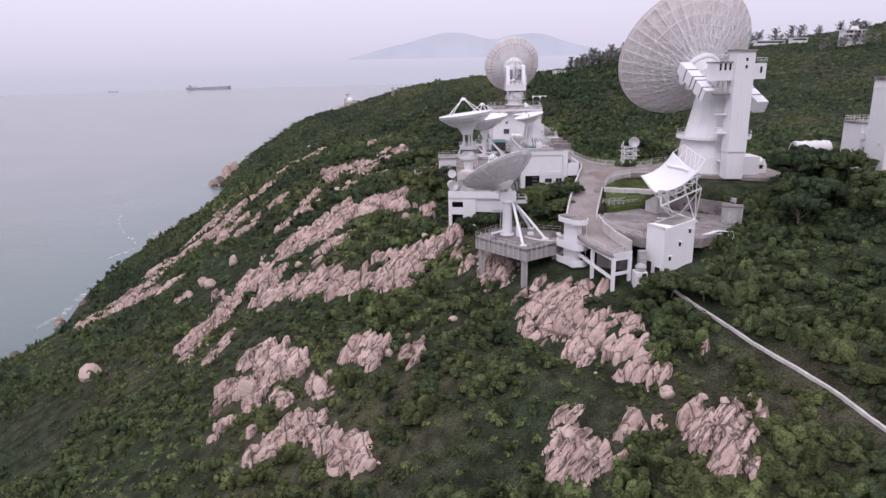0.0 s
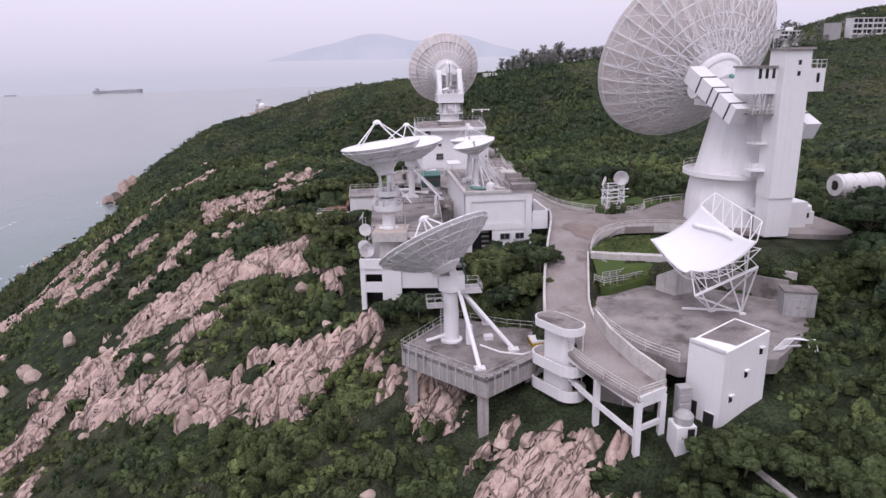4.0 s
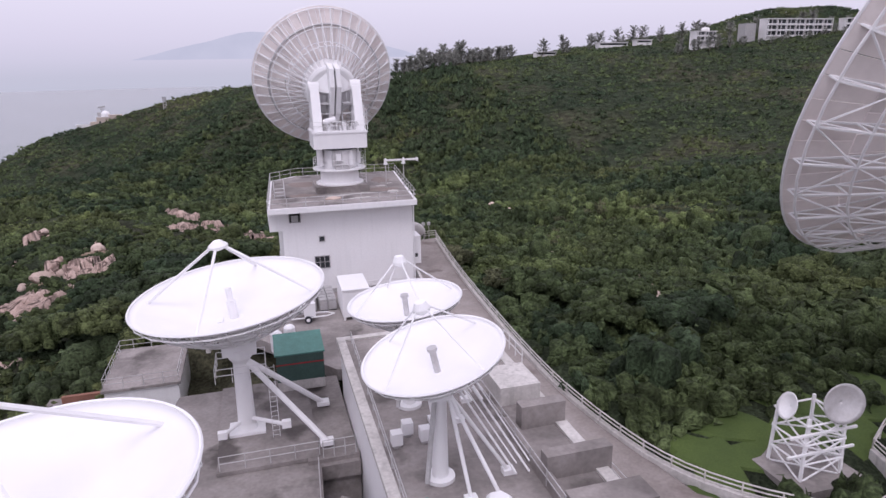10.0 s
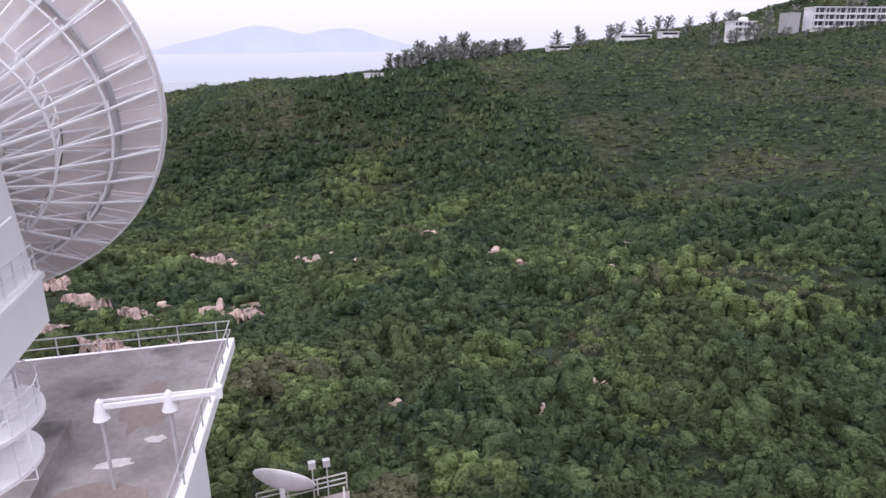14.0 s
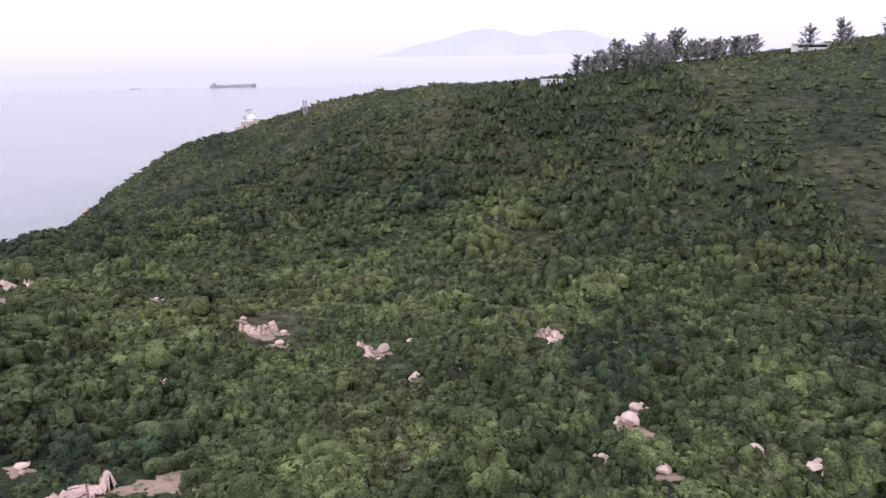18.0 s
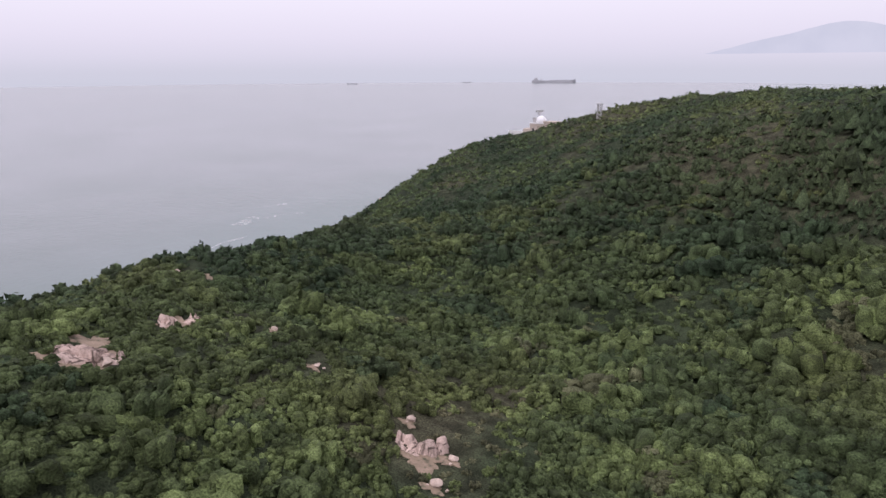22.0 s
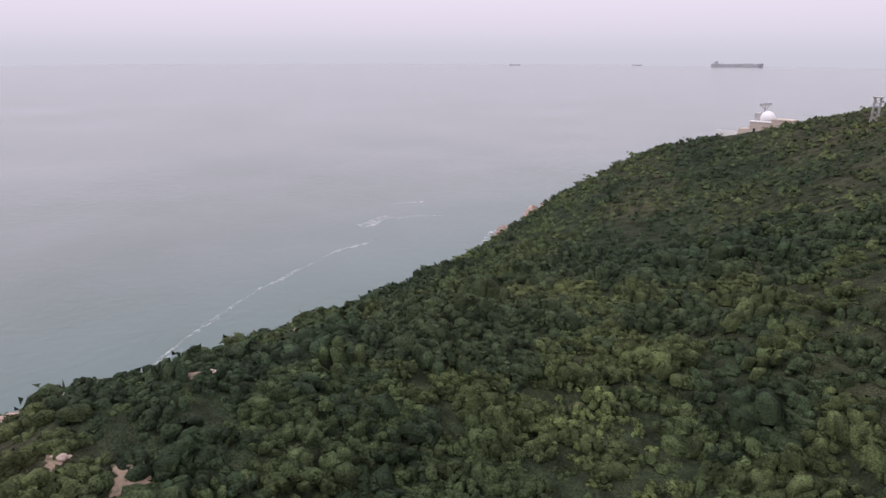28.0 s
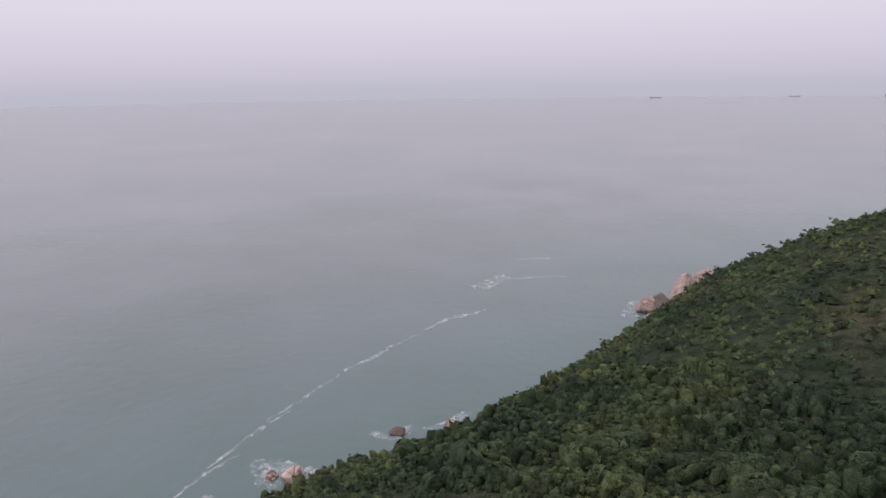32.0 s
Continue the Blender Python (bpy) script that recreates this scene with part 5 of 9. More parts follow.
solo("yard_slab", Shape().slab(yard, 95.6, 96.6), M_CONC, "stained concrete yard before the tower building", "yard", "structure")
verge = [(28.7, y, float(road_z(y)) - 0.03) for y in (195.2, 204.0, 212.0)] + [(31.3, y, float(road_z(y)) - 0.03) for y in (212.0, 204.0, 195.2)]
solo("pavement", Shape().slab([(x, y) for x, y, _ in verge], 95.4, [z for _, _, z in verge]), M_ROAD, "concrete strip between the tower wall and the road", "pavement", "structure")
edge_strip = [(30.05, y) for y in (174.5, 184.0, 195.2)] + [(31.0, y) for y in (195.2, 184.0, 174.5)]
solo("pavement", Shape().slab(edge_strip, 95.4, [float(road_z(y)) - 0.03 for _, y in edge_strip]), M_ROAD, "concrete edge strip between yard and road", "pavement", "structure")
lower_path = smooth_line([(36.0, 101.2), (37.9, 96.2), (42.6, 83.9), (46.5, 73.5), (49.0, 62.0), (52.0, 52.0)], 40)
s = Shape()
for a, b in zip(lower_path, lower_path[1:]):
    d = Vector((b[0] - a[0], b[1] - a[1])).normalized()
    nx_, ny_ = -d.y * 0.2, d.x * 0.2
    za, zb = height(*a) + 0.35, height(*b) + 0.35
    s.add([(a[0] + nx_, a[1] + ny_, za), (a[0] - nx_, a[1] - ny_, za), (b[0] - nx_, b[1] - ny_, zb), (b[0] + nx_, b[1] + ny_, zb), (a[0] + nx_, a[1] + ny_, za - 1.2), (a[0] - nx_, a[1] - ny_, za - 1.2), (b[0] - nx_, b[1] - ny_, zb - 1.2), (b[0] + nx_, b[1] + ny_, zb - 1.2)],
          [(0, 1, 2, 3), (0, 3, 7, 4), (1, 5, 6, 2)])
solo("footpath", s, M_KERB, "narrow pale concrete stair path running down the hillside", "path", "structure")

POSTS = {}


def post_mesh(h, r, mat):
    key = (round(h, 2), r, mat.name)
    if key not in POSTS:
        POSTS[key] = Shape().tube((0, 0, 0), (0, 0, h), r, n=6).mesh("post", mat)
    return POSTS[key]


def railing(points, h=1.05, bars=(1.0, 0.55), gap=2.0, r=0.04, mat=None, label="white tubular steel railing along an edge", closed=False, group="railings of the station"):
    """Posts and rails along a line of (x, y, z)."""
    mat = mat or M_STEEL
    if closed:
        points = list(points) + [points[0]]
    p = np.array(points, float)
    L = float(np.sum(np.linalg.norm(np.diff(p, axis=0), axis=1)))
    c = p[0]
    root = thing("railing", tuple(c), label, "railing", group)
    for b in bars:
        part("rail", Shape().pipe([tuple(q - c + (0, 0, h * b)) for q in p], r, 6), mat, root)
    for q in resample(p, max(2, int(round(L / gap)) + 1)):
        part("post", post_mesh(h, r * 1.15, mat), mat, root, m=Matrix.Translation(tuple(q - c)))
    return root


def wall_along(name, points, h, thick, mat, label, category, down=1.0):
    """A low wall along a line of (x, y, z), standing on it."""
    s = Shape()
    p = [Vector(q) for q in points]
    side = []
    for i, q in enumerate(p):
        d = (p[min(i + 1, len(p) - 1)] - p[max(i - 1, 0)])
        side.append(Vector((-d.y, d.x, 0)).normalized() * thick / 2)
    v = []
    for q, n in zip(p, side):
        v += [q - n - Vector((0, 0, down)), q + n - Vector((0, 0, down)), q + n + Vector((0, 0, h)), q - n + Vector((0, 0, h))]
    k = len(p)
    f = [(4 * i + a, 4 * i + (a + 1) % 4, 4 * i + 4 + (a + 1) % 4, 4 * i + 4 + a) for i in range(k - 1) for a in range(4)]
    f += [(3, 2, 1, 0), (4 * k - 4, 4 * k - 3, 4 * k - 2, 4 * k - 1)]
    return solo(name, s.add(v, f), mat, label, category, "structure")


def lifted(points, dz=0.0, n=0):
    pts = smooth_line(points, n) if n else points
    return [(x, y, float(road_z(y)) + dz) for x, y in pts]


wall_along("parapet_wall", lifted(ROAD_LEFT[3:8], 0, 26), 0.85, 0.3, M_KERB, "stained pale concrete parapet along the road", "wall", 2.2)
railing(lifted(ROAD_LEFT[:4], 0.1, 12), 1.1, (1.0, 0.7, 0.4), 2.2, 0.05, M_KERB, "pale concrete three-bar railing along the ramp")
wall_along("kerb_wall", lifted(ROAD_RIGHT[2:6], 0, 20), 0.35, 0.25, M_KERB, "low pale kerb wall beside the road", "kerb", 0.8)
wall_along("retaining_wall", [(31.4, 105.8, 88.2), (29.8, 110.0, 88.8), (28.9, 114.5, 89.3), (28.7, 119.0, 89.9)], 1.9, 0.3, M_KERB, "stained white retaining wall below the terrace", "wall", 1.0)
rim = [(33.4, 107.0, 90.25), (31.6, 109.5, 90.25), (30.2, 112.6, 90.3), (29.3, 116.5, 90.4), (29.2, 120.0, 90.6)]
railing([tuple(q) for q in smooth_line(rim, 14)], 1.05, (1.0, 0.68, 0.36), 2.0, 0.055, M_KERB, "weathered three-bar concrete railing of the terrace")
bend = [(34.0, 136.6, 93.9), (35.6, 139.2, 95.0), (38.2, 140.6, 95.5), (41.5, 141.0, 95.8), (45.4, 140.5, 95.93), (50.0, 138.4, 95.93), (53.0, 136.8, 95.93)]
wall_along("kerb_wall", [tuple(q) for q in smooth_line(bend, 24)], 0.3, 0.3, M_KERB, "pale curved kerb round the lawn", "kerb", 0.8)
railing([tuple(q) for q in smooth_line(bend, 24)], 1.0, (1.0, 0.72, 0.44), 2.0, 0.05, M_KERB, "curved three-bar concrete railing round the lawn")
outer = [(35.9, 211.5, 97.0), (34.5, 197.5, 96.8), (33.8, 184.0, 96.6), (33.5, 170.0, 96.2), (34.3, 162.5, 96.0), (35.8, 155.9, 95.95), (40.0, 151.2, 95.93), (43.7, 149.6, 95.93), (46.8, 150.2, 95.93), (48.6, 152.0, 95.93), (49.4, 154.6, 95.93)]
wall_along("kerb_wall", [tuple(q) for q in smooth_line(outer, 50)], 0.3, 0.3, M_KERB, "pale kerb along the outer edge of the road", "kerb", 1.0)
railing([tuple(q) for q in smooth_line(outer, 50)], 1.05, (1.0, 0.72, 0.44), 2.1, 0.05, M_KERB, "weathered three-bar railing along the outer road edge")
outer2 = [(49.4, 154.6, 95.93), (53.5, 157.0, 95.93), (59.5, 158.4, 95.93), (66.0, 158.2, 95.93), (71.5, 157.5, 95.93)]
railing([tuple(q) for q in smooth_line(outer2, 16)], 1.05, (1.0, 0.6), 2.2, 0.05, M_KERB, "pale railing behind the forecourt")
railing([(34.3, 135.2, 92.9), (35.6, 133.9, 91.6), (38.6, 133.2, 90.9)], 1.0, (1.0, 0.66, 0.33), 1.5, 0.05, M_GALV, "green-grey steel handrail of the lawn steps")
wall_along("retaining_wall", [(54.6, 121.5, 90.3), (50.0, 126.5, 90.3), (44.2, 131.8, 90.3)], 2.6, 0.35, M_CONC, "stained concrete retaining wall behind the terrace", "wall", 0.6)
wall_along("coping", [(57.0, 122.5, 92.9), (51.5, 128.5, 92.9), (46.0, 134.0, 92.9)], 0.5, 0.5, M_KERB, "pale concrete coping above the retaining wall", "kerb", 1.2)


# ---- antennas ----
def bowl(R, depth, n=64, rings=12, thick=0.07, inner=0.0):
    """A shallow dish with its vertex at the origin, opening along z."""
    prof = [(inner + (R - inner) * k / rings) for k in range(rings + 1)]
    top = [(max(r, 0.02), depth * (r / R) ** 2) for r in prof]
    low = [(max(r, 0.02), depth * (r / R) ** 2 - thick) for r in reversed(prof)]
    return Shape().turned(top + low, n, closed=True)


def ring_bar(R, z, r, n=48, sides=5):
    pts = [(R * math.cos(2 * math.pi * i / n), R * math.sin(2 * math.pi * i / n), z) for i in range(n + 1)]
    return Shape().pipe(pts, r, sides)


def rib(R, depth, r0, drop0, drop1, bays, bar):
    """One radial truss behind a dish, in the xz plane."""
    s = Shape()
    face = lambda r: depth * (r / R) ** 2 - 0.1
    back = lambda r: face(r) - (drop0 + (drop1 - drop0) * (r - r0) / (R - r0))
    rs = [r0 + (R * 0.985 - r0) * k / bays for k in range(bays + 1)]
    for a, b in zip(rs, rs[1:]):
        s.tube((a, 0, face(a)), (b, 0, face(b)), bar, n=4).tube((a, 0, back(a)), (b, 0, back(b)), bar, n=4)
        s.tube((a, 0, back(a)), (b, 0, face(b)), bar * 0.75, n=4)
    for a in rs:
        s.tube((a, 0, back(a)), (a, 0, face(a)), bar * 0.75, n=4)
    return s, back, rs


def reflector(root, m, R, depth, ribs, drop=(1.2, 0.25), bays=4, bar=0.05, hub=0.24, panels=None, face_mat=None, cross=True, rim=0.07, rib_mat=None):
    """A dish with its ribs, rings and hub under root."""
    face_mat, rib_mat = face_mat or M_DISH, rib_mat or M_STEEL
    r0 = R * hub
    if panels:
        dish = part("reflector", bowl(R * hub, depth * hub * hub, 40, 3), face_mat, root, m=m)
        edges = [R * hub + (R - R * hub) * k / len(panels) for k in range(len(panels) + 1)]
        for k, count in enumerate(panels):
            a, b, g = edges[k] + 0.03, edges[k + 1] - 0.03, 0.012
            half = math.pi / count
            v = []
            for r in (a, (a + b) / 2, b):
                for q in range(4):
                    t = -half + g / r * 2 + (2 * half - 4 * g / r) * q / 3
                    v.append((r * math.cos(t), r * math.sin(t), depth * (r / R) ** 2))
            v += [(x, y, z - 0.09) for x, y, z in v]
            f = [(i * 4 + q, (i + 1) * 4 + q, (i + 1) * 4 + q + 1, i * 4 + q + 1) for i in range(2) for q in range(3)]
            f += [tuple(12 + i for i in reversed(t)) for t in f]
            f += [(0, 1, 13, 12), (1, 2, 14, 13), (2, 3, 15, 14), (11, 10, 22, 23), (10, 9, 21, 22), (9, 8, 20, 21), (0, 12, 16, 4), (4, 16, 20, 8), (3, 7, 19, 15), (7, 11, 23, 19)]
            me = Shape().add(v, f).mesh("panel", M_MESH)
            for i in range(count):
                part("panel", me, M_MESH, dish, m=pose(0, 0, 0, 0, 0, 360 * (i + 0.5) / count))
    else:
        dish = part("reflector", bowl(R, depth), face_mat, root, smooth=True, m=m)
    shape, back, rs = rib(R, depth, r0, drop[0], drop[1], bays, bar)
    me = shape.mesh("rib", rib_mat)
    for k in range(ribs):
        part("rib", me, rib_mat, dish, m=pose(0, 0, 0, 0, 0, 360 * (k + 0.5) / ribs))
    for r in rs[1:]:
        part("ring", ring_bar(r, back(r), bar, ribs), rib_mat, dish)
    part("rim", ring_bar(R, depth - 0.02, rim, 64), face_mat, dish)
    if cross:
        half = math.pi / ribs
        zig = []
        for flip in (-1, 1):
            zig.append(Shape().pipe([(r * math.cos(half * flip * (-1) ** i), r * math.sin(half * flip * (-1) ** i), back(r)) for i, r in enumerate(rs)], bar * 0.8, 4).mesh("brace", rib_mat))
        for k in range(ribs):
            part("brace", zig[k % 2], rib_mat, dish, m=pose(0, 0, 0, 0, 0, 360 * (k + 1) / ribs))
    return dish


def feed_legs(dish, R, depth, tall, n=4, foot=0.8, bar=0.07, sub=0.55, spin=45, horn=0.0):
    """Struts that carry the subreflector over a dish."""
    zf = depth * foot * foot
    for k in range(n):
        a = math.radians(spin + 360 * k / n)
        part("strut", Shape().tube((R * foot * math.cos(a), R * foot * math.sin(a), zf), (0.35 * math.cos(a), 0.35 * math.sin(a), tall), bar, n=6), M_CLEAN, dish)
    part("subreflector", Shape().turned([(0.25, tall + 0.35), (sub, tall + 0.05), (sub, tall - 0.1), (0.1, tall - 0.3)], 20), M_CLEAN, dish, smooth=False)
    if horn:
        part("feed_horn", Shape().turned([(horn * 0.6, 0), (horn * 0.6, horn * 2.6), (horn * 0.42, horn * 2.6), (horn * 0.42, horn * 4.4), (horn * 0.3, horn * 4.4)], 18), M_CLEAN, dish)


def ladder(root, p, q, w=0.45, mat=None):
    mat = mat or M_STEEL
    p, q = Vector(p), Vector(q)
    s = Shape()
    side = Vector((w / 2, 0, 0))
    s.tube(p - side, q - side, 0.025, n=4).tube(p + side, q + side, 0.025, n=4)
    n = int((q - p).length / 0.35)
    for k in range(n):
        c = p + (q - p) * (k + 0.5) / n
        s.tube(c - side, c + side, 0.018, n=4)
    return part("ladder", s, mat, root)


def round_rail(root, R, z, h=1.0, centre=(0, 0), bars=(1.0, 0.55), n=24, mat=None):
    mat = mat or M_STEEL
    s = Shape()
    for b in bars:
        s.pipe([(centre[0] + R * math.cos(2 * math.pi * i / n), centre[1] + R * math.sin(2 * math.pi * i / n), z + h * b) for i in range(n + 1)], 0.03, 4)
    for i in range(0, n, 2):
        a = 2 * math.pi * i / n
        s.tube((centre[0] + R * math.cos(a), centre[1] + R * math.sin(a), z), (centre[0] + R * math.cos(a), centre[1] + R * math.sin(a), z + h), 0.03, n=4)
    return part("guard_rail", s, mat, root)


def box_rail(root, x0, x1, y0, y1, z, h=1.0, mat=None):
    mat = mat or M_STEEL
    s = Shape()
    c = [(x0, y0), (x1, y0), (x1, y1), (x0, y1), (x0, y0)]
    for b in (1.0, 0.55):
        s.pipe([(x, y, z + h * b) for x, y in c], 0.03, 4)
    for (ax, ay), (bx, by) in zip(c, c[1:]):
        n = max(1, int(math.hypot(bx - ax, by - ay) / 0.9))
        for k in range(n):
            x, y = ax + (bx - ax) * k / n, ay + (by - ay) * k / n
            s.tube((x, y, z), (x, y, z + h), 0.03, n=4)
    return part("guard_rail", s, mat, root)


def deck_antenna(at, aim, R, depth, vertex, label, turn=0, ribs=20, gallery=3.3, legs=True):
    """A dish on a round pedestal with a ring gallery and a yoke."""
    root = thing("satellite_dish", at, label, "satellite dish", "dish antennas of the station")
    w = R * 0.13
    part("base_plate", Shape().turned([(w * 2.0, 0), (w * 2.0, 0.25), (w * 1.6, 0.3)], 28), M_CLEAN, root)
    part("pedestal", Shape().turned([(w * 1.5, 0.2), (w * 1.3, 0.6), (w * 1.25, gallery - 0.3), (w * 2.1, gallery), (w * 2.1, gallery + 0.15), (w * 1.1, gallery + 0.2), (w * 1.1, gallery + 1.6), (w * 1.35, gallery + 1.7)], 28), M_CLEAN, root, smooth=False)
    part("gallery", Shape().turned([(w * 1.3, gallery - 0.9), (w * 2.9, gallery - 0.25), (w * 3.0, gallery + 0.55), (w * 2.85, gallery + 0.55), (w * 2.75, gallery), (w * 1.3, gallery)], 28, closed=True), M_CLEAN, root)
    round_rail(root, w * 2.9, gallery + 0.5, 0.9)
    ladder(root, (w * 2.3, -w * 2.2, 0.2), (w * 2.3, -w * 2.2, gallery))
    for k in range(4):
        a = math.radians(25 + 90 * k)
        part("drive_box", Shape().box(w * 1.7 * math.cos(a) - 0.3, w * 1.7 * math.cos(a) + 0.3, w * 1.7 * math.sin(a) - 0.3, w * 1.7 * math.sin(a) + 0.3, gallery + 0.1, gallery + 1.1), M_GALV if k == 1 else M_CLEAN, root)
    z = gallery + 2.1
    part("bearing", Shape().turned([(w * 1.5, z - 0.55), (w * 1.5, z - 0.3), (w * 1.2, z - 0.3), (w * 1.2, z - 0.1)], 24), M_BLACK, root, "dark bearing ring")
    part("upper_deck", Shape().turned([(w * 1.2, z - 0.35), (w * 2.5, z - 0.2), (w * 2.7, z + 0.65), (w * 2.55, z + 0.65), (w * 2.4, z), (w * 1.2, z)], 8, closed=True), M_CLEAN, root)
    round_rail(root, w * 2.6, z + 0.6, 0.8, n=16)
    part("side_deck", Shape().box(w * 2.0, w * 4.6, -w * 0.9, w * 0.9, z + 0.5, z + 0.65), M_CLEAN, root)
    box_rail(root, w * 2.1, w * 4.5, -w * 0.85, w * 0.85, z + 0.65, 1.1)
    v = Vector(vertex) - Vector(at)
    out = Vector(aim).normalized()
    neck = v - out * R * 0.42
    for sx in (-1, 1):
        part("yoke_arm", Shape().beam((sx * w * 1.2, 0, z), (neck.x + sx * w * 1.15, neck.y, neck.z + 0.2), w * 0.55, w * 1.3, (0, 1, 0)), M_CLEAN, root)
    part("mount_drum", Shape().tube((0, 0, z - 0.1), (0, 0, z + 1.0), w * 1.1, w * 0.9, 20), M_GALV, root)
    part("elevation_jack", Shape().tube((w * 0.2, -w * 1.3, z + 0.3), neck + Vector((0.3, -w * 0.9, 0.6)), 0.2, n=10), M_CLEAN, root)
    part("cross_shaft", Shape().tube(neck + Vector((-w * 1.6, 0, 0)), neck + Vector((w * 1.6, 0, 0)), w * 0.5, n=16), M_CLEAN, root)
    m = faces_along(aim, v, turn)
    dish = reflector(root, m, R, depth, ribs, (R * 0.20, 0.28), 3, 0.055, 0.46, rib_mat=M_CLEAN)
    part("shroud", Shape().turned([(R * 0.17, -R * 0.44), (R * 0.22, -R * 0.43), (R * 0.24, -R * 0.34), (R * 0.43, -R * 0.09), (R * 0.46, 0.0), (R * 0.3, 0.02)], 32), M_CLEAN, dish, "smooth conical shroud")
    feed_legs(dish, R, depth, R * 0.86, 4, 0.9, 0.1, R * 0.11, 45, R * 0.05)
    if legs:
        for x1, y1 in ((R * 0.62, -R * 0.16), (-R * 0.42, -R * 0.2)):
            part("stay", Shape().tube((x1, y1, z - 1.4), (w * 1.3 * (1 if x1 > 0 else -1), -w * 0.4, z + 1.5), 0.13, n=8), M_CLEAN, root)
    return root


deck_antenna((5.4, 146.2, 96.05), (-0.12, 0.02, 0.99), 5.75, 1.8, (4.9, 144.9, 107.25), "large white parabolic dish on a round pedestal, pointing almost straight up", 0)

# the dish behind it stands on a tripod
root = thing("satellite_dish", (10.5, 169.2, 96.3), "large white parabolic dish on a tripod mount beside a green cabin", "satellite dish", "dish antennas of the station")
part("base_plate", Shape().box(-1.2, 1.2, -0.9, 0.9, 0, 0.22), M_CLEAN, root)
part("pedestal", Shape().turned([(0.75, 0.15), (0.6, 0.6), (0.52, 5.2), (0.8, 5.6), (0.8, 6.2)], 24), M_CLEAN, root)
for q in ((5.4, 2.0, 0.15), (5.1, -3.4, 0.15)):
    part("leg", Shape().tube((0.2, 0, 5.4), q, 0.2, n=10), M_CLEAN, root)
    part("foot", Shape().box(q[0] - 0.45, q[0] + 0.45, q[1] - 0.35, q[1] + 0.35, 0, 0.3), M_CLEAN, root)
for q in ((2.6, -2.2, 1.2), (-1.6, -1.2, 0.5)):
    part("screw_jack", Shape().tube((0, 0, 1.0), q, 0.14, n=8).box(q[0] - 0.3, q[0] + 0.3, q[1] - 0.2, q[1] + 0.2, q[2] - 0.2, q[2] + 0.3), M_CLEAN, root)
part("yoke", Shape().box(-1.1, 1.1, -0.7, 0.7, 5.9, 6.9).beam((-0.9, 0, 6.5), (-1.0, 0.1, 8.3), 0.4, 0.9, (0, 1, 0)).beam((0.9, 0, 6.5), (0.9, 0.1, 8.3), 0.4, 0.9, (0, 1, 0)), M_CLEAN, root)
box_rail(root, -1.6, 1.6, -1.8, 1.0, 4.6, 1.0)
ladder(root, (1.9, -1.6, 0), (1.9, -1.6, 5.4))
dish = reflector(root, faces_along((-0.10, -0.05, 0.99), (-0.1, 0.2, 8.3)), 6.2, 1.9, 20, (1.3, 0.25), 4, 0.055, 0.3, rib_mat=M_CLEAN)
part("hub", Shape().turned([(0.8, -1.3), (1.8, -0.9), (1.9, 0), (1.2, 0.02)], 32), M_CLEAN, dish)
feed_legs(dish, 6.2, 1.9, 5.1, 4, 0.9, 0.1, 0.62, 45, 0.5)


def roof_antenna(at, vertex, aim, R, label, lean=1):
    """A smaller dish on a post with tilted struts."""
    root = thing("satellite_dish", at, label, "satellite dish", "dish antennas of the station")
    v = Vector(vertex) - Vector(at)
    part("pedestal", Shape().turned([(0.75, 0), (0.75, 0.2), (0.42, 0.25), (0.36, v.z - 1.4), (0.5, v.z - 1.3), (0.5, v.z - 0.9)], 20), M_CLEAN, root)
    for q in ((3.4, -0.6, 0.15), (2.3, -2.7, 0.15), (0.9, -2.2, 0.15)):
        part("strut", Shape().tube((v.x + 0.5, v.y, v.z - 1.2), q, 0.10, n=8), M_CLEAN, root)
        part("foot", Shape().box(q[0] - 0.3, q[0] + 0.3, q[1] - 0.25, q[1] + 0.25, 0, 0.28), M_CLEAN, root)
    for k in range(2):
        part("stair_rail", Shape().tube((1.1 + k * 0.7, 0.3, v.z - 1.6), (3.6 + k * 0.7, -1.2, 0.3), 0.06, n=6).tube((1.1 + k * 0.7, 0.3, v.z - 1.0), (3.6 + k * 0.7, -1.2, 0.9), 0.04, n=6), M_CLEAN, root)
    part("motor", Shape().tube((-0.9, -0.9, 0.5), (-0.3, -0.3, v.z - 1.6), 0.13, n=8), M_GALV, root)
    part("mount_box", Shape().box(v.x - 0.55, v.x + 0.55, v.y - 0.5, v.y + 0.5, v.z - 1.3, v.z - 0.5), M_CLEAN, root)
    dish = reflector(root, faces_along(aim, v), R, R * 0.32, 16, (0.62, 0.12), 3, 0.035, 0.28)
    part("hub", Shape().turned([(0.3, -0.75), (0.85, -0.5), (0.9, -0.02), (0.5, 0.01)], 24), M_CLEAN, dish)
    feed_legs(dish, R, R * 0.32, R * 1.0, 4, 0.92, 0.045, R * 0.12, 20, 0.0)
    part("feed_horn", Shape().turned([(0.16, 0), (0.16, 1.1), (0.24, 1.15), (0.24, 1.3)], 14), M_GALV, dish)
    return root


roof_antenna((20.2, 154.0, 100.6), (20.0, 153.4, 106.8), (-0.22, -0.04, 0.97), 3.35, "white dish on a strutted post on the hall roof")
roof_antenna((20.4, 161.6, 100.6), (20.3, 161.0, 106.7), (-0.10, 0.02, 0.99), 3.25, "white dish on a strutted post on the hall roof")

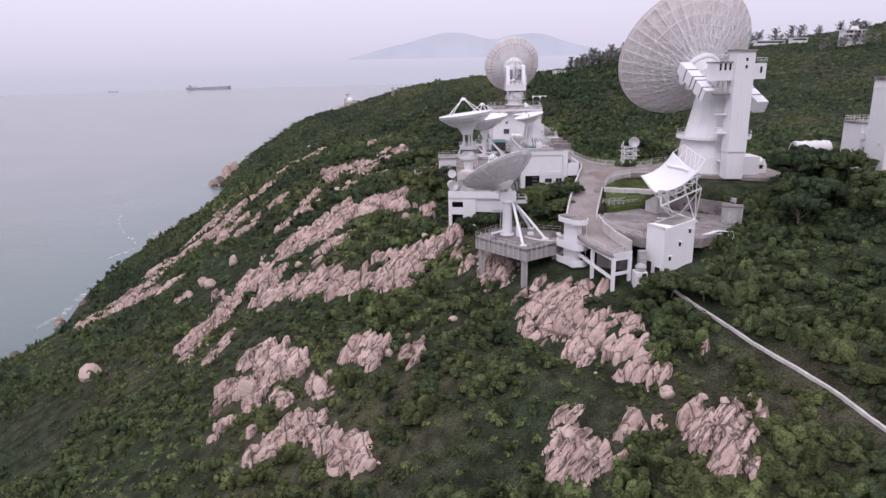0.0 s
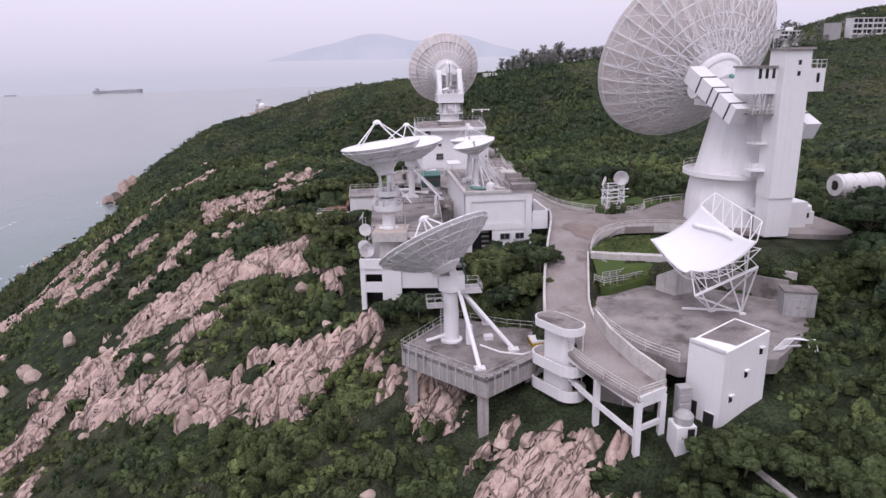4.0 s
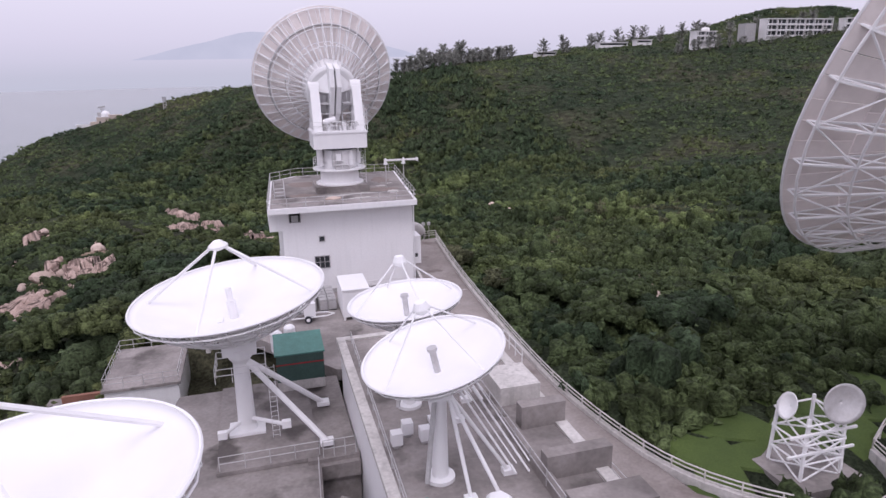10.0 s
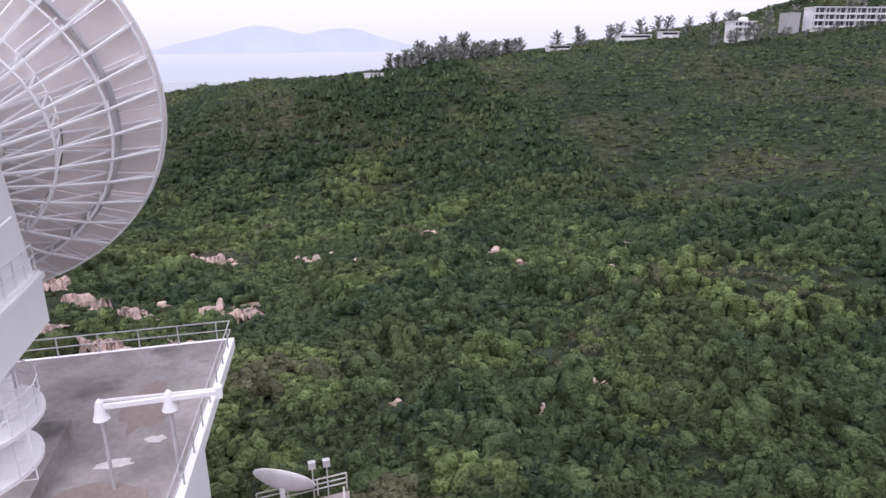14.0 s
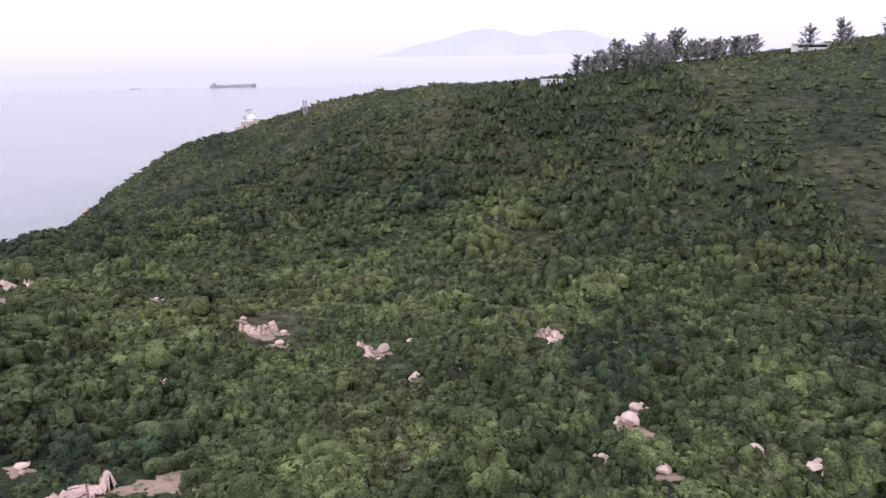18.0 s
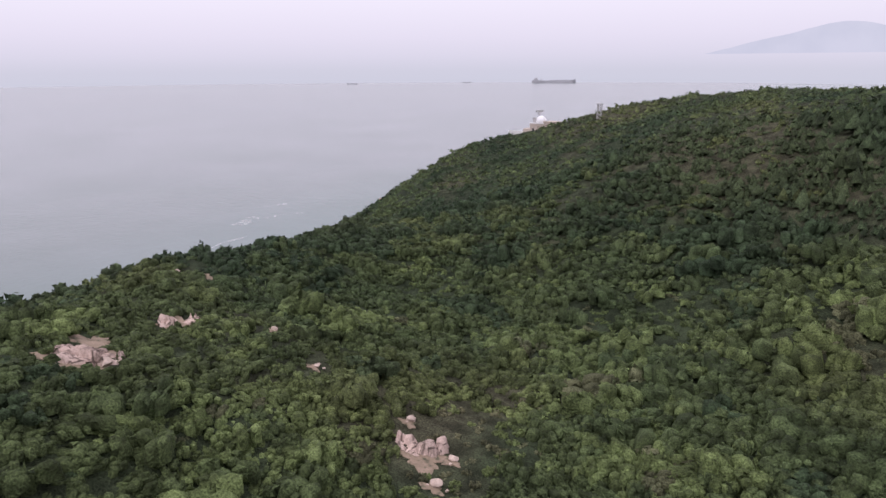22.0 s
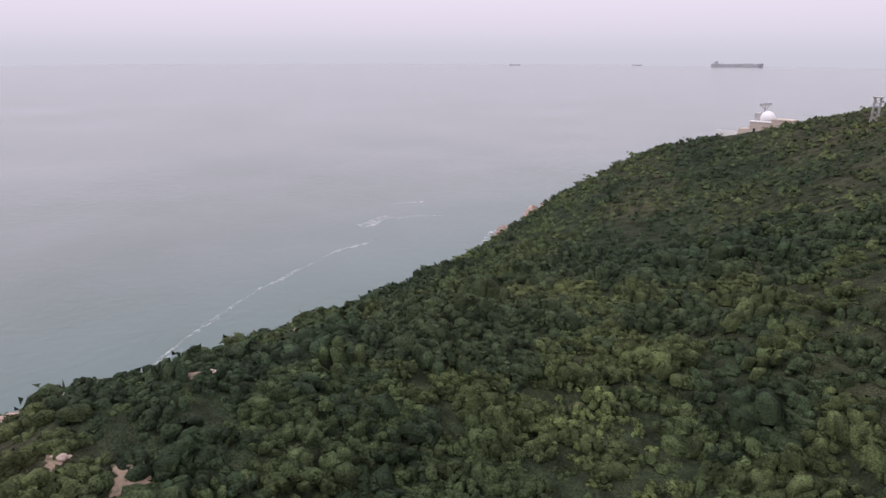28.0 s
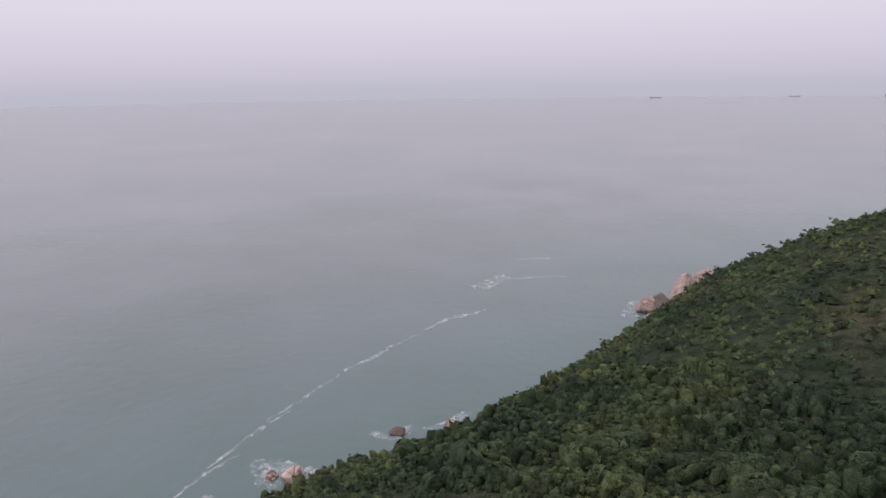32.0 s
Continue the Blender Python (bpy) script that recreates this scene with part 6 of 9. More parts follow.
# the front antenna on its concrete platform
root = thing("satellite_dish", (12.0, 123.3, 87.1), "tilted white dish with an open lattice back on a braced column", "satellite dish", "dish antennas of the station")
part("column", Shape().turned([(1.35, 0), (1.35, 0.25), (0.95, 0.3), (0.9, 6.3), (1.3, 6.6), (1.3, 7.0)], 26), M_CLEAN, root)
part("stub_column", Shape().tube((2.0, -1.4, 0), (2.0, -1.4, 2.4), 0.42, n=16), M_CLEAN, root)
for q in ((2.1, -8.5, 0.1), (6.9, -4.1, 0.1), (5.2, 4.4, 0.1)):
    part("leg", Shape().tube((0.9, -0.3, 7.0), q, 0.26, n=12), M_CLEAN, root)
    part("foot", Shape().box(q[0] - 0.6, q[0] + 0.6, q[1] - 0.5, q[1] + 0.5, -0.05, 0.22), M_CLEAN, root)
part("jack", Shape().tube((0.6, -0.2, 1.2), (-3.2, -0.6, 0.35), 0.22, n=10), M_CLEAN, root)
part("junction_box", Shape().box(4.0, 5.1, -0.9, 0.1, 0, 0.5), M_CLEAN, root)
part("head", Shape().box(-1.5, 1.6, -1.0, 1.0, 6.8, 8.6).beam((-1.6, 0, 8.2), (-2.4, 0.3, 10.4), 0.9, 1.4, (0, 1, 0)).beam((0.6, 0, 8.2), (-0.4, 0.3, 10.6), 0.9, 1.4, (0, 1, 0)), M_CLEAN, root)
part("screw_actuator", Shape().tube((1.9, -0.5, 7.4), (1.3, 0.3, 10.9), 0.14, n=8), M_GREEN, root, "dark green screw actuator")
for x0, x1, y0, y1, z in ((-3.0, -1.0, -1.4, 0.4, 4.9), (1.0, 3.6, -1.6, 1.6, 6.6)):
    part("gallery", Shape().box(x0, x1, y0, y1, z - 0.1, z), M_GALV, root)
    box_rail(root, x0, x1, y0, y1, z, 1.1)
ladder(root, (-1.2, -1.2, 0), (-1.2, -1.2, 4.9))
m = faces_along((-0.368, 0.41, 0.833), (-1.1, -0.9, 11.1), 12)
dish = reflector(root, m, 7.0, 2.3, 24, (1.15, 0.3), 5, 0.06, 0.26, cross=True, rim=0.09)
part("hub", Shape().turned([(0.9, -1.9), (1.75, -1.3), (1.8, -0.05), (1.0, 0.0)], 28), M_CLEAN, dish)
feed_legs(dish, 7.0, 2.3, 5.0, 4, 0.62, 0.1, 0.7, 45, 0.4)

# its platform on posts
plat = [(5.7, 122.0), (14.4, 112.1), (20.4, 116.4), (24.2, 121.5), (22.8, 125.0), (19.5, 126.4), (13.4, 130.6), (11.0, 128.6)]
root = thing("platform", (14.4, 112.2, 87.1), "streaked grey concrete platform on square posts above the rocks", "platform")
off = lambda pts: [(x - 14.4, y - 112.2) for x, y in pts]
part("deck", Shape().slab(off(plat), -0.45, 0.0), M_CONC, root)
for (ax, ay), (bx, by) in zip(plat[:3] + [plat[-1]], plat[1:4] + [plat[0]]):
    d = Vector((bx - ax, by - ay)).normalized()
    q = [(ax, ay), (bx, by), (bx - d.y * 0.35, by + d.x * 0.35), (ax - d.y * 0.35, ay + d.x * 0.35)]
    part("edge_beam", Shape().slab(off(q), -2.3, 0.12), M_FASCIA, root)
    L = math.hypot(bx - ax, by - ay)
    fin = Shape().box(-0.12, 0.12, -0.07, 0.02, -2.2, 0.5).mesh("fin", M_GALV)
    for k in range(1, int(L / 1.25)):
        part("fin", fin, M_GALV, root, m=Matrix.Translation((ax + d.x * 1.25 * k - 14.4, ay + d.y * 1.25 * k - 112.2, 0)) @ Matrix.Rotation(math.atan2(d.y, d.x), 4, "Z"))
for x, y in ((14.2, 113.4), (6.9, 121.8), (20.6, 118.2), (11.4, 127.6)):
    part("post", Shape().box(x - 14.4 - 0.55, x - 14.4 + 0.55, y - 112.2 - 0.55, y - 112.2 + 0.55, height(x, y) - 87.1 - 1.5, -2.0), M_FASCIA, root)
railing([(x, y, 87.1) for x, y in plat[:3]] , 1.0, (1.0, 0.5), 1.25, 0.03, M_GALV, "rusty grey railing round the antenna platform")
railing([(x, y, 87.1) for x, y in (plat[0], plat[7], plat[6], plat[5], plat[4])], 1.0, (1.0, 0.5), 1.8, 0.03, M_GALV, "rusty grey railing round the antenna platform")
solo("hose", Shape().pipe([(15.2, 121.0, 87.2), (17.2, 118.6, 87.2), (19.6, 117.6, 87.2), (21.5, 118.4, 87.2)], 0.12, 8), M_CLEAN, "white cable duct lying on the platform", "pipe")
root = thing("barrier", (22.2, 120.6, 87.15), "small white hatch with yellow and black striped edges", "hatch")
part("lid", Shape().box(-0.9, 0.9, -1.1, 1.1, 0.45, 0.6), M_CLEAN, root)
part("frame", Shape().box(-1.0, 1.0, -1.2, 1.2, 0, 0.45), M_YELLOW, root, "yellow striped frame")
for k in range(6):
    part("stripe", Shape().box(-1.02, -0.99, -1.1 + k * 0.4, -0.9 + k * 0.4, 0.02, 0.43), M_BLACK, root)

# the tower's antenna
root = thing("satellite_dish", (22.0, 203.2, 106.65), "large dish seen from behind, ribbed white lattice on a round turret", "satellite dish", "dish antennas of the station")
part("plinth", Shape().box(-3.0, 3.0, -2.8, 2.8, 0, 0.75), M_CONC, root)
part("turret", Shape().turned([(2.45, 0.7), (2.25, 0.9), (2.2, 2.5), (2.05, 2.6), (2.05, 4.9)], 36), M_WHITE, root, "stained white steel turret")
part("base_flange", Shape().turned([(2.3, 0.72), (2.75, 0.74), (2.75, 0.92), (2.25, 0.95)], 36), M_WHITE, root)
# solid black ring drawn for the shaded gap between turret and turntable
part("bearing_gap", Shape().turned([(2.0, 4.72), (2.32, 4.78), (2.32, 5.02), (2.0, 5.02)], 36), M_BLACK, root, "black ring standing for the dark gap under the turntable")
part("gallery", Shape().turned([(2.2, 2.35), (3.05, 2.45), (3.05, 2.6), (2.2, 2.6)], 36, closed=True), M_CLEAN, root)
round_rail(root, 2.95, 2.6, 1.1)
for a in (0, 1, 2, 4, 5, 6):
    t = math.radians(a * 52 - 10)
    part("motor", Shape().tube((2.25 * math.cos(t), 2.25 * math.sin(t), 3.0), (2.25 * math.cos(t), 2.25 * math.sin(t), 4.3), 0.3, n=10).tube((2.25 * math.cos(t), 2.25 * math.sin(t), 4.3), (2.25 * math.cos(t), 2.25 * math.sin(t), 4.75), 0.17, n=8), M_GALV if a % 2 else M_CLEAN, root)
part("hatch", Shape().box(-0.75, 0.15, -2.22, -1.9, 3.4, 4.5), M_GALV, root)
part("hatch_cover", Shape().box(-0.6, 0.0, -2.32, -2.2, 3.6, 4.4), M_CLEAN, root)
part("winch", Shape().box(-0.7, 0.9, -2.5, -2.0, 2.6, 2.95).tube((-0.6, -2.35, 3.1), (0.7, -2.35, 3.1), 0.12, n=8), M_GALV, root)
part("fixture", Shape().tube((-2.3, -1.2, 3.0), (-2.3, -1.2, 4.9), 0.34, n=12).box(-2.6, -2.0, -1.5, -0.9, 3.5, 3.8), M_WHITE, root)
ladder(root, (2.7, -1.2, 0.2), (2.7, -1.2, 5.0), 0.5)
part("turntable", Shape().box(-3.0, 3.0, -2.6, 2.6, 5.0, 7.0).box(-3.1, 3.1, -2.7, 2.7, 6.7, 6.9), M_CLEAN, root)
for sx in (-1, 1):
    x = sx * 2.35
    part("yoke_arm", Shape().add([(x - 0.5, -2.4, 6.9), (x + 0.5, -2.4, 6.9), (x + 0.5, 2.4, 6.9), (x - 0.5, 2.4, 6.9), (x - 0.5, -0.6, 11.8), (x + 0.5, -0.6, 11.8), (x + 0.5, 1.2, 11.8), (x - 0.5, 1.2, 11.8)],
                                 [(3, 2, 1, 0), (4, 5, 6, 7), (0, 1, 5, 4), (1, 2, 6, 5), (2, 3, 7, 6), (3, 0, 4, 7)]), M_CLEAN, root)
rn = random.Random(12)
for k in range(9):
    x = -1.7 + k * 0.42
    part("drive_unit", Shape().box(x, x + rn.uniform(0.2, 0.4), -2.3 + rn.uniform(0, 0.4), -1.5, 6.9, 7.2 + rn.uniform(0.1, 0.7)), M_GALV if k % 3 == 0 else M_CLEAN, root)
for k in range(5):
    x = rn.uniform(-1.6, 1.6)
    part("cable_loop", Shape().pipe([(x, -2.1, 6.95), (x - 0.1, -2.3, 7.7), (x + 0.3, -2.35, 8.0), (x + 0.6, -2.2, 7.6), (x + 0.55, -2.0, 6.95)], 0.045, 6), M_GALV if k % 2 else M_CLEAN, root)
for k in range(2):
    part("coiled_hose", ring_bar(0.55, 0, 0.06, 16), M_GALV, root, m=pose(-1.6 + 3.0 * k, -2.0, 7.4, 80, 0, 0))
part("feed_drum", Shape().tube((-1.7, -1.7, 7.9), (-0.3, -1.9, 8.15), 0.3, 0.42, 14), M_CLEAN, root)
for x0, x1 in ((-1.85, -0.75), (0.75, 1.85)):
    part("service_frame", Shape().pipe([(x0, 0.2, 7.0), (x0, 0.2, 11.2), (x1, 0.2, 11.2), (x1, 0.2, 7.0)], 0.07, 6).tube((x0, 0.2, 9.9), (x1, 0.2, 9.9), 0.07, n=6).tube((x0, 0.2, 8.7), (x1, 0.2, 8.7), 0.1, n=6).tube(((x0 + x1) / 2, 0.2, 9.9), ((x0 + x1) / 2, 0.2, 11.2), 0.05, n=6), M_CLEAN, root)
    part("side_platform", Shape().box(x0, x1, -0.5, 0.9, 9.75, 9.85), M_GALV, root)
part("side_ladder", Shape().pipe([(2.95, -2.2, 7.0), (2.95, -1.6, 9.6), (2.95, -0.4, 9.6)], 0.05, 6).pipe([(3.1, -2.6, 7.0), (3.1, -2.6, 9.2), (3.1, 0.6, 9.4)], 0.05, 6), M_CLEAN, root)
box_rail(root, -2.9, 2.9, -2.6, 2.5, 7.0, 1.0)
for sx in (-1, 1):
    part("bearing_cap", Shape().tube((sx * 1.75, 0.4, 11.7), (sx * 2.95, 0.4, 11.7), 0.75, n=20), M_CLEAN, root)
aim = Vector((-0.09, 0.94, 0.33)).normalized()
m = faces_along(aim, (-0.45, 2.5, 11.9))
dish = reflector(root, m, 8.3, 2.5, 40, (1.9, 0.25), 3, 0.06, 0.36, panels=(24, 32, 48), cross=False, rim=0.07, rib_mat=M_CLEAN)
part("ring_girder", ring_bar(6.6, 1.25, 0.13, 48), M_GALV, dish, "grey ring girder")
part("hub", Shape().turned([(2.6, -2.15), (2.95, -1.9), (3.05, -0.1), (2.0, 0.0)], 40), M_CLEAN, dish)
part("hub_plate", Shape().turned([(0.3, -1.75), (2.5, -1.85), (2.6, -2.15), (2.75, -2.1)], 40), M_WHITE, dish)
for sx in (-1, 1):
    part("gusset", Shape().add([(sx * 0.5, 2.6, -2.0), (sx * 0.5, 0.2, -3.4), (sx * 0.5, -0.6, -2.0), (sx * 2.7, 0.3, -2.1), (sx * 2.2, 0.9, -2.1)], [(0, 1, 4), (1, 3, 4), (1, 2, 3), (0, 4, 3, 2), (0, 2, 1)]), M_CLEAN, dish)
    part("sector_gear", Shape().add([(sx * x, y, z) for x in (0.10, 0.62) for y, z in ((-4.8, -1.2), (-4.4, -2.6), (-2.0, -3.9), (1.2, -4.1), (3.0, -3.2), (3.1, -1.5))], [(0, 1, 2, 3, 4, 5), (11, 10, 9, 8, 7, 6)] + [(i, 6 + i, 6 + (i + 1) % 6, (i + 1) % 6) for i in range(6)]), M_CLEAN, dish)
# black box between the gear halves stands for shade in the slot
part("gear_slot", Shape().box(-0.10, 0.10, -4.4, 2.6, -2.9, -1.6), M_BLACK, dish, "black filler standing for shade in the sector gear slot")

# the great antenna
TX0, TY0 = 59.0, 143.5
root = thing("great_dish_antenna", (TX0, TY0, 95.7), "giant dish with grey panel back on a white conical concrete tower", "satellite dish", "dish antennas of the station")
part("tower_base", Shape().turned([(7.1, 0), (7.0, 3.6), (6.5, 7.2), (6.4, 7.3)], 20), M_WHITE, root)
part("gallery", Shape().turned([(6.2, 7.2), (7.7, 7.3), (7.7, 7.95), (7.5, 7.95), (7.5, 7.5), (6.2, 7.5)], 40, closed=True), M_WHITE, root)
round_rail(root, 7.6, 7.9, 1.0)
part("tower_cone", Shape().turned([(6.15, 7.3), (3.35, 20.2), (3.2, 21.4)], 20), M_WHITE, root)
part("entrance_canopy", Shape().box(-1.6, 2.2, -8.4, -6.4, 3.0, 3.35), M_WHITE, root)
part("side_room", Shape().box(2.0, 7.0, -8.0, -3.0, 0, 4.0), M_WHITE, root)
part("stair_tower", Shape().box(-1.5, 2.2, -11.6, -8.2, 5.5, 25.2).box(-1.4, 2.1, -11.4, -8.4, 0, 5.6), M_WHITE, root)
part("stair_roof", Shape().box(-1.8, 2.5, -11.9, -7.9, 25.2, 25.5), M_CONC, root)
for k, z in enumerate((21.9, 23.3)):
    part("window", Shape().box(0.4, 0.8, -11.66, -11.58, z, z + 0.6), M_GLASS, root)
part("machine_house", Shape().box(-4.5, -1.5, -10.2, -5.0, 19.6, 23.0), M_WHITE, root)
part("machine_roof", Shape().box(-4.7, -1.55, -10.4, -4.8, 23.0, 23.25), M_CONC, root)
for k in range(3):
    part("window", Shape().box(-4.1 + k * 0.95, -3.7 + k * 0.95, -10.26, -10.18, 21.6, 22.9), M_GLASS, root)
part("east_house", Shape().box(2.2, 4.8, -11.0, -7.0, 19.8, 22.8), M_WHITE, root)
part("window", Shape().box(3.6, 4.0, -11.06, -10.98, 21.0, 22.2), M_GLASS, root)
part("floor_deck", Shape().box(-4.4, 2.3, -10.4, -4.6, 16.8, 17.0), M_CONC, root)
box_rail(root, -4.4, -1.6, -10.4, -4.6, 17.0, 1.1)
s = Shape()
for k in range(6):
    s.tube((-4.1 + k * 0.5, -9.6, 17.0), (-3.6 + k * 0.5 - 1.0 * (k % 2), -9.6, 19.6), 0.12, n=5)
part("bracing", s, M_GALV, root)
box_rail(root, 2.3, 4.8, -11.0, -7.0, 22.8, 1.1)
for z in (13.0, 9.2):
    part("balcony", Shape().box(-3.4, -1.3, -9.8, -7.8, z - 0.2, z), M_WHITE, root)
    box_rail(root, -3.4, -1.3, -9.8, -7.8, z, 1.0)
part("stair_landing", Shape().box(-2.5, -0.5, -8.2, -6.0, 8.0, 10.0), M_WHITE, root)
aim = Vector((-0.15, 0.873, 0.462)).normalized()
vertex = Vector((56.5, 150.9, 118.5)) - Vector((TX0, TY0, 95.7))
dish = reflector(root, faces_along(aim, vertex), 15.5, 5.6, 36, (3.2, 0.5), 6, 0.085, 0.2, panels=(24, 36, 48, 60, 72), cross=True, rim=0.09, rib_mat=M_CLEAN)
part("hub", Shape().turned([(2.0, -5.5), (3.4, -4.2), (3.6, -0.6), (2.4, 0.0)], 36), M_STEEL, dish)
part("collar", Shape().turned([(3.9, -4.0), (4.2, -3.7), (4.2, -3.0), (3.9, -2.8)], 36), M_STEEL, dish)
axis_c = vertex - aim * 6.2
side = aim.cross(Vector((0, 0, 1))).normalized()
for sx in (-1, 1):
    a = axis_c + side * (4.8 if sx < 0 else 6.2) * sx - aim * 0.2 - Vector((0, 0, -1.4 if sx < 0 else 0.4))
    arm = part("counterweight_arm", Shape().beam(a + aim * 2.0, a - aim * (10.2 if sx < 0 else 11.6), 2.6, 2.5, aim.cross(side)), M_CLEAN, root)
    for k in (1.2, 4.2, 5.7, 8.6):
        part("band", Shape().beam(a - aim * k, a - aim * (k + 0.3), 2.66, 2.56, aim.cross(side)), M_BLACK, arm, "dark joint band")
    part("axle", Shape().tube(axis_c + side * 3.0 * sx, axis_c + side * 6.0 * sx, 1.3, n=20), M_STEEL, root)
part("axle_housing", Shape().box(axis_c.x - 4.0, axis_c.x + 4.0, axis_c.y - 2.6, axis_c.y + 2.0, axis_c.z - 2.4, axis_c.z + 0.9), M_WHITE, root)
for k in range(2):
    part("waveguide", Shape().tube(axis_c + Vector((0.6 + k, -2.4, 1.0)), vertex - aim * 1.5 + Vector((0.8 + k, 0, 1.4)), 0.3, n=10), M_TEAL, root, "teal waveguide pipe")
root = thing("plant_pod", (66.6, 139.2, 95.9), "low rounded white plant housing beside the tower", "plant housing")
part("body", Shape().box(-1.8, 1.8, -2.0, 2.0, 0, 1.9), M_WHITE, root)
part("roof", Shape().turned([(2.3, 1.9), (2.2, 2.6), (1.2, 3.2), (0.3, 3.3)], 24), M_FARWALL, root)
part("opening", Shape().box(-1.0, 1.0, -2.04, -1.96, 1.0, 1.7), M_DARK, root)
root = thing("storage_drum", (82.6, 148.0, 99.4), "long white drum lying on the grass with an end flange", "drum")
height_drum = height(82.6, 148.0)
part("shell", Shape().tube((-3.2, 0, 0), (5.0, 0.8, 0), 1.75, n=28), M_FARWALL, root)
for k in range(4):
    part("band", Shape().tube((-2.6 + k * 2.2, 0.06 + k * 0.2, 0), (-2.4 + k * 2.2, 0.08 + k * 0.2, 0), 1.9, n=28), M_CLEAN, root)
part("hatch", Shape().tube((-3.26, 0, 0), (-3.16, 0, 0), 0.8, n=20), M_DARK, root)
part("cradle", Shape().box(-2.6, -1.8, -1.4, 1.4, height_drum - 100.0, -0.9).box(3.0, 3.8, -0.8, 2.0, height_drum - 100.0, -0.9), M_CONC, root)
root = thing("second_tower", (78.3, 130.0, 95.6), "white block and tall shaft of a second antenna tower", "tower")
part("block", Shape().box(4.5, 15, 0.0, 6.0, -3.5, 10.9), M_WHITE, root)
# flat dark shape painted for the shade inside the arch
part("arched_opening", Shape().add([(5.2 + 4.2 * a, -0.05, -0.6 + (2.6 * math.sin(math.pi * min(1, a * 1.25 + 0.02)) ** 0.5 if 0 < a < 0.8 else 0)) for a in [k / 12 for k in range(13)]] + [(9.4, -0.05, -1.2), (5.2, -0.05, -1.2)], [tuple(range(15))]), M_DARK, root)
part("shaft", Shape().slab([(4.4, -8), (12, -8), (12, -2), (4.4, -2)], -5, 19.4), M_WHITE, root)
part("shaft_cap", Shape().box(4.2, 12.2, -8.2, -1.8, 19.4, 20.0), M_CONC, root)
part("ledge", Shape().box(4.32, 12.1, -8.08, -1.9, 17.9, 18.2), M_WHITE, root)
for k in range(3):
    part("window", Shape().box(5.2 + k * 2.2, 6.7 + k * 2.2, -8.05, -7.9, 15.6, 17.2), M_GLASS, root)
    part("bracket", Shape().box(4.15, 4.41, -6.4, -5.9, 1.5 + k * 3, 1.9 + k * 3), M_STEEL, root)
part("link", Shape().box(5.0, 11.0, -2.0, 0.0, 6.5, 10.4), M_WHITE, root)
part("roof_ledge", Shape().box(4.3, 15.2, -0.2, 6.2, 10.9, 11.2), M_CONC, root)
part("wall_box", Shape().box(4.6, 5.6, -0.8, 0.0, 8.0, 9.2), M_WHITE, root)
box_rail(root, 4.6, 14.9, 0.1, 5.9, 11.2, 1.0)

# the toroidal antenna on the terrace
root = thing("toroidal_antenna", (43.0, 121.0, 90.25), "wide white trough-shaped reflector on a white steel frame", "satellite dish", "dish antennas of the station")
A, C, B = Vector((38.8, 127.4, 97.6)) - root.location, Vector((38.2, 115.9, 96.0)) - root.location, Vector((44.8, 114.0, 100.6)) - root.location
D = A + B - C + Vector((-1.2, 0.2, 0.2))
nrm = (C - A).cross(B - A).normalized()
v, N = [], 22
for j in range(N + 1):
    for i in range(N + 1):
        a, b = i / N, j / N
        p = A * (1 - a) * (1 - b) + C * a * (1 - b) + D * (1 - a) * b + B * a * b
        w_ = a**3 * (1 - b) ** 3
        p = p + (0.5 * (A + B) - p) * 0.22 * w_
        v.append(p - nrm * 4 * (1.55 * a * (1 - a) + 0.95 * b * (1 - b)))
v += [p - nrm * 0.12 for p in v]
K = (N + 1) ** 2
f = [(j * (N + 1) + i, j * (N + 1) + i + 1, (j + 1) * (N + 1) + i + 1, (j + 1) * (N + 1) + i) for j in range(N) for i in range(N)]
f += [tuple(K + i for i in reversed(q)) for q in f]
edge = [i for i in range(N + 1)] + [(j + 1) * (N + 1) + N for j in range(N)] + [K - 2 - i for i in range(N)] + [(N - 1 - j) * (N + 1) for j in range(N - 1)]
f += [(a, K + a, K + b, b) for a, b in zip(edge, edge[1:] + edge[:1])]
refl = part("reflector", Shape().add(v, f), M_DISH, root, smooth=True)
grid = lambda a, b, d=0.15: A * (1 - a) * (1 - b) + C * a * (1 - b) + D * (1 - a) * b + B * a * b + (0.5 * (A + B) - (A * (1 - a) * (1 - b) + C * a * (1 - b) + D * (1 - a) * b + B * a * b)) * 0.22 * a**3 * (1 - b) ** 3 - nrm * (4 * (1.55 * a * (1 - a) + 0.95 * b * (1 - b)) + d)
for k in range(6):
    a = k / 5
    s = Shape()
    for q in range(5):
        s.tube(grid(a, q / 5), grid(a, (q + 1) / 5), 0.06, n=5).tube(grid(a, q / 5, 1.2), grid(a, (q + 1) / 5, 1.2), 0.06, n=5).tube(grid(a, q / 5), grid(a, (q + 1) / 5, 1.2), 0.045, n=5).tube(grid(a, q / 5, 1.2), grid(a, q / 5), 0.045, n=5)
    part("rib", s, M_CLEAN, refl)
for b in (0.0, 0.33, 0.66, 1.0):
    part("purlin", Shape().pipe([grid(q / 10, b, 1.2) for q in range(11)], 0.06, 5), M_CLEAN, refl)
part("ledge", Shape().pipe([grid(0.1 + 0.5 * k / 8, 0.70 + 0.22 * math.sin(math.pi * k / 8 * 0.55), -0.12) for k in range(9)], 0.3, 8), M_CLEAN, refl, "curved raised ledge on the reflector", True)
s = Shape()
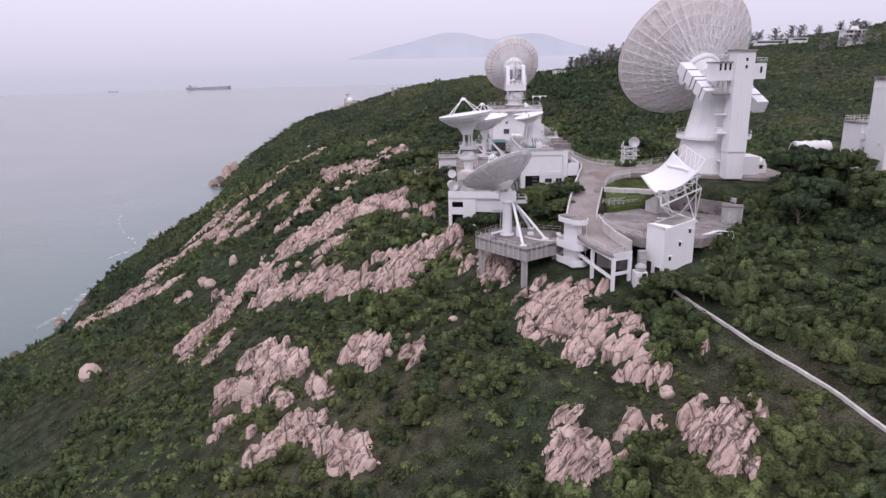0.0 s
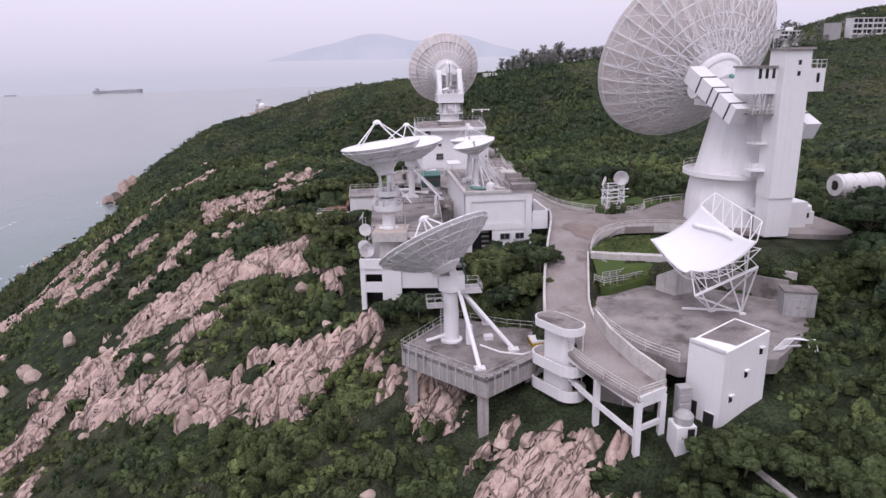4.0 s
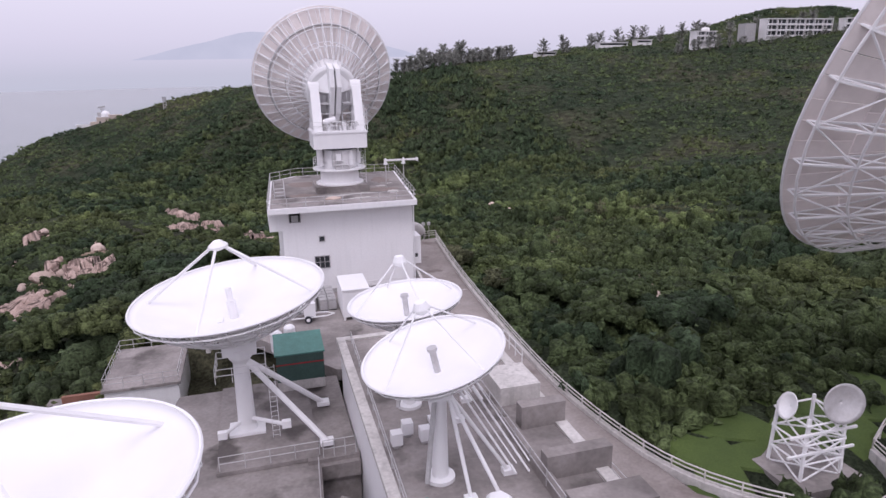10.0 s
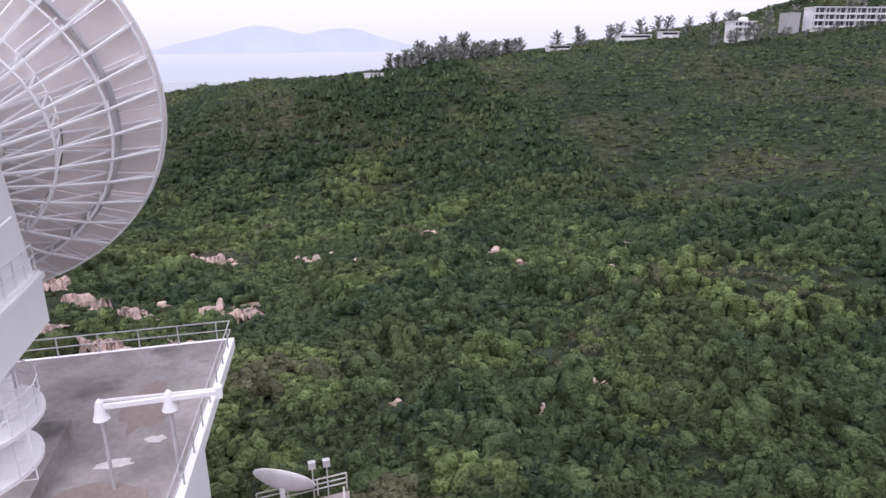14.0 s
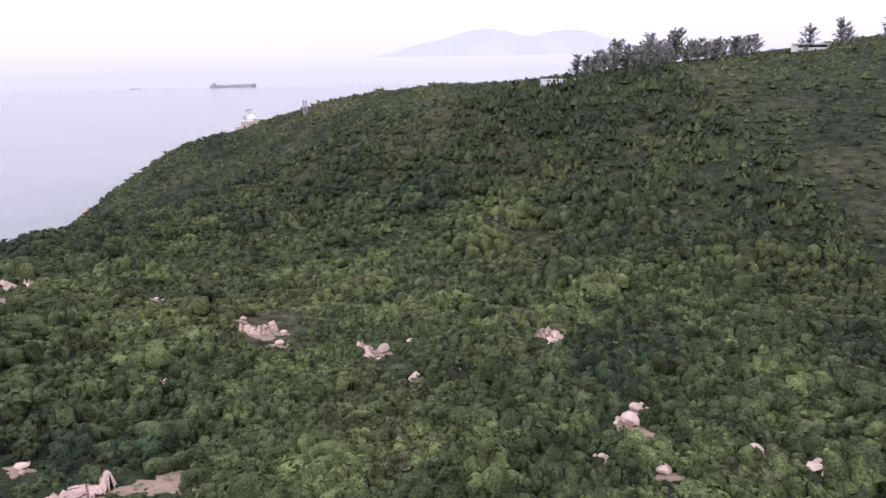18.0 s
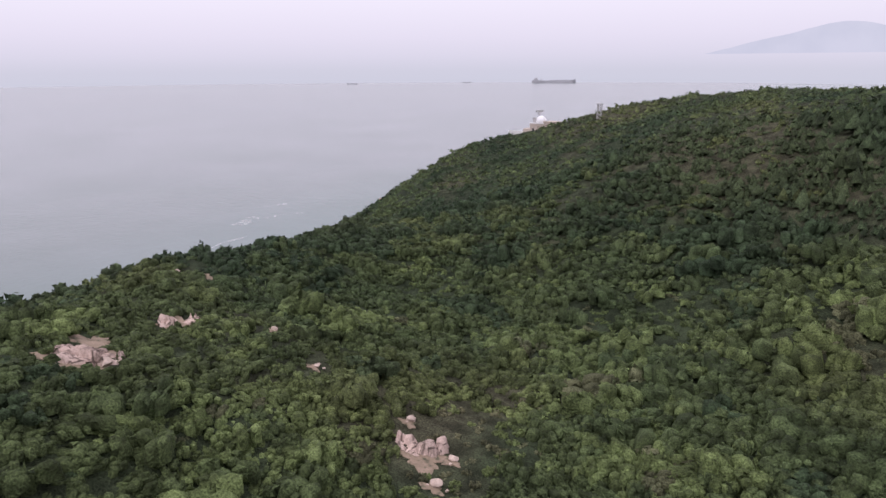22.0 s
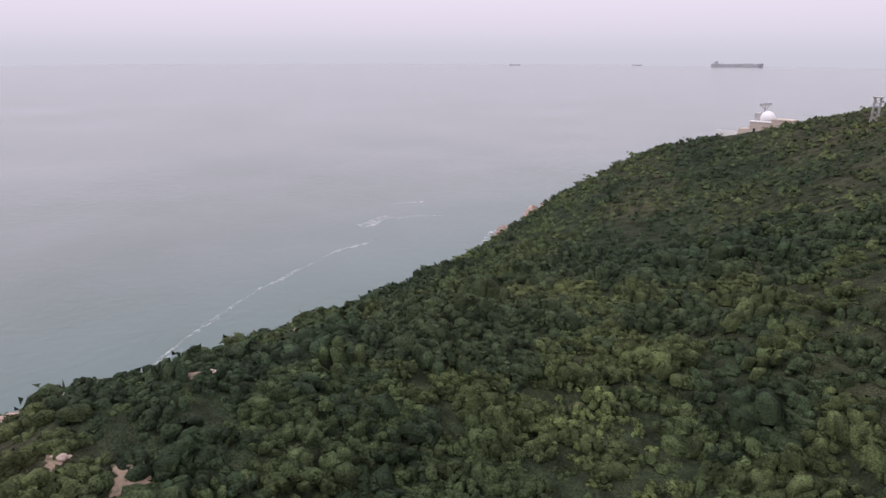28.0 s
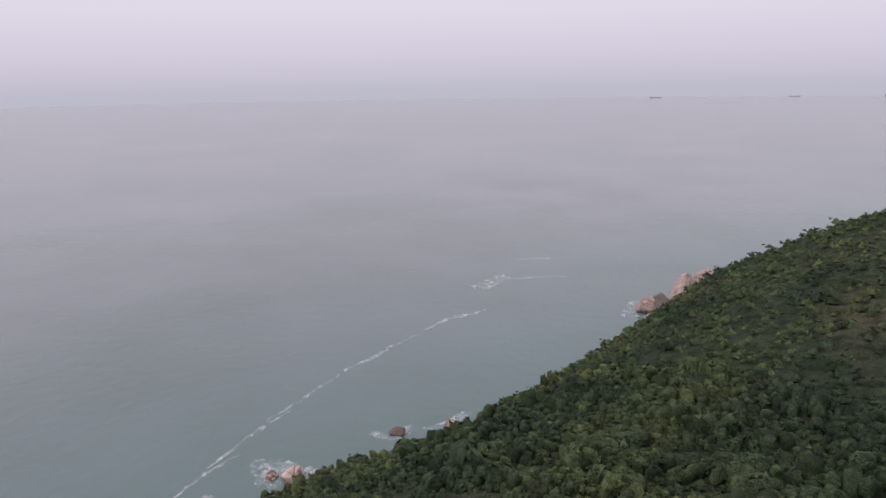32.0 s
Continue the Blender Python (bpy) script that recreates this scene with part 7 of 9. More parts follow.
for k in range(6):
    s.tube(grid(k / 6, 1.0), D + (B - D) * k / 6 + Vector((2.2, 0.6, 1.2)), 0.07, n=5).tube(D + (B - D) * k / 6 + Vector((2.2, 0.6, 1.2)), grid((k + 1) / 6, 1.0), 0.06, n=5)
s.tube(D + Vector((2.2, 0.6, 1.2)), D + (B - D) * 5 / 6 + Vector((2.2, 0.6, 1.2)), 0.08, n=6)
part("back_frame", s, M_CLEAN, root)
low, lowr, f1, f2, stand = Vector((-3.6, -4.9, 3.5)), Vector((3.2, -5.7, 6.9)), Vector((0.6, -1.2, 0.1)), Vector((3.7, -2.7, 0.1)), Vector((-0.6, 5.6, 3.6))
part("edge_beam", Shape().beam(low, lowr, 0.24, 0.24), M_CLEAN, root)
part("edge_beam", Shape().pipe([low] + [grid(0.9 - 0.15 * k, 0.0, 1.2 - 0.1 * k) for k in range(6)] + [A], 0.09, 6), M_CLEAN, root)
for q in range(5):
    e0, e1 = low + (lowr - low) * q / 5, low + (lowr - low) * (q + 1) / 5
    part("web", Shape().tube(e0, grid(1.0, q / 5), 0.06, n=5), M_CLEAN, root)
    part("web", Shape().tube(e1, grid(1.0, q / 5), 0.05, n=5), M_CLEAN, root)
for p0, p1 in ((f1, low), (f1, lowr), (f2, lowr), (f2, low), (f1, grid(0.55, 0.15, 1.2)), (f2, grid(0.5, 0.7, 1.2)), (stand, grid(0.12, 0.25, 1.2)), (stand, grid(0.1, 0.75, 1.2)), (stand, grid(0.4, 0.4, 1.2)), (f2, grid(0.8, 0.95, 1.2))):
    part("leg", Shape().tube(p0, p1, 0.11, n=7), M_CLEAN, root)
for foot in (f1, f2):
    part("foot", Shape().box(foot.x - 0.4, foot.x + 0.4, foot.y - 0.4, foot.y + 0.4, -0.03, 0.14), M_CLEAN, root)
part("sill_beam", Shape().beam((-2.6, -0.2, 0.16), (1.7, -1.5, 0.16), 0.2, 0.24), M_CLEAN, root)
part("tie_beam", Shape().beam((0.6, -1.2, 0.3), (3.7, -2.7, 0.3), 0.16, 0.2), M_CLEAN, root)
part("pier", Shape().slab([(-2.6, 7.4), (-1.2, 4.6), (1.6, 5.6), (0.4, 8.6)], -0.6, [2.0, 3.8, 3.8, 2.0]), M_KERB, root, "sloping pale concrete pier")

# the small dish on a steel frame by the road
root = thing("lattice_mount_dish", (43.9, 154.6, height(43.9, 154.6)), "small round dish on a white steel lattice frame", "satellite dish", "dish antennas of the station")
hz = 96.05 - height(43.9, 154.6)
part("pad", Shape().box(-2.6, 2.6, -2.4, 2.4, -0.6, hz + 0.1), M_CONC, root)
for x in (-1.5, 1.5):
    for y in (-1.3, 1.3):
        part("post", Shape().beam((x, y, hz), (x * 0.9, y * 0.9, hz + 4.2), 0.16, 0.16, (1, 0, 0)), M_CLEAN, root)
for z in (1.2, 2.5, 3.8):
    part("frame", Shape().pipe([(-1.5, -1.3, hz + z), (1.5, -1.3, hz + z), (1.5, 1.3, hz + z), (-1.5, 1.3, hz + z), (-1.5, -1.3, hz + z)], 0.08, 4), M_CLEAN, root)
for z in (0.0, 1.3, 2.6):
    for (ax, ay), (bx, by) in (((-1.5, -1.3), (1.5, -1.3)), ((1.5, -1.3), (1.5, 1.3)), ((-1.5, 1.3), (-1.5, -1.3))):
        part("brace", Shape().tube((ax, ay, hz + z), (bx, by, hz + z + 1.2), 0.06, n=4).tube((bx, by, hz + z), (ax, ay, hz + z + 1.2), 0.06, n=4), M_CLEAN, root)
for z in (1.9, 3.2):
    part("cross_arm", Shape().beam((-2.7, -1.3, hz + z), (2.2, -1.3, hz + z), 0.14, 0.14), M_CLEAN, root)
part("dish", bowl(1.25, 0.4, 32, 6, 0.06), M_GALV, root, "round grey dish", True, faces_along((-0.25, -0.95, 0.15), (0.75, -1.2, hz + 5.0)))
part("second_dish", bowl(0.85, 0.3, 24, 5, 0.06), M_STEEL, root, "", True, faces_along((-0.9, 0.2, 0.35), (-1.4, 0.2, hz + 4.3)))
part("dish_post", Shape().tube((0.75, -0.8, hz + 3.6), (0.75, -1.0, hz + 5.0), 0.1, n=8), M_CLEAN, root)


# ---- buildings ----
def opening(root, x0, x1, y, z0, z1, frame_mat=None, bars=(0, 0), depth=0.35, name="window", face=-1):
    """A window or doorway let into a wall that faces along y (face -1: south)."""
    w = part(name, Shape().box(x0, x1, y - 0.02, y + 0.02, z0, z1), M_GLASS if name == "window" else M_DARK, root)
    s = Shape()
    t = 0.07
    for a in ((x0 - t, x0, z0 - t, z1 + t), (x1, x1 + t, z0 - t, z1 + t), (x0, x1, z1, z1 + t), (x0, x1, z0 - t, z0)):
        s.box(a[0], a[1], y + face * 0.09 - 0.02, y + 0.02, a[2], a[3])
    for k in range(bars[0]):
        x = x0 + (x1 - x0) * (k + 1) / (bars[0] + 1)
        s.box(x - 0.03, x + 0.03, y - 0.05, y + 0.02, z0, z1)
    for k in range(bars[1]):
        z = z0 + (z1 - z0) * (k + 1) / (bars[1] + 1)
        s.box(x0, x1, y - 0.05, y + 0.02, z - 0.03, z + 0.03)
    part("frame", s, frame_mat or M_GREYBOX, w)
    return w


# the tower building under the ribbed dish
root = thing("tower_building", (13.6, 195.0, 96.5), "tall plain white concrete block with an overhanging flat roof", "building")
part("wall", Shape().box(1.1, 15.2, 0.4, 18.0, -1.5, 9.6), M_WHITE, root)
part("plinth_band", Shape().box(1.0, 15.3, 0.3, 18.1, -1.5, 0.5), M_GREYBOX, root)
part("bay", Shape().box(-0.2, 1.1, 0.4, 7.0, 7.4, 9.6), M_WHITE, root)
part("roof_slab", Shape().slab([(-0.3, -1.2), (15.4, -1.2), (17.25, 19.2), (3.9, 19.6), (0.5, 16.5)], 9.55, 10.12), M_WHITE, root)
part("roof_deck", Shape().slab([(0.0, -0.9), (15.1, -0.9), (16.95, 18.9), (4.1, 19.3), (0.8, 16.3)], 10.0, 10.15), M_CONC, root)
opening(root, 4.3, 5.8, 0.36, 3.0, 4.3, bars=(2, 1))
opening(root, 4.9, 5.4, 0.36, 6.0, 6.5)
w = opening(root, 1.9, 3.0, 0.36, 8.3, 9.4, name="vent")
part("grille", Shape().box(2.1, 2.8, 0.2, 0.36, 8.35, 9.0), M_GREYBOX, w)
part("downpipe", Shape().pipe([(15.35, 0.5, 9.4), (15.35, 0.5, 4.0), (15.35, 0.5, -0.5)], 0.09, 8), M_WHITE, root)
part("side_cabinet", Shape().box(15.2, 16.3, 1.2, 3.6, 2.2, 5.4), M_WHITE, root)
part("vent", Shape().box(15.5, 15.9, 1.12, 1.2, 3.0, 3.4), M_DARK, root)
edge = [(-0.2, -1.05), (15.3, -1.05), (17.1, 19.05), (3.9, 19.45), (0.6, 16.4)]
railing([(13.6 + x, 195.0 + y, 106.65) for x, y in edge], 1.0, (1.0, 0.5), 1.9, 0.035, M_GALV, "thin grey railing round the tower roof", closed=True)
solo("plaster_mound", boulder_mesh(77, 2), M_KERB, "low mound of white spilt plaster on the roof", "plaster", m=Matrix.Translation((20.3, 197.0, 106.7)) @ Matrix.Diagonal((1.1, 0.7, 0.22, 1)))
stain = random.Random(8)
for x, y, a, b in ((21.5, 199.0, 2.6, 0.5), (24.0, 199.4, 1.6, 0.35), (23.0, 196.8, 2.2, 0.3), (27.0, 203.4, 0.8, 0.35), (28.2, 204.8, 0.5, 0.3), (17.0, 196.5, 1.6, 0.25), (27.6, 199.4, 0.7, 1.1)):
    v = [(a * math.cos(i * 0.3927) * stain.uniform(0.55, 1.1), b * math.sin(i * 0.3927) * stain.uniform(0.55, 1.1), 0) for i in range(16)]
    solo("plaster_stain", Shape().add(v + [(0, 0, 0.012)], [(16, i, (i + 1) % 16) for i in range(16)]), M_KERB, "pale splash of spilt plaster on the roof", "stain", "structure", m=pose(x, y, 106.656, 0, 0, stain.uniform(-12, 12)))
for x, y, a, b in ((26.5, 201.0, 2.2, 1.4), (18.0, 207.5, 2.6, 1.8), (17.2, 200.2, 1.8, 1.1), (27.5, 207.5, 1.4, 2.4)):
    v = [(a * math.cos(i * 0.3927) * stain.uniform(0.6, 1.1), b * math.sin(i * 0.3927) * stain.uniform(0.6, 1.1), 0) for i in range(16)]
    solo("damp_patch", Shape().add(v + [(0, 0, 0.008)], [(16, i, (i + 1) % 16) for i in range(16)]), M_PATCH, "brown damp stain on the roof deck", "stain", "structure", m=pose(x, y, 106.652))
st = thing("roof_steps", (14.2, 199.2, 106.65), "small galvanised step frame on the roof edge", "steps")
for k in range(3):
    part("tread", Shape().box(0.1, 1.2, 0.2 + k * 0.5, 0.55 + k * 0.5, 0.25 + k * 0.3, 0.3 + k * 0.3), M_GALV, st)
for x in (0.1, 1.2):
    part("stringer", Shape().beam((x, 0, 0.05), (x, 1.9, 1.1), 0.06, 0.12), M_GALV, st)
    part("handrail", Shape().pipe([(x, 0, 0), (x, 0, 1.0), (x, 1.9, 1.9), (x, 1.9, 0)], 0.035, 6), M_GALV, st)
root = thing("davit", (29.0, 201.8, 106.65), "white steel hoist arm on posts reaching over the roof edge", "hoist")
for x in (-1.75, 0.4):
    part("mast", Shape().tube((x, 0, 0), (x, 0, 3.25), 0.06, n=8), M_GALV, root)
    part("collar", Shape().turned([(0.28, 2.75), (0.2, 3.0), (0.12, 3.4), (0.04, 3.5)], 12, (x, 0)), M_STEEL, root)
part("arm", Shape().beam((-1.9, 0, 3.2), (2.05, -0.1, 3.2), 0.14, 0.16).beam((-1.9, 0.35, 3.25), (2.05, -0.05, 3.3), 0.08, 0.08), M_STEEL, root)
part("arm_end", Shape().box(1.95, 2.15, -0.2, 0.1, 3.0, 3.4), M_STEEL, root)

# the yard behind the dishes
solo("yard_wall", Shape().slab([(28.3, 184.6), (28.55, 184.6), (29.85, 198.4), (29.6, 198.4)], 96.5, 97.7), M_KERB, "low white wall at the edge of the yard", "wall", "structure")
root = thing("equipment_shelter", (20.9, 188.6, 96.6), "plain white steel equipment shelter with a sloping top", "shelter")
part("body", Shape().add([(-1.35, -2.2, 0.35), (1.35, -2.2, 0.35), (1.35, 2.2, 0.35), (-1.35, 2.2, 0.35), (-1.35, -2.2, 3.1), (1.35, -2.2, 3.1), (1.35, 2.2, 3.3), (-1.35, 2.2, 3.3)], [(3, 2, 1, 0), (4, 5, 6, 7), (0, 1, 5, 4), (1, 2, 6, 5), (2, 3, 7, 6), (3, 0, 4, 7)]), M_CLEAN, root)
part("roof_lip", Shape().box(-1.42, 1.42, -2.3, -2.1, 3.05, 3.18), M_CLEAN, root)
part("vent", Shape().box(-0.35, -0.05, -2.24, -2.18, 1.4, 1.7), M_DARK, root)
for x in (-1.2, 1.2):
    for y in (-2.0, 2.0):
        part("leg", Shape().box(x - 0.1, x + 0.1, y - 0.1, y + 0.1, 0, 0.4), M_STEEL, root)
cab = thing("battery_cabinet", (15.95, 190.35, 96.6), "grey metal battery cabinet in a tight block in the yard", "cabinet", "grey cabinets before the tower")
part("body", Shape().box(-0.42, 0.42, -0.42, 0.42, 0.1, 1.12), M_GREYBOX, cab)
part("lid", Shape().box(-0.40, 0.40, -0.40, 0.40, 1.12, 1.2), M_GREYBOX, cab)
part("door", Shape().box(-0.34, 0.34, -0.445, -0.42, 0.2, 1.0), M_GALV, cab)
part("foot", Shape().box(-0.38, 0.38, -0.38, 0.38, 0, 0.1), M_DARK, cab)
spots = [(15.95 + 0.9 * i, 190.35 + 0.92 * j) for j in range(5) for i in (0, 1)] + [(17.98 + 0.9 * i, 190.15 + 0.92 * j) for j in range(5) for i in (0, 1)] + [(13.5 + 1.1 * i, 191.0 + 0.92 * j) for j in range(3) for i in (0, 1)]
for k, (x, y) in enumerate(spots[1:]):
    copy_thing(cab, pose(x, y, 96.6, 0, 0, 1.5 * math.sin(k * 1.7)))
root = thing("generator_trailer", (16.4, 187.6, 96.6), "small white generator on a wheeled trailer frame", "trailer")
part("engine_box", Shape().box(-0.55, 0.55, -0.5, 0.7, 0.6, 1.9), M_CLEAN, root)
part("tank", Shape().tube((-1.5, 0.2, 1.0), (-0.7, 0.4, 1.2), 0.5, n=16), M_CLEAN, root)
part("frame", Shape().pipe([(-1.8, -0.5, 0.5), (1.6, -0.5, 0.5), (2.4, 0.0, 0.5), (1.6, 0.6, 0.5), (-1.8, 0.6, 0.5), (-1.8, -0.5, 0.5)], 0.07, 6), M_CLEAN, root)
for y in (-0.7, 0.8):
    wh = part("wheel", Shape().tube((-0.2, y - 0.1, 0.35), (-0.2, y + 0.1, 0.35), 0.35, n=18), M_BLACK, root)
    part("rim", Shape().tube((-0.2, y - 0.12, 0.35), (-0.2, y + 0.12, 0.35), 0.18, n=12), M_CLEAN, wh)
bar = thing("traffic_barrier", (22.9, 190.0, 96.6), "red and white plastic traffic barrier stored upright", "barrier", "traffic barriers in the yard")
part("body", Shape().add([(-0.3, -0.5, 0), (0.3, -0.5, 0), (0.3, 0.5, 0), (-0.3, 0.5, 0), (-0.1, -0.45, 1.0), (0.1, -0.45, 1.0), (0.1, 0.45, 1.0), (-0.1, 0.45, 1.0)], [(3, 2, 1, 0), (4, 5, 6, 7), (0, 1, 5, 4), (1, 2, 6, 5), (2, 3, 7, 6), (3, 0, 4, 7)]), M_RED, bar)
part("cap", Shape().box(-0.12, 0.12, -0.47, 0.47, 1.0, 1.3), M_CLEAN, bar)
for k in range(1, 9):
    b2 = copy_thing(bar, pose(22.9 + 0.55 * (k % 5), 190.0 - 0.9 * (k // 5) + 0.2 * (k % 2), 96.6, 0, 0, 10 * (k % 3) - 8))
    if k % 3 == 1:
        for c in b2.children:
            c.data = c.data.copy()
            c.data.materials[0] = M_CLEAN
        b2["label"] = "white plastic traffic barrier stored upright"
bin_ = thing("blue_crate", (26.0, 189.8, 96.6), "blue plastic crate standing in a loose ring", "crate", "blue crates in the yard")
part("body", Shape().box(-0.3, 0.3, -0.25, 0.25, 0, 0.45).box(-0.33, 0.33, -0.28, -0.22, 0.4, 0.5).box(-0.33, 0.33, 0.22, 0.28, 0.4, 0.5), M_BLUE, bin_)
part("load", Shape().box(-0.26, 0.26, -0.21, 0.21, 0.42, 0.46), M_GREYBOX, bin_)
for k in range(1, 14):
    a = k * 0.47
    copy_thing(bin_, pose(26.0 + 1.35 * math.cos(a) * (0.6 if k > 10 else 1), 188.2 + 1.5 * math.sin(a) * (0.5 if k > 10 else 1), 96.6, 0, 0, math.degrees(a)))
dish3 = thing("ground_dish", (32.6, 212.0, 97.0), "round white dish standing low behind the road end", "satellite dish", "dish antennas of the station")
part("post", Shape().tube((0, 0, 0), (0, 0, 1.4), 0.15, n=10), M_STEEL, dish3)
part("reflector", bowl(1.75, 0.5, 32, 6, 0.07), M_FARWALL, dish3, "", True, faces_along((0.35, 0.70, 0.62), (0, 0.1, 1.3)))
lamp = thing("twin_floodlight", (34.6, 212.4, 97.0), "pair of small floodlights on thin posts", "lamp")
for x in (-0.3, 0.5):
    part("post", Shape().tube((x, 0, 0), (x, 0, 2.0), 0.04, n=6), M_GALV, lamp)
    part("lamp_head", Shape().box(x - 0.2, x + 0.2, -0.15, 0.15, 2.0, 2.4), M_GALV, lamp)
railing([(31.2, 212.3, 97.0), (36.2, 212.8, 97.0)], 1.05, (1.0, 0.7, 0.4), 1.6, 0.04, M_KERB, "pale railing across the end of the road")
solo("joint_strip", Shape().box(28.8, 33.8, 191.2, 191.35, 96.62, 96.72), M_KERB, "pale drain strip across the road", "drain", "structure")

# the hall with two dishes on its roof
root = thing("hall", (17.6, 148.7, 91.2), "white concrete hall with a blank framed front panel and flat roof", "building")
for b in ((0, 10.7, 0.35, 24.0, 3.4, 9.2), (4.3, 9.7, 0.1, 0.5, -1, 3.2), (0, 0.4, 12, 24, -1, 3.4), (10.3, 10.7, 1, 24, -1, 3.4)):
    part("wall", Shape().box(*b), M_WHITE, root)
for b in ((0, 1.0, 0, 1.0, -1, 9.2), (9.7, 10.7, 0, 1.0, -1, 9.2), (0, 0.5, 1.0, 2.2, -1, 3.4), (0.0, 0.4, 6.0, 7.0, -1, 3.4)):
    part("pillar", Shape().box(*b), M_WHITE, root)
for b in ((1.0, 9.7, 0, 0.34, 7.9, 9.2), (1.0, 9.7, 0, 0.34, 3.2, 4.1)):
    part("lintel", Shape().box(*b), M_WHITE, root)
part("panel", Shape().box(1.15, 9.55, 0.22, 0.36, 4.2, 7.8), M_CLEAN, root, "blank white recessed front panel")
part("room_floor", Shape().box(0.4, 10.4, 0.4, 23.8, -1.1, -0.9), M_CONC, root)
part("cornice", Shape().box(-0.25, 11.0, -0.25, 0.5, 9.2, 9.55).box(-0.25, 0.35, 0.5, 24.2, 9.2, 9.55).box(10.3, 11.0, 0.5, 24.2, 9.2, 9.55).box(0.35, 10.3, 23.6, 24.2, 9.2, 9.55), M_KERB, root)
part("roof_deck", Shape().box(0.3, 10.4, 0.4, 23.8, 9.2, 9.4), M_CONC, root)
part("membrane", Shape().box(7.4, 11.3, -0.45, 1.2, 9.55, 10.5).box(7.6, 11.2, 3.5, 4.3, 9.4, 10.7).box(8.2, 10.9, 8.2, 9.0, 9.4, 10.8).box(7.3, 7.8, 1.2, 9.0, 9.4, 9.9), M_CONC, root, "grey concrete upstands on the roof")
part("tank", Shape().box(8.0, 10.6, 11.0, 14.0, 9.4, 10.6), M_KERB, root)
opening(root, 5.6, 7.1, 0.07, 1.6, 2.5, bars=(1, 0))
opening(root, 8.1, 9.5, 0.07, 1.6, 2.5, bars=(1, 0))
# dark sheet added in place of the shade under the hall
part("undercroft", Shape().box(1.0, 4.3, 2.2, 2.4, -1, 3.2), M_DARK, root, "dark sheet standing for shade in the opening under the hall")
s = Shape()
for k in range(5):
    s.box(2.9, 4.1, 2.0, 2.1, -0.9 + k * 0.8, -0.55 + k * 0.8)
part("stacked_shelving", s, M_GREYBOX, root)
part("downpipe", Shape().pipe([(-0.1, 0.7, 9.0), (-0.1, 0.7, 0)], 0.08, 8), M_WHITE, root)
part("downpipe", Shape().pipe([(9.5, -0.08, 9.0), (9.5, -0.08, 0)], 0.08, 8), M_WHITE, root)
part("duct", Shape().pipe([(-0.5, 4.6, 1.0), (-0.5, 4.6, 3.4), (-0.1, 4.6, 3.8)], 0.4, 12), M_CONC, root)
part("lean_to", Shape().box(10.7, 13.4, -0.6, -0.3, 3.2, 6.1).box(13.15, 13.45, -0.6, 9.0, 3.2, 6.1).box(10.7, 13.2, -0.3, 9.0, 3.2, 3.5), M_WHITE, root)
for k in range(2):
    ac = part("air_conditioner", Shape().box(11.3, 12.6, 0.6 + k * 1.6, 1.3 + k * 1.6, 3.5, 4.9), M_GREYBOX, root)
    part("fan_grille", Shape().tube((11.95, 0.55 + k * 1.6, 4.2), (11.95, 0.6 + k * 1.6, 4.2), 0.45, n=18), M_DARK, ac)
railing([(17.9, 149.2, 100.75), (24.7, 149.2, 100.75)], 0.9, (1.0, 0.5), 1.5, 0.03, M_GALV, "thin grey railing on the hall roof")
railing([(17.9, 149.2, 100.75), (18.3, 171.5, 100.75)], 0.9, (1.0, 0.5), 2.0, 0.03, M_GALV, "thin grey railing on the hall roof")
railing([(24.9, 149.6, 100.75), (25.0, 166.0, 100.75)], 0.9, (1.0, 0.5), 2.0, 0.03, M_GALV, "thin grey railing on the hall roof")
railing([(26.0, 166.0, 101.8), (28.2, 166.0, 101.8), (28.2, 162.6, 101.8)], 1.0, (1.0, 0.5), 1.2, 0.03, M_STEEL, "white railing round the roof tank")
railing([(31.1, 148.1, 97.3), (31.1, 158.0, 97.3)], 0.8, (1.0, 0.5), 2.0, 0.03, M_GALV, "thin grey railing along the lean-to wall")
solo("teal_pipe", Shape().pipe([(18.9, 152.0, 100.85), (20.2, 150.6, 100.85), (21.2, 150.4, 100.85)], 0.28, 12), M_TEAL, "teal plastic pipe lying on the hall roof", "pipe")
box_ = thing("roof_unit", (21.9, 150.2, 100.6), "small white hexagonal unit on the hall roof", "equipment")
part("body", Shape().turned([(0.75, 0), (0.75, 0.9), (0.5, 1.2), (0.2, 1.25)], 6), M_CLEAN, box_)
part("pipe", Shape().tube((0.6, -0.2, 0.5), (2.2, -0.6, 0.4), 0.14, n=8), M_CLEAN, box_)
for k in range(3):
    b = thing("roof_unit", (18.7 + 0.8 * k, 157.4 + 0.9 * (k % 2), 100.6), "small white box on the hall roof", "equipment")
    part("body", Shape().box(-0.3, 0.3, -0.3, 0.3, 0.2, 0.9), M_CLEAN, b)
    part("stand", Shape().box(-0.2, 0.2, -0.2, 0.2, 0, 0.2), M_GALV, b)
solo("pit_wall", Shape().box(14.2, 17.5, 164.0, 164.5, 91.0, 96.3).box(14.0, 14.4, 146.5, 164.0, 90.6, 95.4), M_CONC, "dark concrete walls of the sunken yard", "wall", "structure")
solo("pit_floor", Shape().box(13.6, 17.6, 141.8, 164.2, 90.6, 91.0), M_CONC, "stained floor of the sunken yard between the buildings", "floor", "structure")
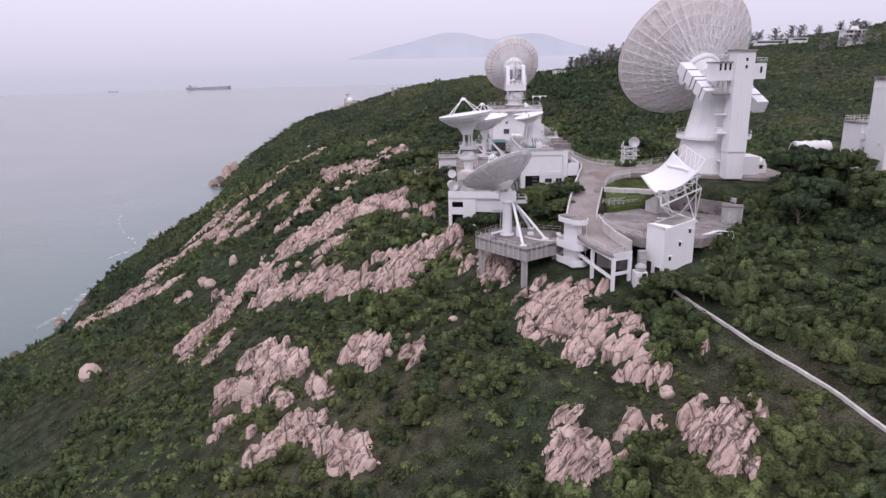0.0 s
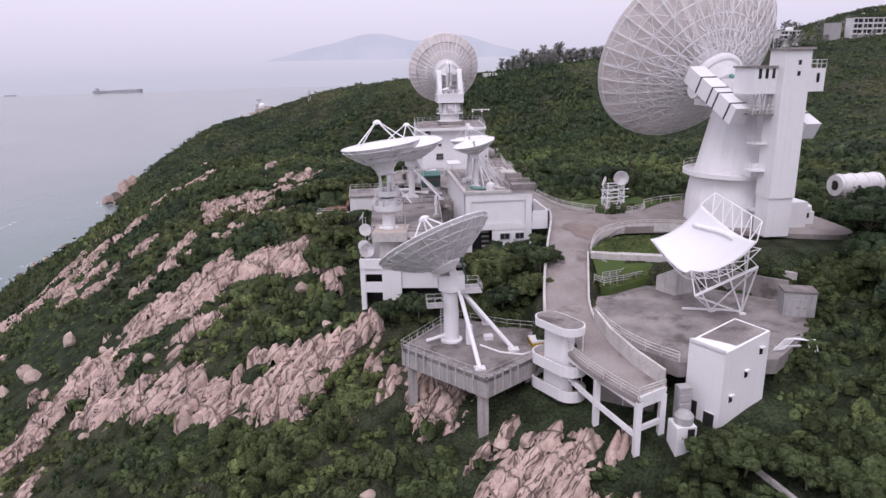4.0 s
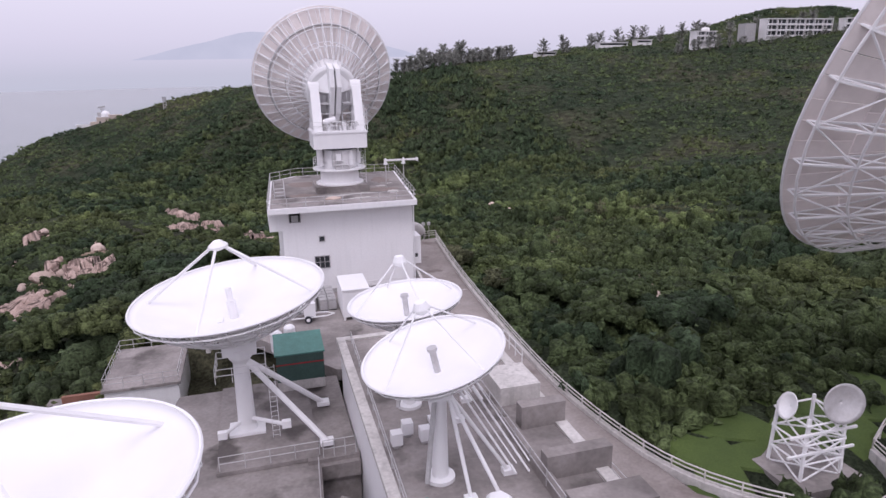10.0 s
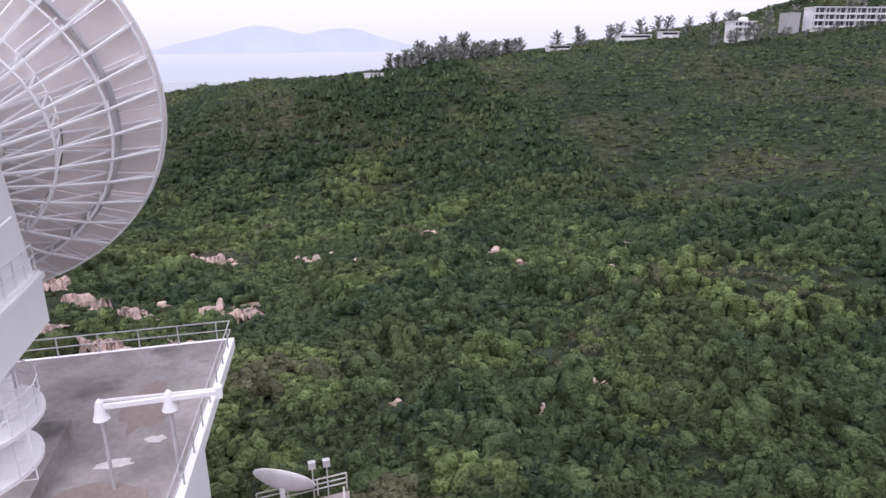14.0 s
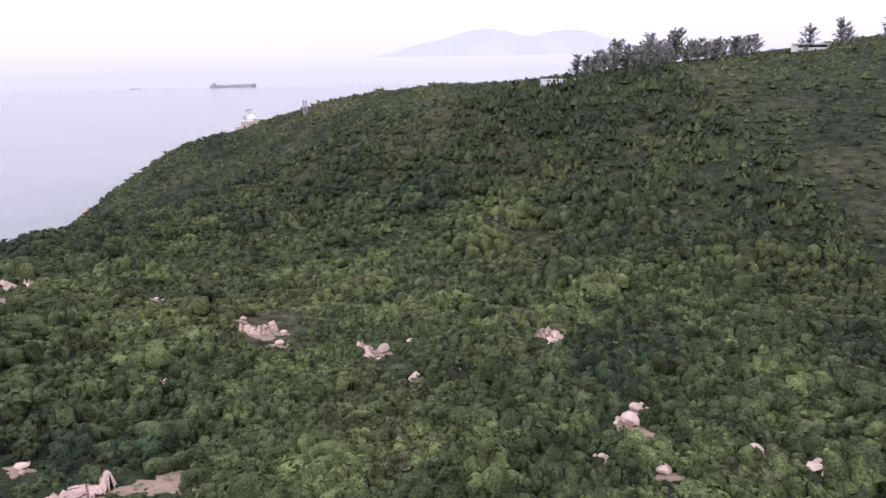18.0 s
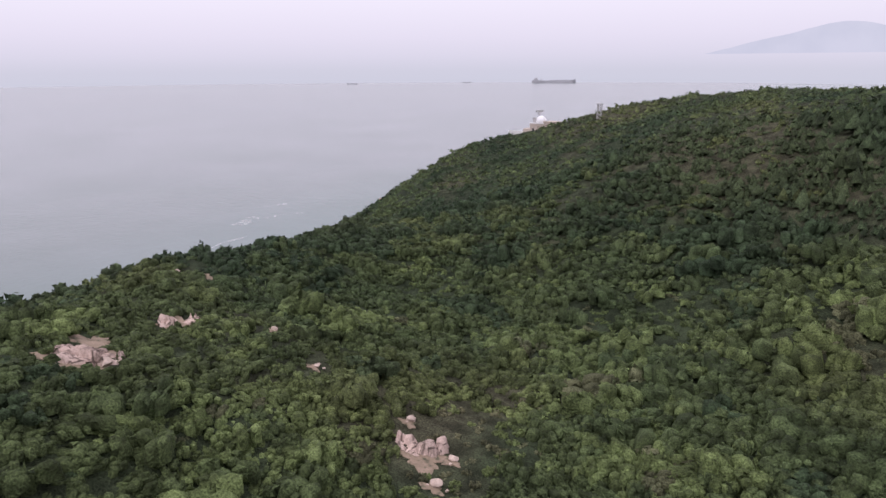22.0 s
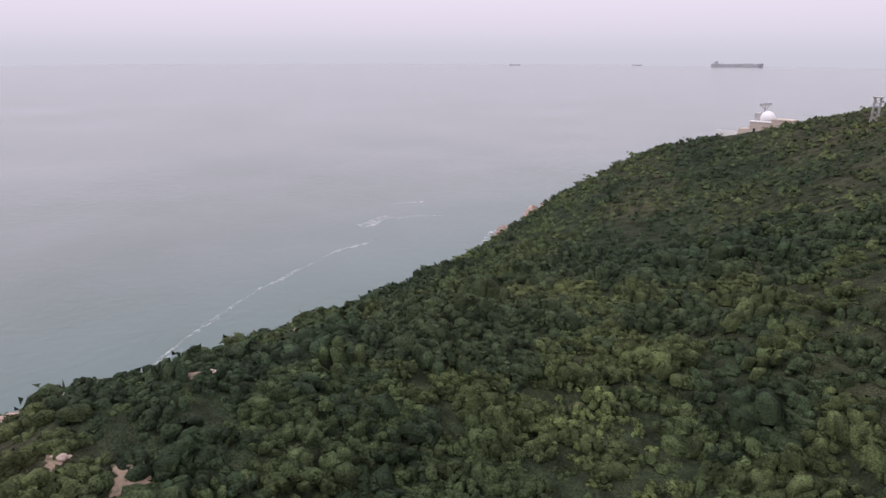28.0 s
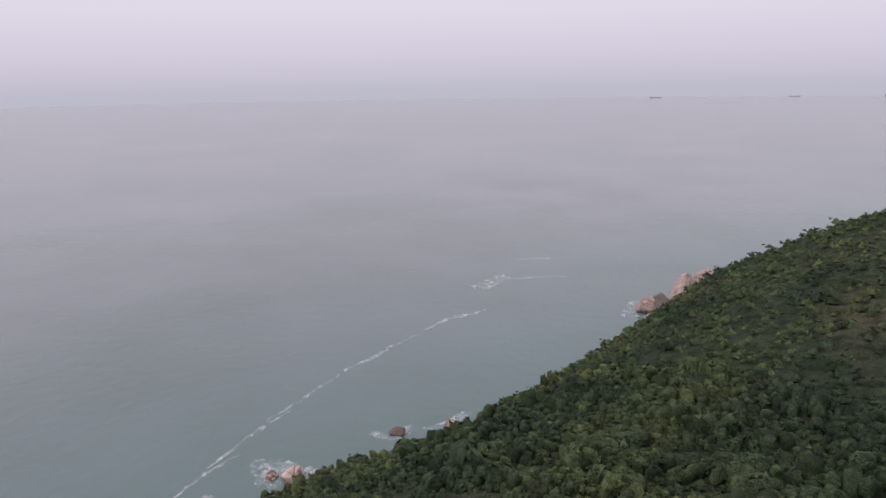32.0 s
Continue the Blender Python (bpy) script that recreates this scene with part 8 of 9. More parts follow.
for k, (y0, y1, h) in enumerate(((146.5, 148.6, 2.2), (150.5, 152.0, 3.0), (154.0, 157.5, 1.6))):
    solo("concrete_pier", Shape().box(14.8, 16.6, y0, y1, 91.0, 91.0 + h), M_CONC, "stained concrete block in the sunken yard", "concrete block")
solo("duct_bend", Shape().pipe([(16.4, 158.6, 91.0), (16.4, 158.6, 95.6), (16.2, 158.9, 96.2), (15.6, 159.2, 96.3)], 0.5, 12), M_CONC, "grey bent ventilation duct in the sunken yard", "duct")

# the lower building with the deck
front = [(0.7, 143.8), (13.2, 141.7), (14.3, 152.0), (14.4, 164.0), (2.6, 164.0)]
deckline = [(2.6, 144.4), (13.2, 141.9), (14.2, 152.0), (15.0, 163.6), (17.5, 163.6), (17.5, 176.2), (5.4, 176.2), (3.0, 165.0)]
root = thing("lower_building", (0.7, 143.8, 84.4), "two-storey white concrete building with a stained roof deck", "building")
oo = lambda pts: [(x - 0.7, y - 143.8) for x, y in pts]
e = Vector((12.5, -2.1, 0)).normalized()
n_ = Vector((e.y, -e.x, 0))


def along(a0, a1, d0, d1):
    """A plan outline beside the front line: metres along it and into the building."""
    return [tuple((e * a - n_ * d).to_2d()) for a, d in ((a0, d0), (a1, d0), (a1, d1), (a0, d1))]


part("pillar", Shape().slab(along(0, 0.75, 0, 0.8), -2.5, 6.6), M_WHITE, root)
part("wall", Shape().slab(along(3.3, 6.2, 0, 0.5), -2.5, 6.6).slab(along(6.0, 12.6, 0.4, 0.9), 3.0, 6.6).slab(along(0, 0.4, 0.8, 18), -2.5, 6.6).slab(along(12.2, 12.6, 0.9, 16), -2.5, 6.6), M_WHITE, root)
part("spandrel", Shape().slab(along(0.75, 3.3, 0.1, 0.5), 2.4, 4.0).slab(along(0.75, 3.3, 0.1, 0.5), 5.3, 6.6).slab(along(0, 12.7, -0.15, 0.35), 6.2, 7.7), M_WHITE, root)
# near-black sheet set back to stand for the shade of the open storey
part("dark_room", Shape().slab(along(0.4, 12.2, 2.6, 2.8), -2.5, 6.4), M_DARK, root, "dark sheet standing for shade in the open lower storey")
part("terrace_floor", Shape().slab(along(0, 12.6, 0.3, 4.5), 6.2, 6.8), M_CONC, root)
part("back_wall", Shape().slab(along(2.0, 12.2, 3.0, 3.4), 6.8, 11.0), M_WHITE, root)
part("pier", Shape().slab(along(3.0, 6.0, 1.0, 3.0), 6.8, 11.0), M_KERB, root)
for a in (8.0, 9.4, 10.8):
    part("hatch_box", Shape().slab(along(a, a + 0.9, 1.8, 2.6), 6.8, 8.2), M_CLEAN if a != 9.4 else M_GREYBOX, root)
part("deck", Shape().slab(oo(deckline), 10.6, 11.62), M_CONC, root)
part("deck_edge", Shape().slab(along(2.1, 7.3, -0.1, 0.3), 10.4, 11.75).slab(along(7.3, 12.7, 0.3, 0.6), 10.9, 11.75), M_KERB, root)
for a in (7.8, 9.6, 11.4):
    part("drip_block", Shape().slab(along(a, a + 1.1, 0.0, 0.5), 10.3, 11.0), M_KERB, root)
part("pad", Shape().slab(along(2.2, 7.2, 0.2, 5.2), 11.6, 11.85), M_TAN, root)
part("side_wall", Shape().slab(along(1.6, 2.0, 3.0, 30.0), -2.5, 11.0), M_WHITE, root)
dl = [(x, y, 96.05) for x, y in deckline]
railing([(2.8, 144.5, 96.05), (7.6, 143.6, 96.05), (8.1, 148.8, 96.05)], 1.0, (1.0, 0.5), 1.8, 0.03, M_GALV, "thin grey railing on the roof deck")
railing([(7.8, 143.3, 96.05), (13.1, 142.2, 96.05), (14.1, 152.0, 96.05), (14.8, 163.2, 96.05)], 1.0, (1.0, 0.5), 1.8, 0.03, M_GALV, "thin grey railing along the sunken yard")
railing([(8.8, 164.6, 96.3), (15.0, 164.6, 96.3)], 1.0, (1.0, 0.5), 1.5, 0.03, M_GALV, "thin grey railing at the deck step")
railing([(15.2, 164.2, 96.3), (17.3, 164.2, 96.3)], 1.2, (1.0, 0.5), 0.8, 0.03, M_GALV, "grey guard rail above the sunken yard")
solo("deck_step", Shape().box(8.6, 15.0, 164.4, 176.0, 96.05, 96.32), M_CONC, "raised concrete deck under the tripod dish", "deck", "structure")
railing([(0.9, 144.2, 91.3), (2.6, 160.0, 91.3)], 1.0, (1.0, 0.5), 1.8, 0.03, M_GALV, "thin grey railing of the lower terrace")
for k, (x, y, z, r) in enumerate(((1.9, 145.6, 91.3, 1.2), (1.7, 151.0, 93.2, 1.0), (1.4, 148.4, 91.3, 0.9), (1.3, 154.6, 94.6, 0.8))):
    d = thing("small_dish", (x, y, z), "small weathered round dish on a bracket by the terrace", "satellite dish", "small dishes on the terrace")
    part("post", Shape().tube((0, 0.3, -0.6 if k in (1, 3) else 0), (0, 0.1, 1.5), 0.08, n=8), M_STEEL, d)
    part("reflector", bowl(r, r * 0.3, 28, 5, 0.05), M_GALV if k == 0 else M_STEEL, d, "", True, faces_along((0.1, -0.9, 0.4) if k != 3 else (-0.85, 0.1, 0.5), (0, 0, 1.6)))
    part("feed_arm", Shape().tube((0, -0.1, 1.0), (0.1, -1.0, 2.0), 0.03, n=5), M_STEEL, d)
    part("bracket", Shape().pipe([(0.5, 0.2, 0), (0.5, 0.2, 1.4), (-0.5, 0.2, 1.4)], 0.04, 5), M_CLEAN, d)
post = thing("vent_pipe", (13.4, 153.4, 96.05), "white ribbed vent pipe on a concrete foot", "pipe")
part("pipe", Shape().tube((0, 0, 0.3), (0, 0, 3.4), 0.2, n=12), M_CLEAN, post)
part("collar", Shape().tube((0, 0, 1.9), (0, 0, 2.4), 0.3, n=12), M_CLEAN, post)
part("foot", Shape().box(-0.5, 0.5, -0.4, 0.4, 0, 0.3), M_KERB, post)
cabin = thing("green_cabin", (14.6, 175.6, 96.32), "dark green cabin with a pale base and sloping top", "cabin")
part("body", Shape().box(-1.8, 1.8, -1.6, 1.6, 0.8, 3.0), M_GREEN, cabin)
part("roof", Shape().slab([(-1.9, -1.7), (1.9, -1.7), (1.9, 1.7), (-1.9, 1.7)], 3.0, [3.1, 3.1, 3.5, 3.5]), M_TEAL, cabin)
part("base", Shape().box(-1.8, 1.8, -1.62, 1.6, 0, 0.8), M_KERB, cabin)
part("red_trim", Shape().box(-1.82, 1.82, -1.66, -1.6, 2.2, 2.28), M_RED, cabin)
for k in range(2):
    u = thing("standing_tank", (13.0 + k * 1.2, 181.0 + k, 96.6), "white cylindrical tank on the deck", "tank")
    part("shell", Shape().turned([(0.45, 0.1), (0.5, 0.2), (0.5, 1.8), (0.3, 2.0)], 18), M_CLEAN, u)
    part("stand", Shape().box(-0.35, 0.35, -0.35, 0.35, 0, 0.15), M_GALV, u)

# the small white building and old terrace on the west edge
root = thing("store_building", (-1.6, 183.0, 90.0), "small white flat-roofed store with a dark base", "building")
part("wall", Shape().box(0, 6.0, 0, 8.5, 0.6, 4.0), M_WHITE, root)
part("plinth", Shape().box(0.1, 5.9, 0.1, 8.4, -2.0, 0.6), M_CONC, root)
part("roof", Shape().box(-0.2, 6.2, -0.2, 8.7, 4.0, 4.25), M_CONC, root)
# thin dark panel in place of the shaded opening
part("opening", Shape().box(3.4, 5.2, 0.04, 0.08, -0.9, 0.5), M_DARK, root)
railing([(-1.6, 183.0, 94.25), (4.4, 183.0, 94.25), (4.4, 191.5, 94.25), (-1.6, 191.5, 94.25)], 1.0, (1.0, 0.5), 1.6, 0.03, M_GALV, "thin grey railing on the store roof", closed=True)
root = thing("old_terrace", (-8.5, 184.6, 90.0), "derelict brick-edged terrace with broken red walls", "terrace")
part("slab", Shape().box(0, 6.6, 0, 7.0, -3.0, 0.0), M_CONC, root)
part("edge", Shape().box(-0.15, 6.7, -0.15, 0.2, -0.2, 0.75), M_KERB, root)
part("brick_wall", Shape().box(4.2, 6.4, 1.4, 1.8, 0, 1.5).box(6.0, 6.4, 1.4, 6.0, 0, 1.9).box(1.4, 6.2, 5.6, 6.0, 0, 0.7), M_BRICK, root)
railing([(-8.4, 184.8, 90.7), (-2.2, 184.8, 90.7)], 0.9, (1.0, 0.5), 1.5, 0.03, M_GALV, "thin grey railing on the old terrace")
ramp_out = smooth_line([(6.9, 186.5), (7.1, 190.0), (7.5, 195.0), (8.0, 201.0), (8.7, 206.5), (10.6, 208.6), (12.9, 208.7), (15.2, 208.6)], 30)
ramp_in = smooth_line([(10.2, 186.5), (10.2, 190.0), (10.0, 195.0), (10.1, 200.0), (10.5, 203.6), (11.4, 205.4), (13.0, 205.9), (15.2, 205.9)], 30)
rise = lambda y: 95.0 + 0.08 * max(0.0, 198.0 - y)
v = [(x, y, rise(y)) for x, y in ramp_out] + [(x, y, rise(y)) for x, y in ramp_in]
v += [(x, y, z - 0.9) for x, y, z in v]
solo("road", Shape().add(v, [(i, 30 + i, 31 + i, i + 1) for i in range(29)] + [(30 + i, 90 + i, 91 + i, 31 + i) for i in range(29)] + [(i + 1, 61 + i, 60 + i, i) for i in range(29)]), M_ROAD, "narrow curved concrete ramp round the tower building", "road", "structure")
wall_along("kerb_wall", [(x - 0.1, y + 0.1, rise(y)) for x, y in ramp_out], 0.35, 0.4, M_KERB, "pale concrete kerb along the curved ramp", "kerb")
wall_along("kerb_wall", [(x, y, rise(y)) for x, y in ramp_in], 0.3, 0.25, M_CONC, "dark concrete kerb on the inside of the ramp", "kerb")
railing([(x - 0.3, y, rise(y) + 0.1) for x, y in ramp_out[:12]], 1.1, (1.0, 0.6), 1.6, 0.04, M_STEEL, "white steel railing at the start of the ramp")
railing([(11.2, 195.3, 96.6), (15.2, 194.9, 96.6)], 1.05, (1.0, 0.5), 2.0, 0.04, M_STEEL, "white tube railing at the back of the yard")
railing([(22.9, 194.8, 96.6), (28.2, 194.6, 96.6)], 1.05, (1.0, 0.5), 1.8, 0.04, M_STEEL, "white tube railing before the tower wall")

# the white hut, the ramp and the stair turret at the near end
root = thing("hut", (36.0, 103.1, 83.6), "white three-storey hut with small windows and a stained flat roof", "building")
hut = [(0, 0), (5.6, 1.9), (4.0, 5.6), (-1.9, 3.5)]
part("wall", Shape().slab(hut, -2.0, [9.1, 10.3, 10.3, 9.1]), M_WHITE, root)
ins = [(0.25, 0.35), (5.2, 2.05), (3.8, 5.2), (-1.5, 3.4)]
part("roof", Shape().slab(ins, 8.0, [9.14, 10.34, 10.34, 9.14]), M_CONC, root)
d1 = Vector((5.6, 1.9, 0)).normalized()
for a, z in ((1.3, 3.6), (3.1, 5.9), (4.9, 8.0)):
    c = d1 * a
    q = Matrix.Translation((c.x, c.y, z)) @ Matrix.Rotation(math.atan2(d1.y, d1.x), 4, "Z")
    w = part("window", Shape().box(-0.22, 0.22, -0.03, 0.05, 0, 0.75), M_GLASS, root, m=q)
    part("hood", Shape().box(-0.3, 0.35, -0.28, 0.02, 0.75, 0.85), M_CLEAN, w)
d2 = Vector((-1.9, 3.5, 0)).normalized()
q = Matrix.Translation((d2 * 0.5)[:]) @ Matrix.Rotation(math.atan2(-d2.y, -d2.x), 4, "Z")
# both doorways are dark panels that stand for the shade within
dr = part("door", Shape().box(-1.2, 0.0, -0.04, 0.06, 0.1, 2.3), M_DARK, root, "dark panel standing for shade in the open doorway", m=q)
part("door_frame", Shape().box(-1.3, -1.2, -0.1, 0.06, 0.1, 2.4).box(0.0, 0.1, -0.1, 0.06, 0.1, 2.4).box(-1.3, 0.1, -0.1, 0.06, 2.3, 2.4), M_WHITE, dr)
part("second_door", Shape().box(-3.4, -2.0, -0.04, 0.06, 0.4, 2.9), M_DARK, root, "dark panel standing for the shaded recess behind the plant", m=q)
part("parapet", Shape().slab([(-1.9, 3.5), (-1.5, 3.4), (0.25, 0.35), (0, 0)], 8.9, 9.4), M_WHITE, root)
part("plinth", Shape().slab([(-0.3, -0.7), (6.2, 1.5), (5.9, 2.0), (0, 0.1)], -2.0, 0.3), M_CONC, root)
plant = thing("air_handler", (32.6, 104.6, 83.6), "grey louvred air unit on a small white plinth room", "air conditioner")
part("base", Shape().box(-1.3, 0.7, -2.4, -0.4, -2.0, 2.0), M_WHITE, plant)
part("door", Shape().box(-0.2, 0.5, -2.46, -2.38, -0.2, 1.8), M_DARK, plant)
part("cowl", Shape().turned([(0.9, 2.0), (0.95, 2.8), (0.6, 3.2), (0.2, 3.3)], 14, (-0.2, -1.4)), M_GREYBOX, plant)
part("tower_unit", Shape().box(-0.2, 1.1, -0.2, 0.9, -1.0, 5.0), M_GREYBOX, plant)
for k in range(4):
    part("louvre", Shape().box(-0.1, 1.0, -0.27, -0.2, 0.6 + k * 1.0, 1.3 + k * 1.0), M_GALV, plant)
ramp = thing("ramp_structure", (29.6, 104.6, 83.4), "white concrete frame carrying the end of the ramp", "ramp")
for x, y in ((-1.6, -0.7), (1.5, 0.7), (-4.0, 4.4), (-5.6, 9.0), (-0.4, 5.6)):
    part("column", Shape().box(x - 0.3, x + 0.3, y - 0.3, y + 0.3, -2.5, 4.4), M_WHITE, ramp)
part("beam", Shape().beam((-1.6, -0.7, 4.2), (1.5, 0.7, 4.2), 0.4, 0.9).beam((-1.6, -0.7, 4.2), (-4.0, 4.4, 4.8), 0.4, 0.9).beam((-4.0, 4.4, 4.8), (-5.8, 9.0, 5.2), 0.4, 0.9), M_WHITE, ramp)
part("tie_beam", Shape().beam((-1.6, -0.7, 0.6), (-4.2, 4.6, 1.8), 0.35, 0.5).beam((-4.2, 4.6, 1.8), (-5.8, 9.0, 2.6), 0.35, 0.5).beam((-1.6, -0.7, 1.4), (1.5, 0.7, 1.4), 0.35, 0.5), M_WHITE, ramp)
part("ramp_end", Shape().beam((-1.7, -0.9, 4.8), (1.8, 0.8, 4.8), 0.3, 0.5), M_WHITE, ramp)
part("shadow_wall", Shape().slab([(-2.6, 7.0), (1.8, 3.2), (2.1, 3.6), (-2.4, 7.4)], -2.5, 4.2), M_CONC, ramp)
railing([(28.0, 103.9, 88.2), (31.3, 105.3, 88.2)], 1.1, (1.0, 0.7, 0.4), 1.6, 0.06, M_KERB, "pale concrete railing across the end of the ramp")
tur = thing("stair_turret", (23.2, 115.0, 83.4), "white rounded stair turret with curved balconies and a flat cap", "stair tower")
pill = lambda w, l: [(w * math.cos(a), (l if math.sin(a) > 0 else -l) + w * math.sin(a)) for a in [i * math.pi / 10 + 0.01 for i in range(20)]]
rot = lambda pts: [(-0.87 * x + 0.5 * y, -0.5 * x - 0.87 * y) for x, y in pts]
part("core", Shape().slab(rot(pill(0.95, 1.0)), -3.0, 8.0), M_WHITE, tur)
part("cap", Shape().slab(rot(pill(1.68, 1.5)), 8.0, 8.9), M_WHITE, tur)
part("cap_deck", Shape().slab(rot(pill(1.53, 1.5)), 8.9, 8.94), M_CONC, tur, "grey stained flat cap")
for z in (0.6, 3.6):
    outerp, innerp = rot(pill(1.78, 1.75)), rot(pill(1.63, 1.75))
    n = len(outerp)
    s = Shape().slab(rot(pill(1.73, 1.75)), z - 0.3, z)
    v = [(x, y, h) for h in (z - 0.3, z + 1.0) for x, y in outerp] + [(x, y, h) for h in (z - 0.3, z + 1.0) for x, y in innerp]
    s.add(v, [(i, (i + 1) % n, n + (i + 1) % n, n + i) for i in range(n)] + [(2 * n + (i + 1) % n, 2 * n + i, 3 * n + i, 3 * n + (i + 1) % n) for i in range(n)] + [(n + i, n + (i + 1) % n, 3 * n + (i + 1) % n, 3 * n + i) for i in range(n)])
    b = part("balcony", s, M_WHITE, tur)
    part("brick_floor", Shape().slab(rot(pill(1.61, 1.7)), z, z + 0.04), M_TAN, b, "tan tiled stair floor")
# dark blocks stand for the shade inside the stair doorways
for z in (1.2, 4.2):
    part("recess", Shape().box(0.5, 1.6, -1.4, -0.2, z, z + 2.2), M_DARK, tur, "dark block standing for shade in the stair doorway")
part("pole", Shape().tube((2.1, -1.9, -3.0), (2.1, -1.9, 8.2), 0.06, n=6), M_CLEAN, tur)
out = thing("outhouse", (53.0, 117.6, 90.2), "small weathered grey block with double doors", "outhouse")
ob_ = [(-1.9, -0.6), (1.4, -1.8), (2.2, 0.5), (-1.1, 1.7)]
part("wall", Shape().slab(ob_, -0.5, 2.9), M_GREYBOX, out)
part("roof", Shape().slab([(x * 1.06, y * 1.06) for x, y in ob_], 2.9, 3.15), M_CONC, out)
dm = Matrix.Translation((-0.25, -1.2, 0)) @ Matrix.Rotation(math.atan2(-1.2, 3.3), 4, "Z")
for x in (-0.75, 0.05):
    dd = part("door", Shape().box(x, x + 0.7, -0.06, 0.0, 0, 2.2), M_GALV, out, "grey steel door", m=dm)
    part("handle", Shape().box(x + 0.55, x + 0.6, -0.12, -0.06, 1.0, 1.2), M_DARK, dd)
railing([(31.7, 128.2, 91.9), (32.9, 127.6, 91.5), (36.6, 129.6, 91.1), (39.6, 131.2, 91.0)], 1.05, (1.0, 0.7, 0.4), 1.3, 0.045, M_GALV, "grey three-bar steel railing along the sunken lawn")
railing([(33.4, 129.8, 91.7), (36.0, 131.0, 91.5), (38.0, 132.4, 91.4)], 0.9, (1.0, 0.66, 0.33), 1.3, 0.045, M_GALV, "green-grey steel rack beside the sunken lawn")
solo("tarpaulin", boulder_mesh(83, 2), M_TEAL, "crumpled teal tarpaulin against the ramp railing", "tarpaulin", m=Matrix.Translation((25.1, 116.6, 90.2)) @ pose(0, 0, 0, 0, 0, 70) @ Matrix.Diagonal((1.0, 0.5, 0.8, 1)))
pipes = thing("pipe_rack", (44.5, 108.2, 90.25), "white pipes and handrails on the hut terrace edge", "pipes")
for k in range(4):
    part("pipe", Shape().pipe([(-0.5 + k * 0.35, -0.6, 0.2), (2.6 + k * 0.35, 2.0, 0.2), (4.6 + k * 0.3, 1.2, 0.2), (4.8 + k * 0.3, 0.8, -1.2)], 0.07, 6), M_CLEAN, pipes)
part("support", Shape().box(0.2, 3.2, 0.2, 0.5, 0, 0.12), M_GALV, pipes)


# ---- far things ----
def block_building(at, turn, w, d, storeys, label, bays=8, storey=3.2, roof=None, group="buildings on the skyline"):
    """A white building in rows of bays with galleries."""
    root = thing("block_building", at, label, "building", group, turn=turn)
    H = storeys * storey
    part("wall", Shape().box(-w / 2, w / 2, 0.9, d, -6, H), M_FARWALL, root)
    part("roof", Shape().box(-w / 2 - 0.4, w / 2 + 0.4, -0.6, d + 0.3, H, H + 0.5), roof or M_FARWALL, root)
    me = Shape().box(-w / bays / 2 + 0.35, w / bays / 2 - 0.35, 0.84, 0.92, 0, storey - 1.3).mesh("window", M_GLASS)
    for k in range(storeys):
        part("gallery", Shape().box(-w / 2, w / 2, -0.5, 0.9, k * storey - 0.2, k * storey + 0.9), M_FARWALL, root)
        for i in range(bays):
            part("window", me, M_GLASS, root, m=Matrix.Translation((-w / 2 + w * (i + 0.5) / bays, 0, k * storey + 1.0)))
    pm = Shape().box(-0.2, 0.2, -0.5, -0.1, 0, H).mesh("pier", M_FARWALL)
    for i in range(0, bays + 1, 2):
        part("pier", pm, M_FARWALL, root, m=Matrix.Translation((-w / 2 + w * i / bays, 0, 0)))
    return root


def by_sight(dx, dy, dist, cx=36.5, cy=187.4):
    return cx + dx * dist, cy + dy * dist


block_building((408, 541, 136.8), 0, 58, 9, 3, "long white three-storey school block on the hilltop", 14, 4.0)
block_building((474, 538, 137.5), -10, 46, 9, 3, "long white block behind trees on the hilltop", 10, 4.0)
block_building((328, 541, 133.8), 6, 17, 8, 2, "white house on the hilltop", 5)
solo("grey_block", Shape().box(364, 373, 546, 554, 128, 146), M_GREYBOX, "plain grey gable wall beside the hilltop school", "building")
solo("roof_house", Shape().turned([(2.9, 140.7), (2.9, 142.2), (2.2, 143.0), (0.3, 143.3)], 16, (329, 545)), M_FARWALL, "round white water tank on a hilltop house", "water tank")
for k, (dx, dy, dist, w, h) in enumerate(((0.426, 0.9045, 500, 18, 3), (0.52, 0.855, 505, 26, 3.2), (0.56, 0.83, 500, 14, 3))):
    x, y = by_sight(dx, dy, dist)
    z = height(x, y)
    h_ = thing("low_house", (x, y, z), "low white flat-roofed house among trees on the ridge", "house", "buildings on the skyline")
    part("wall", Shape().box(-w / 2, w / 2, 0, 6, -2, h + 1.2), M_FARWALL, h_)
    part("roof", Shape().box(-w / 2 - 0.5, w / 2 + 0.5, -0.6, 6.5, h + 1.2, h + 1.6), M_FARWALL, h_)
    part("window_band", Shape().box(-w / 2 + 1, w / 2 - 1, -0.04, 0.04, h - 0.6, h + 0.6), M_GLASS, h_)
wv = thing("white_wall", (98.6, 549.0, height(98.6, 549.0)), "low white walled building in a gap of the far trees", "building", "buildings on the skyline")
part("wall", Shape().box(-8, 8, 0, 5, -1, 3.6), M_FARWALL, wv)
part("roof", Shape().box(-8.3, 8.3, -0.3, 5.3, 3.6, 3.9), M_FARWALL, wv)
part("pier", Shape().box(-8.1, -7.3, -0.2, 0.1, -1, 3.7).box(7.3, 8.1, -0.2, 0.1, -1, 3.7), M_FARWALL, wv)
rx_, ry_ = -97.5, 696.5
hz = max(height(rx_, ry_), 78.0) - 1.2
rd = thing("radome_station", (rx_, ry_, hz), "pale square building with a white radome on its roof", "radar station")
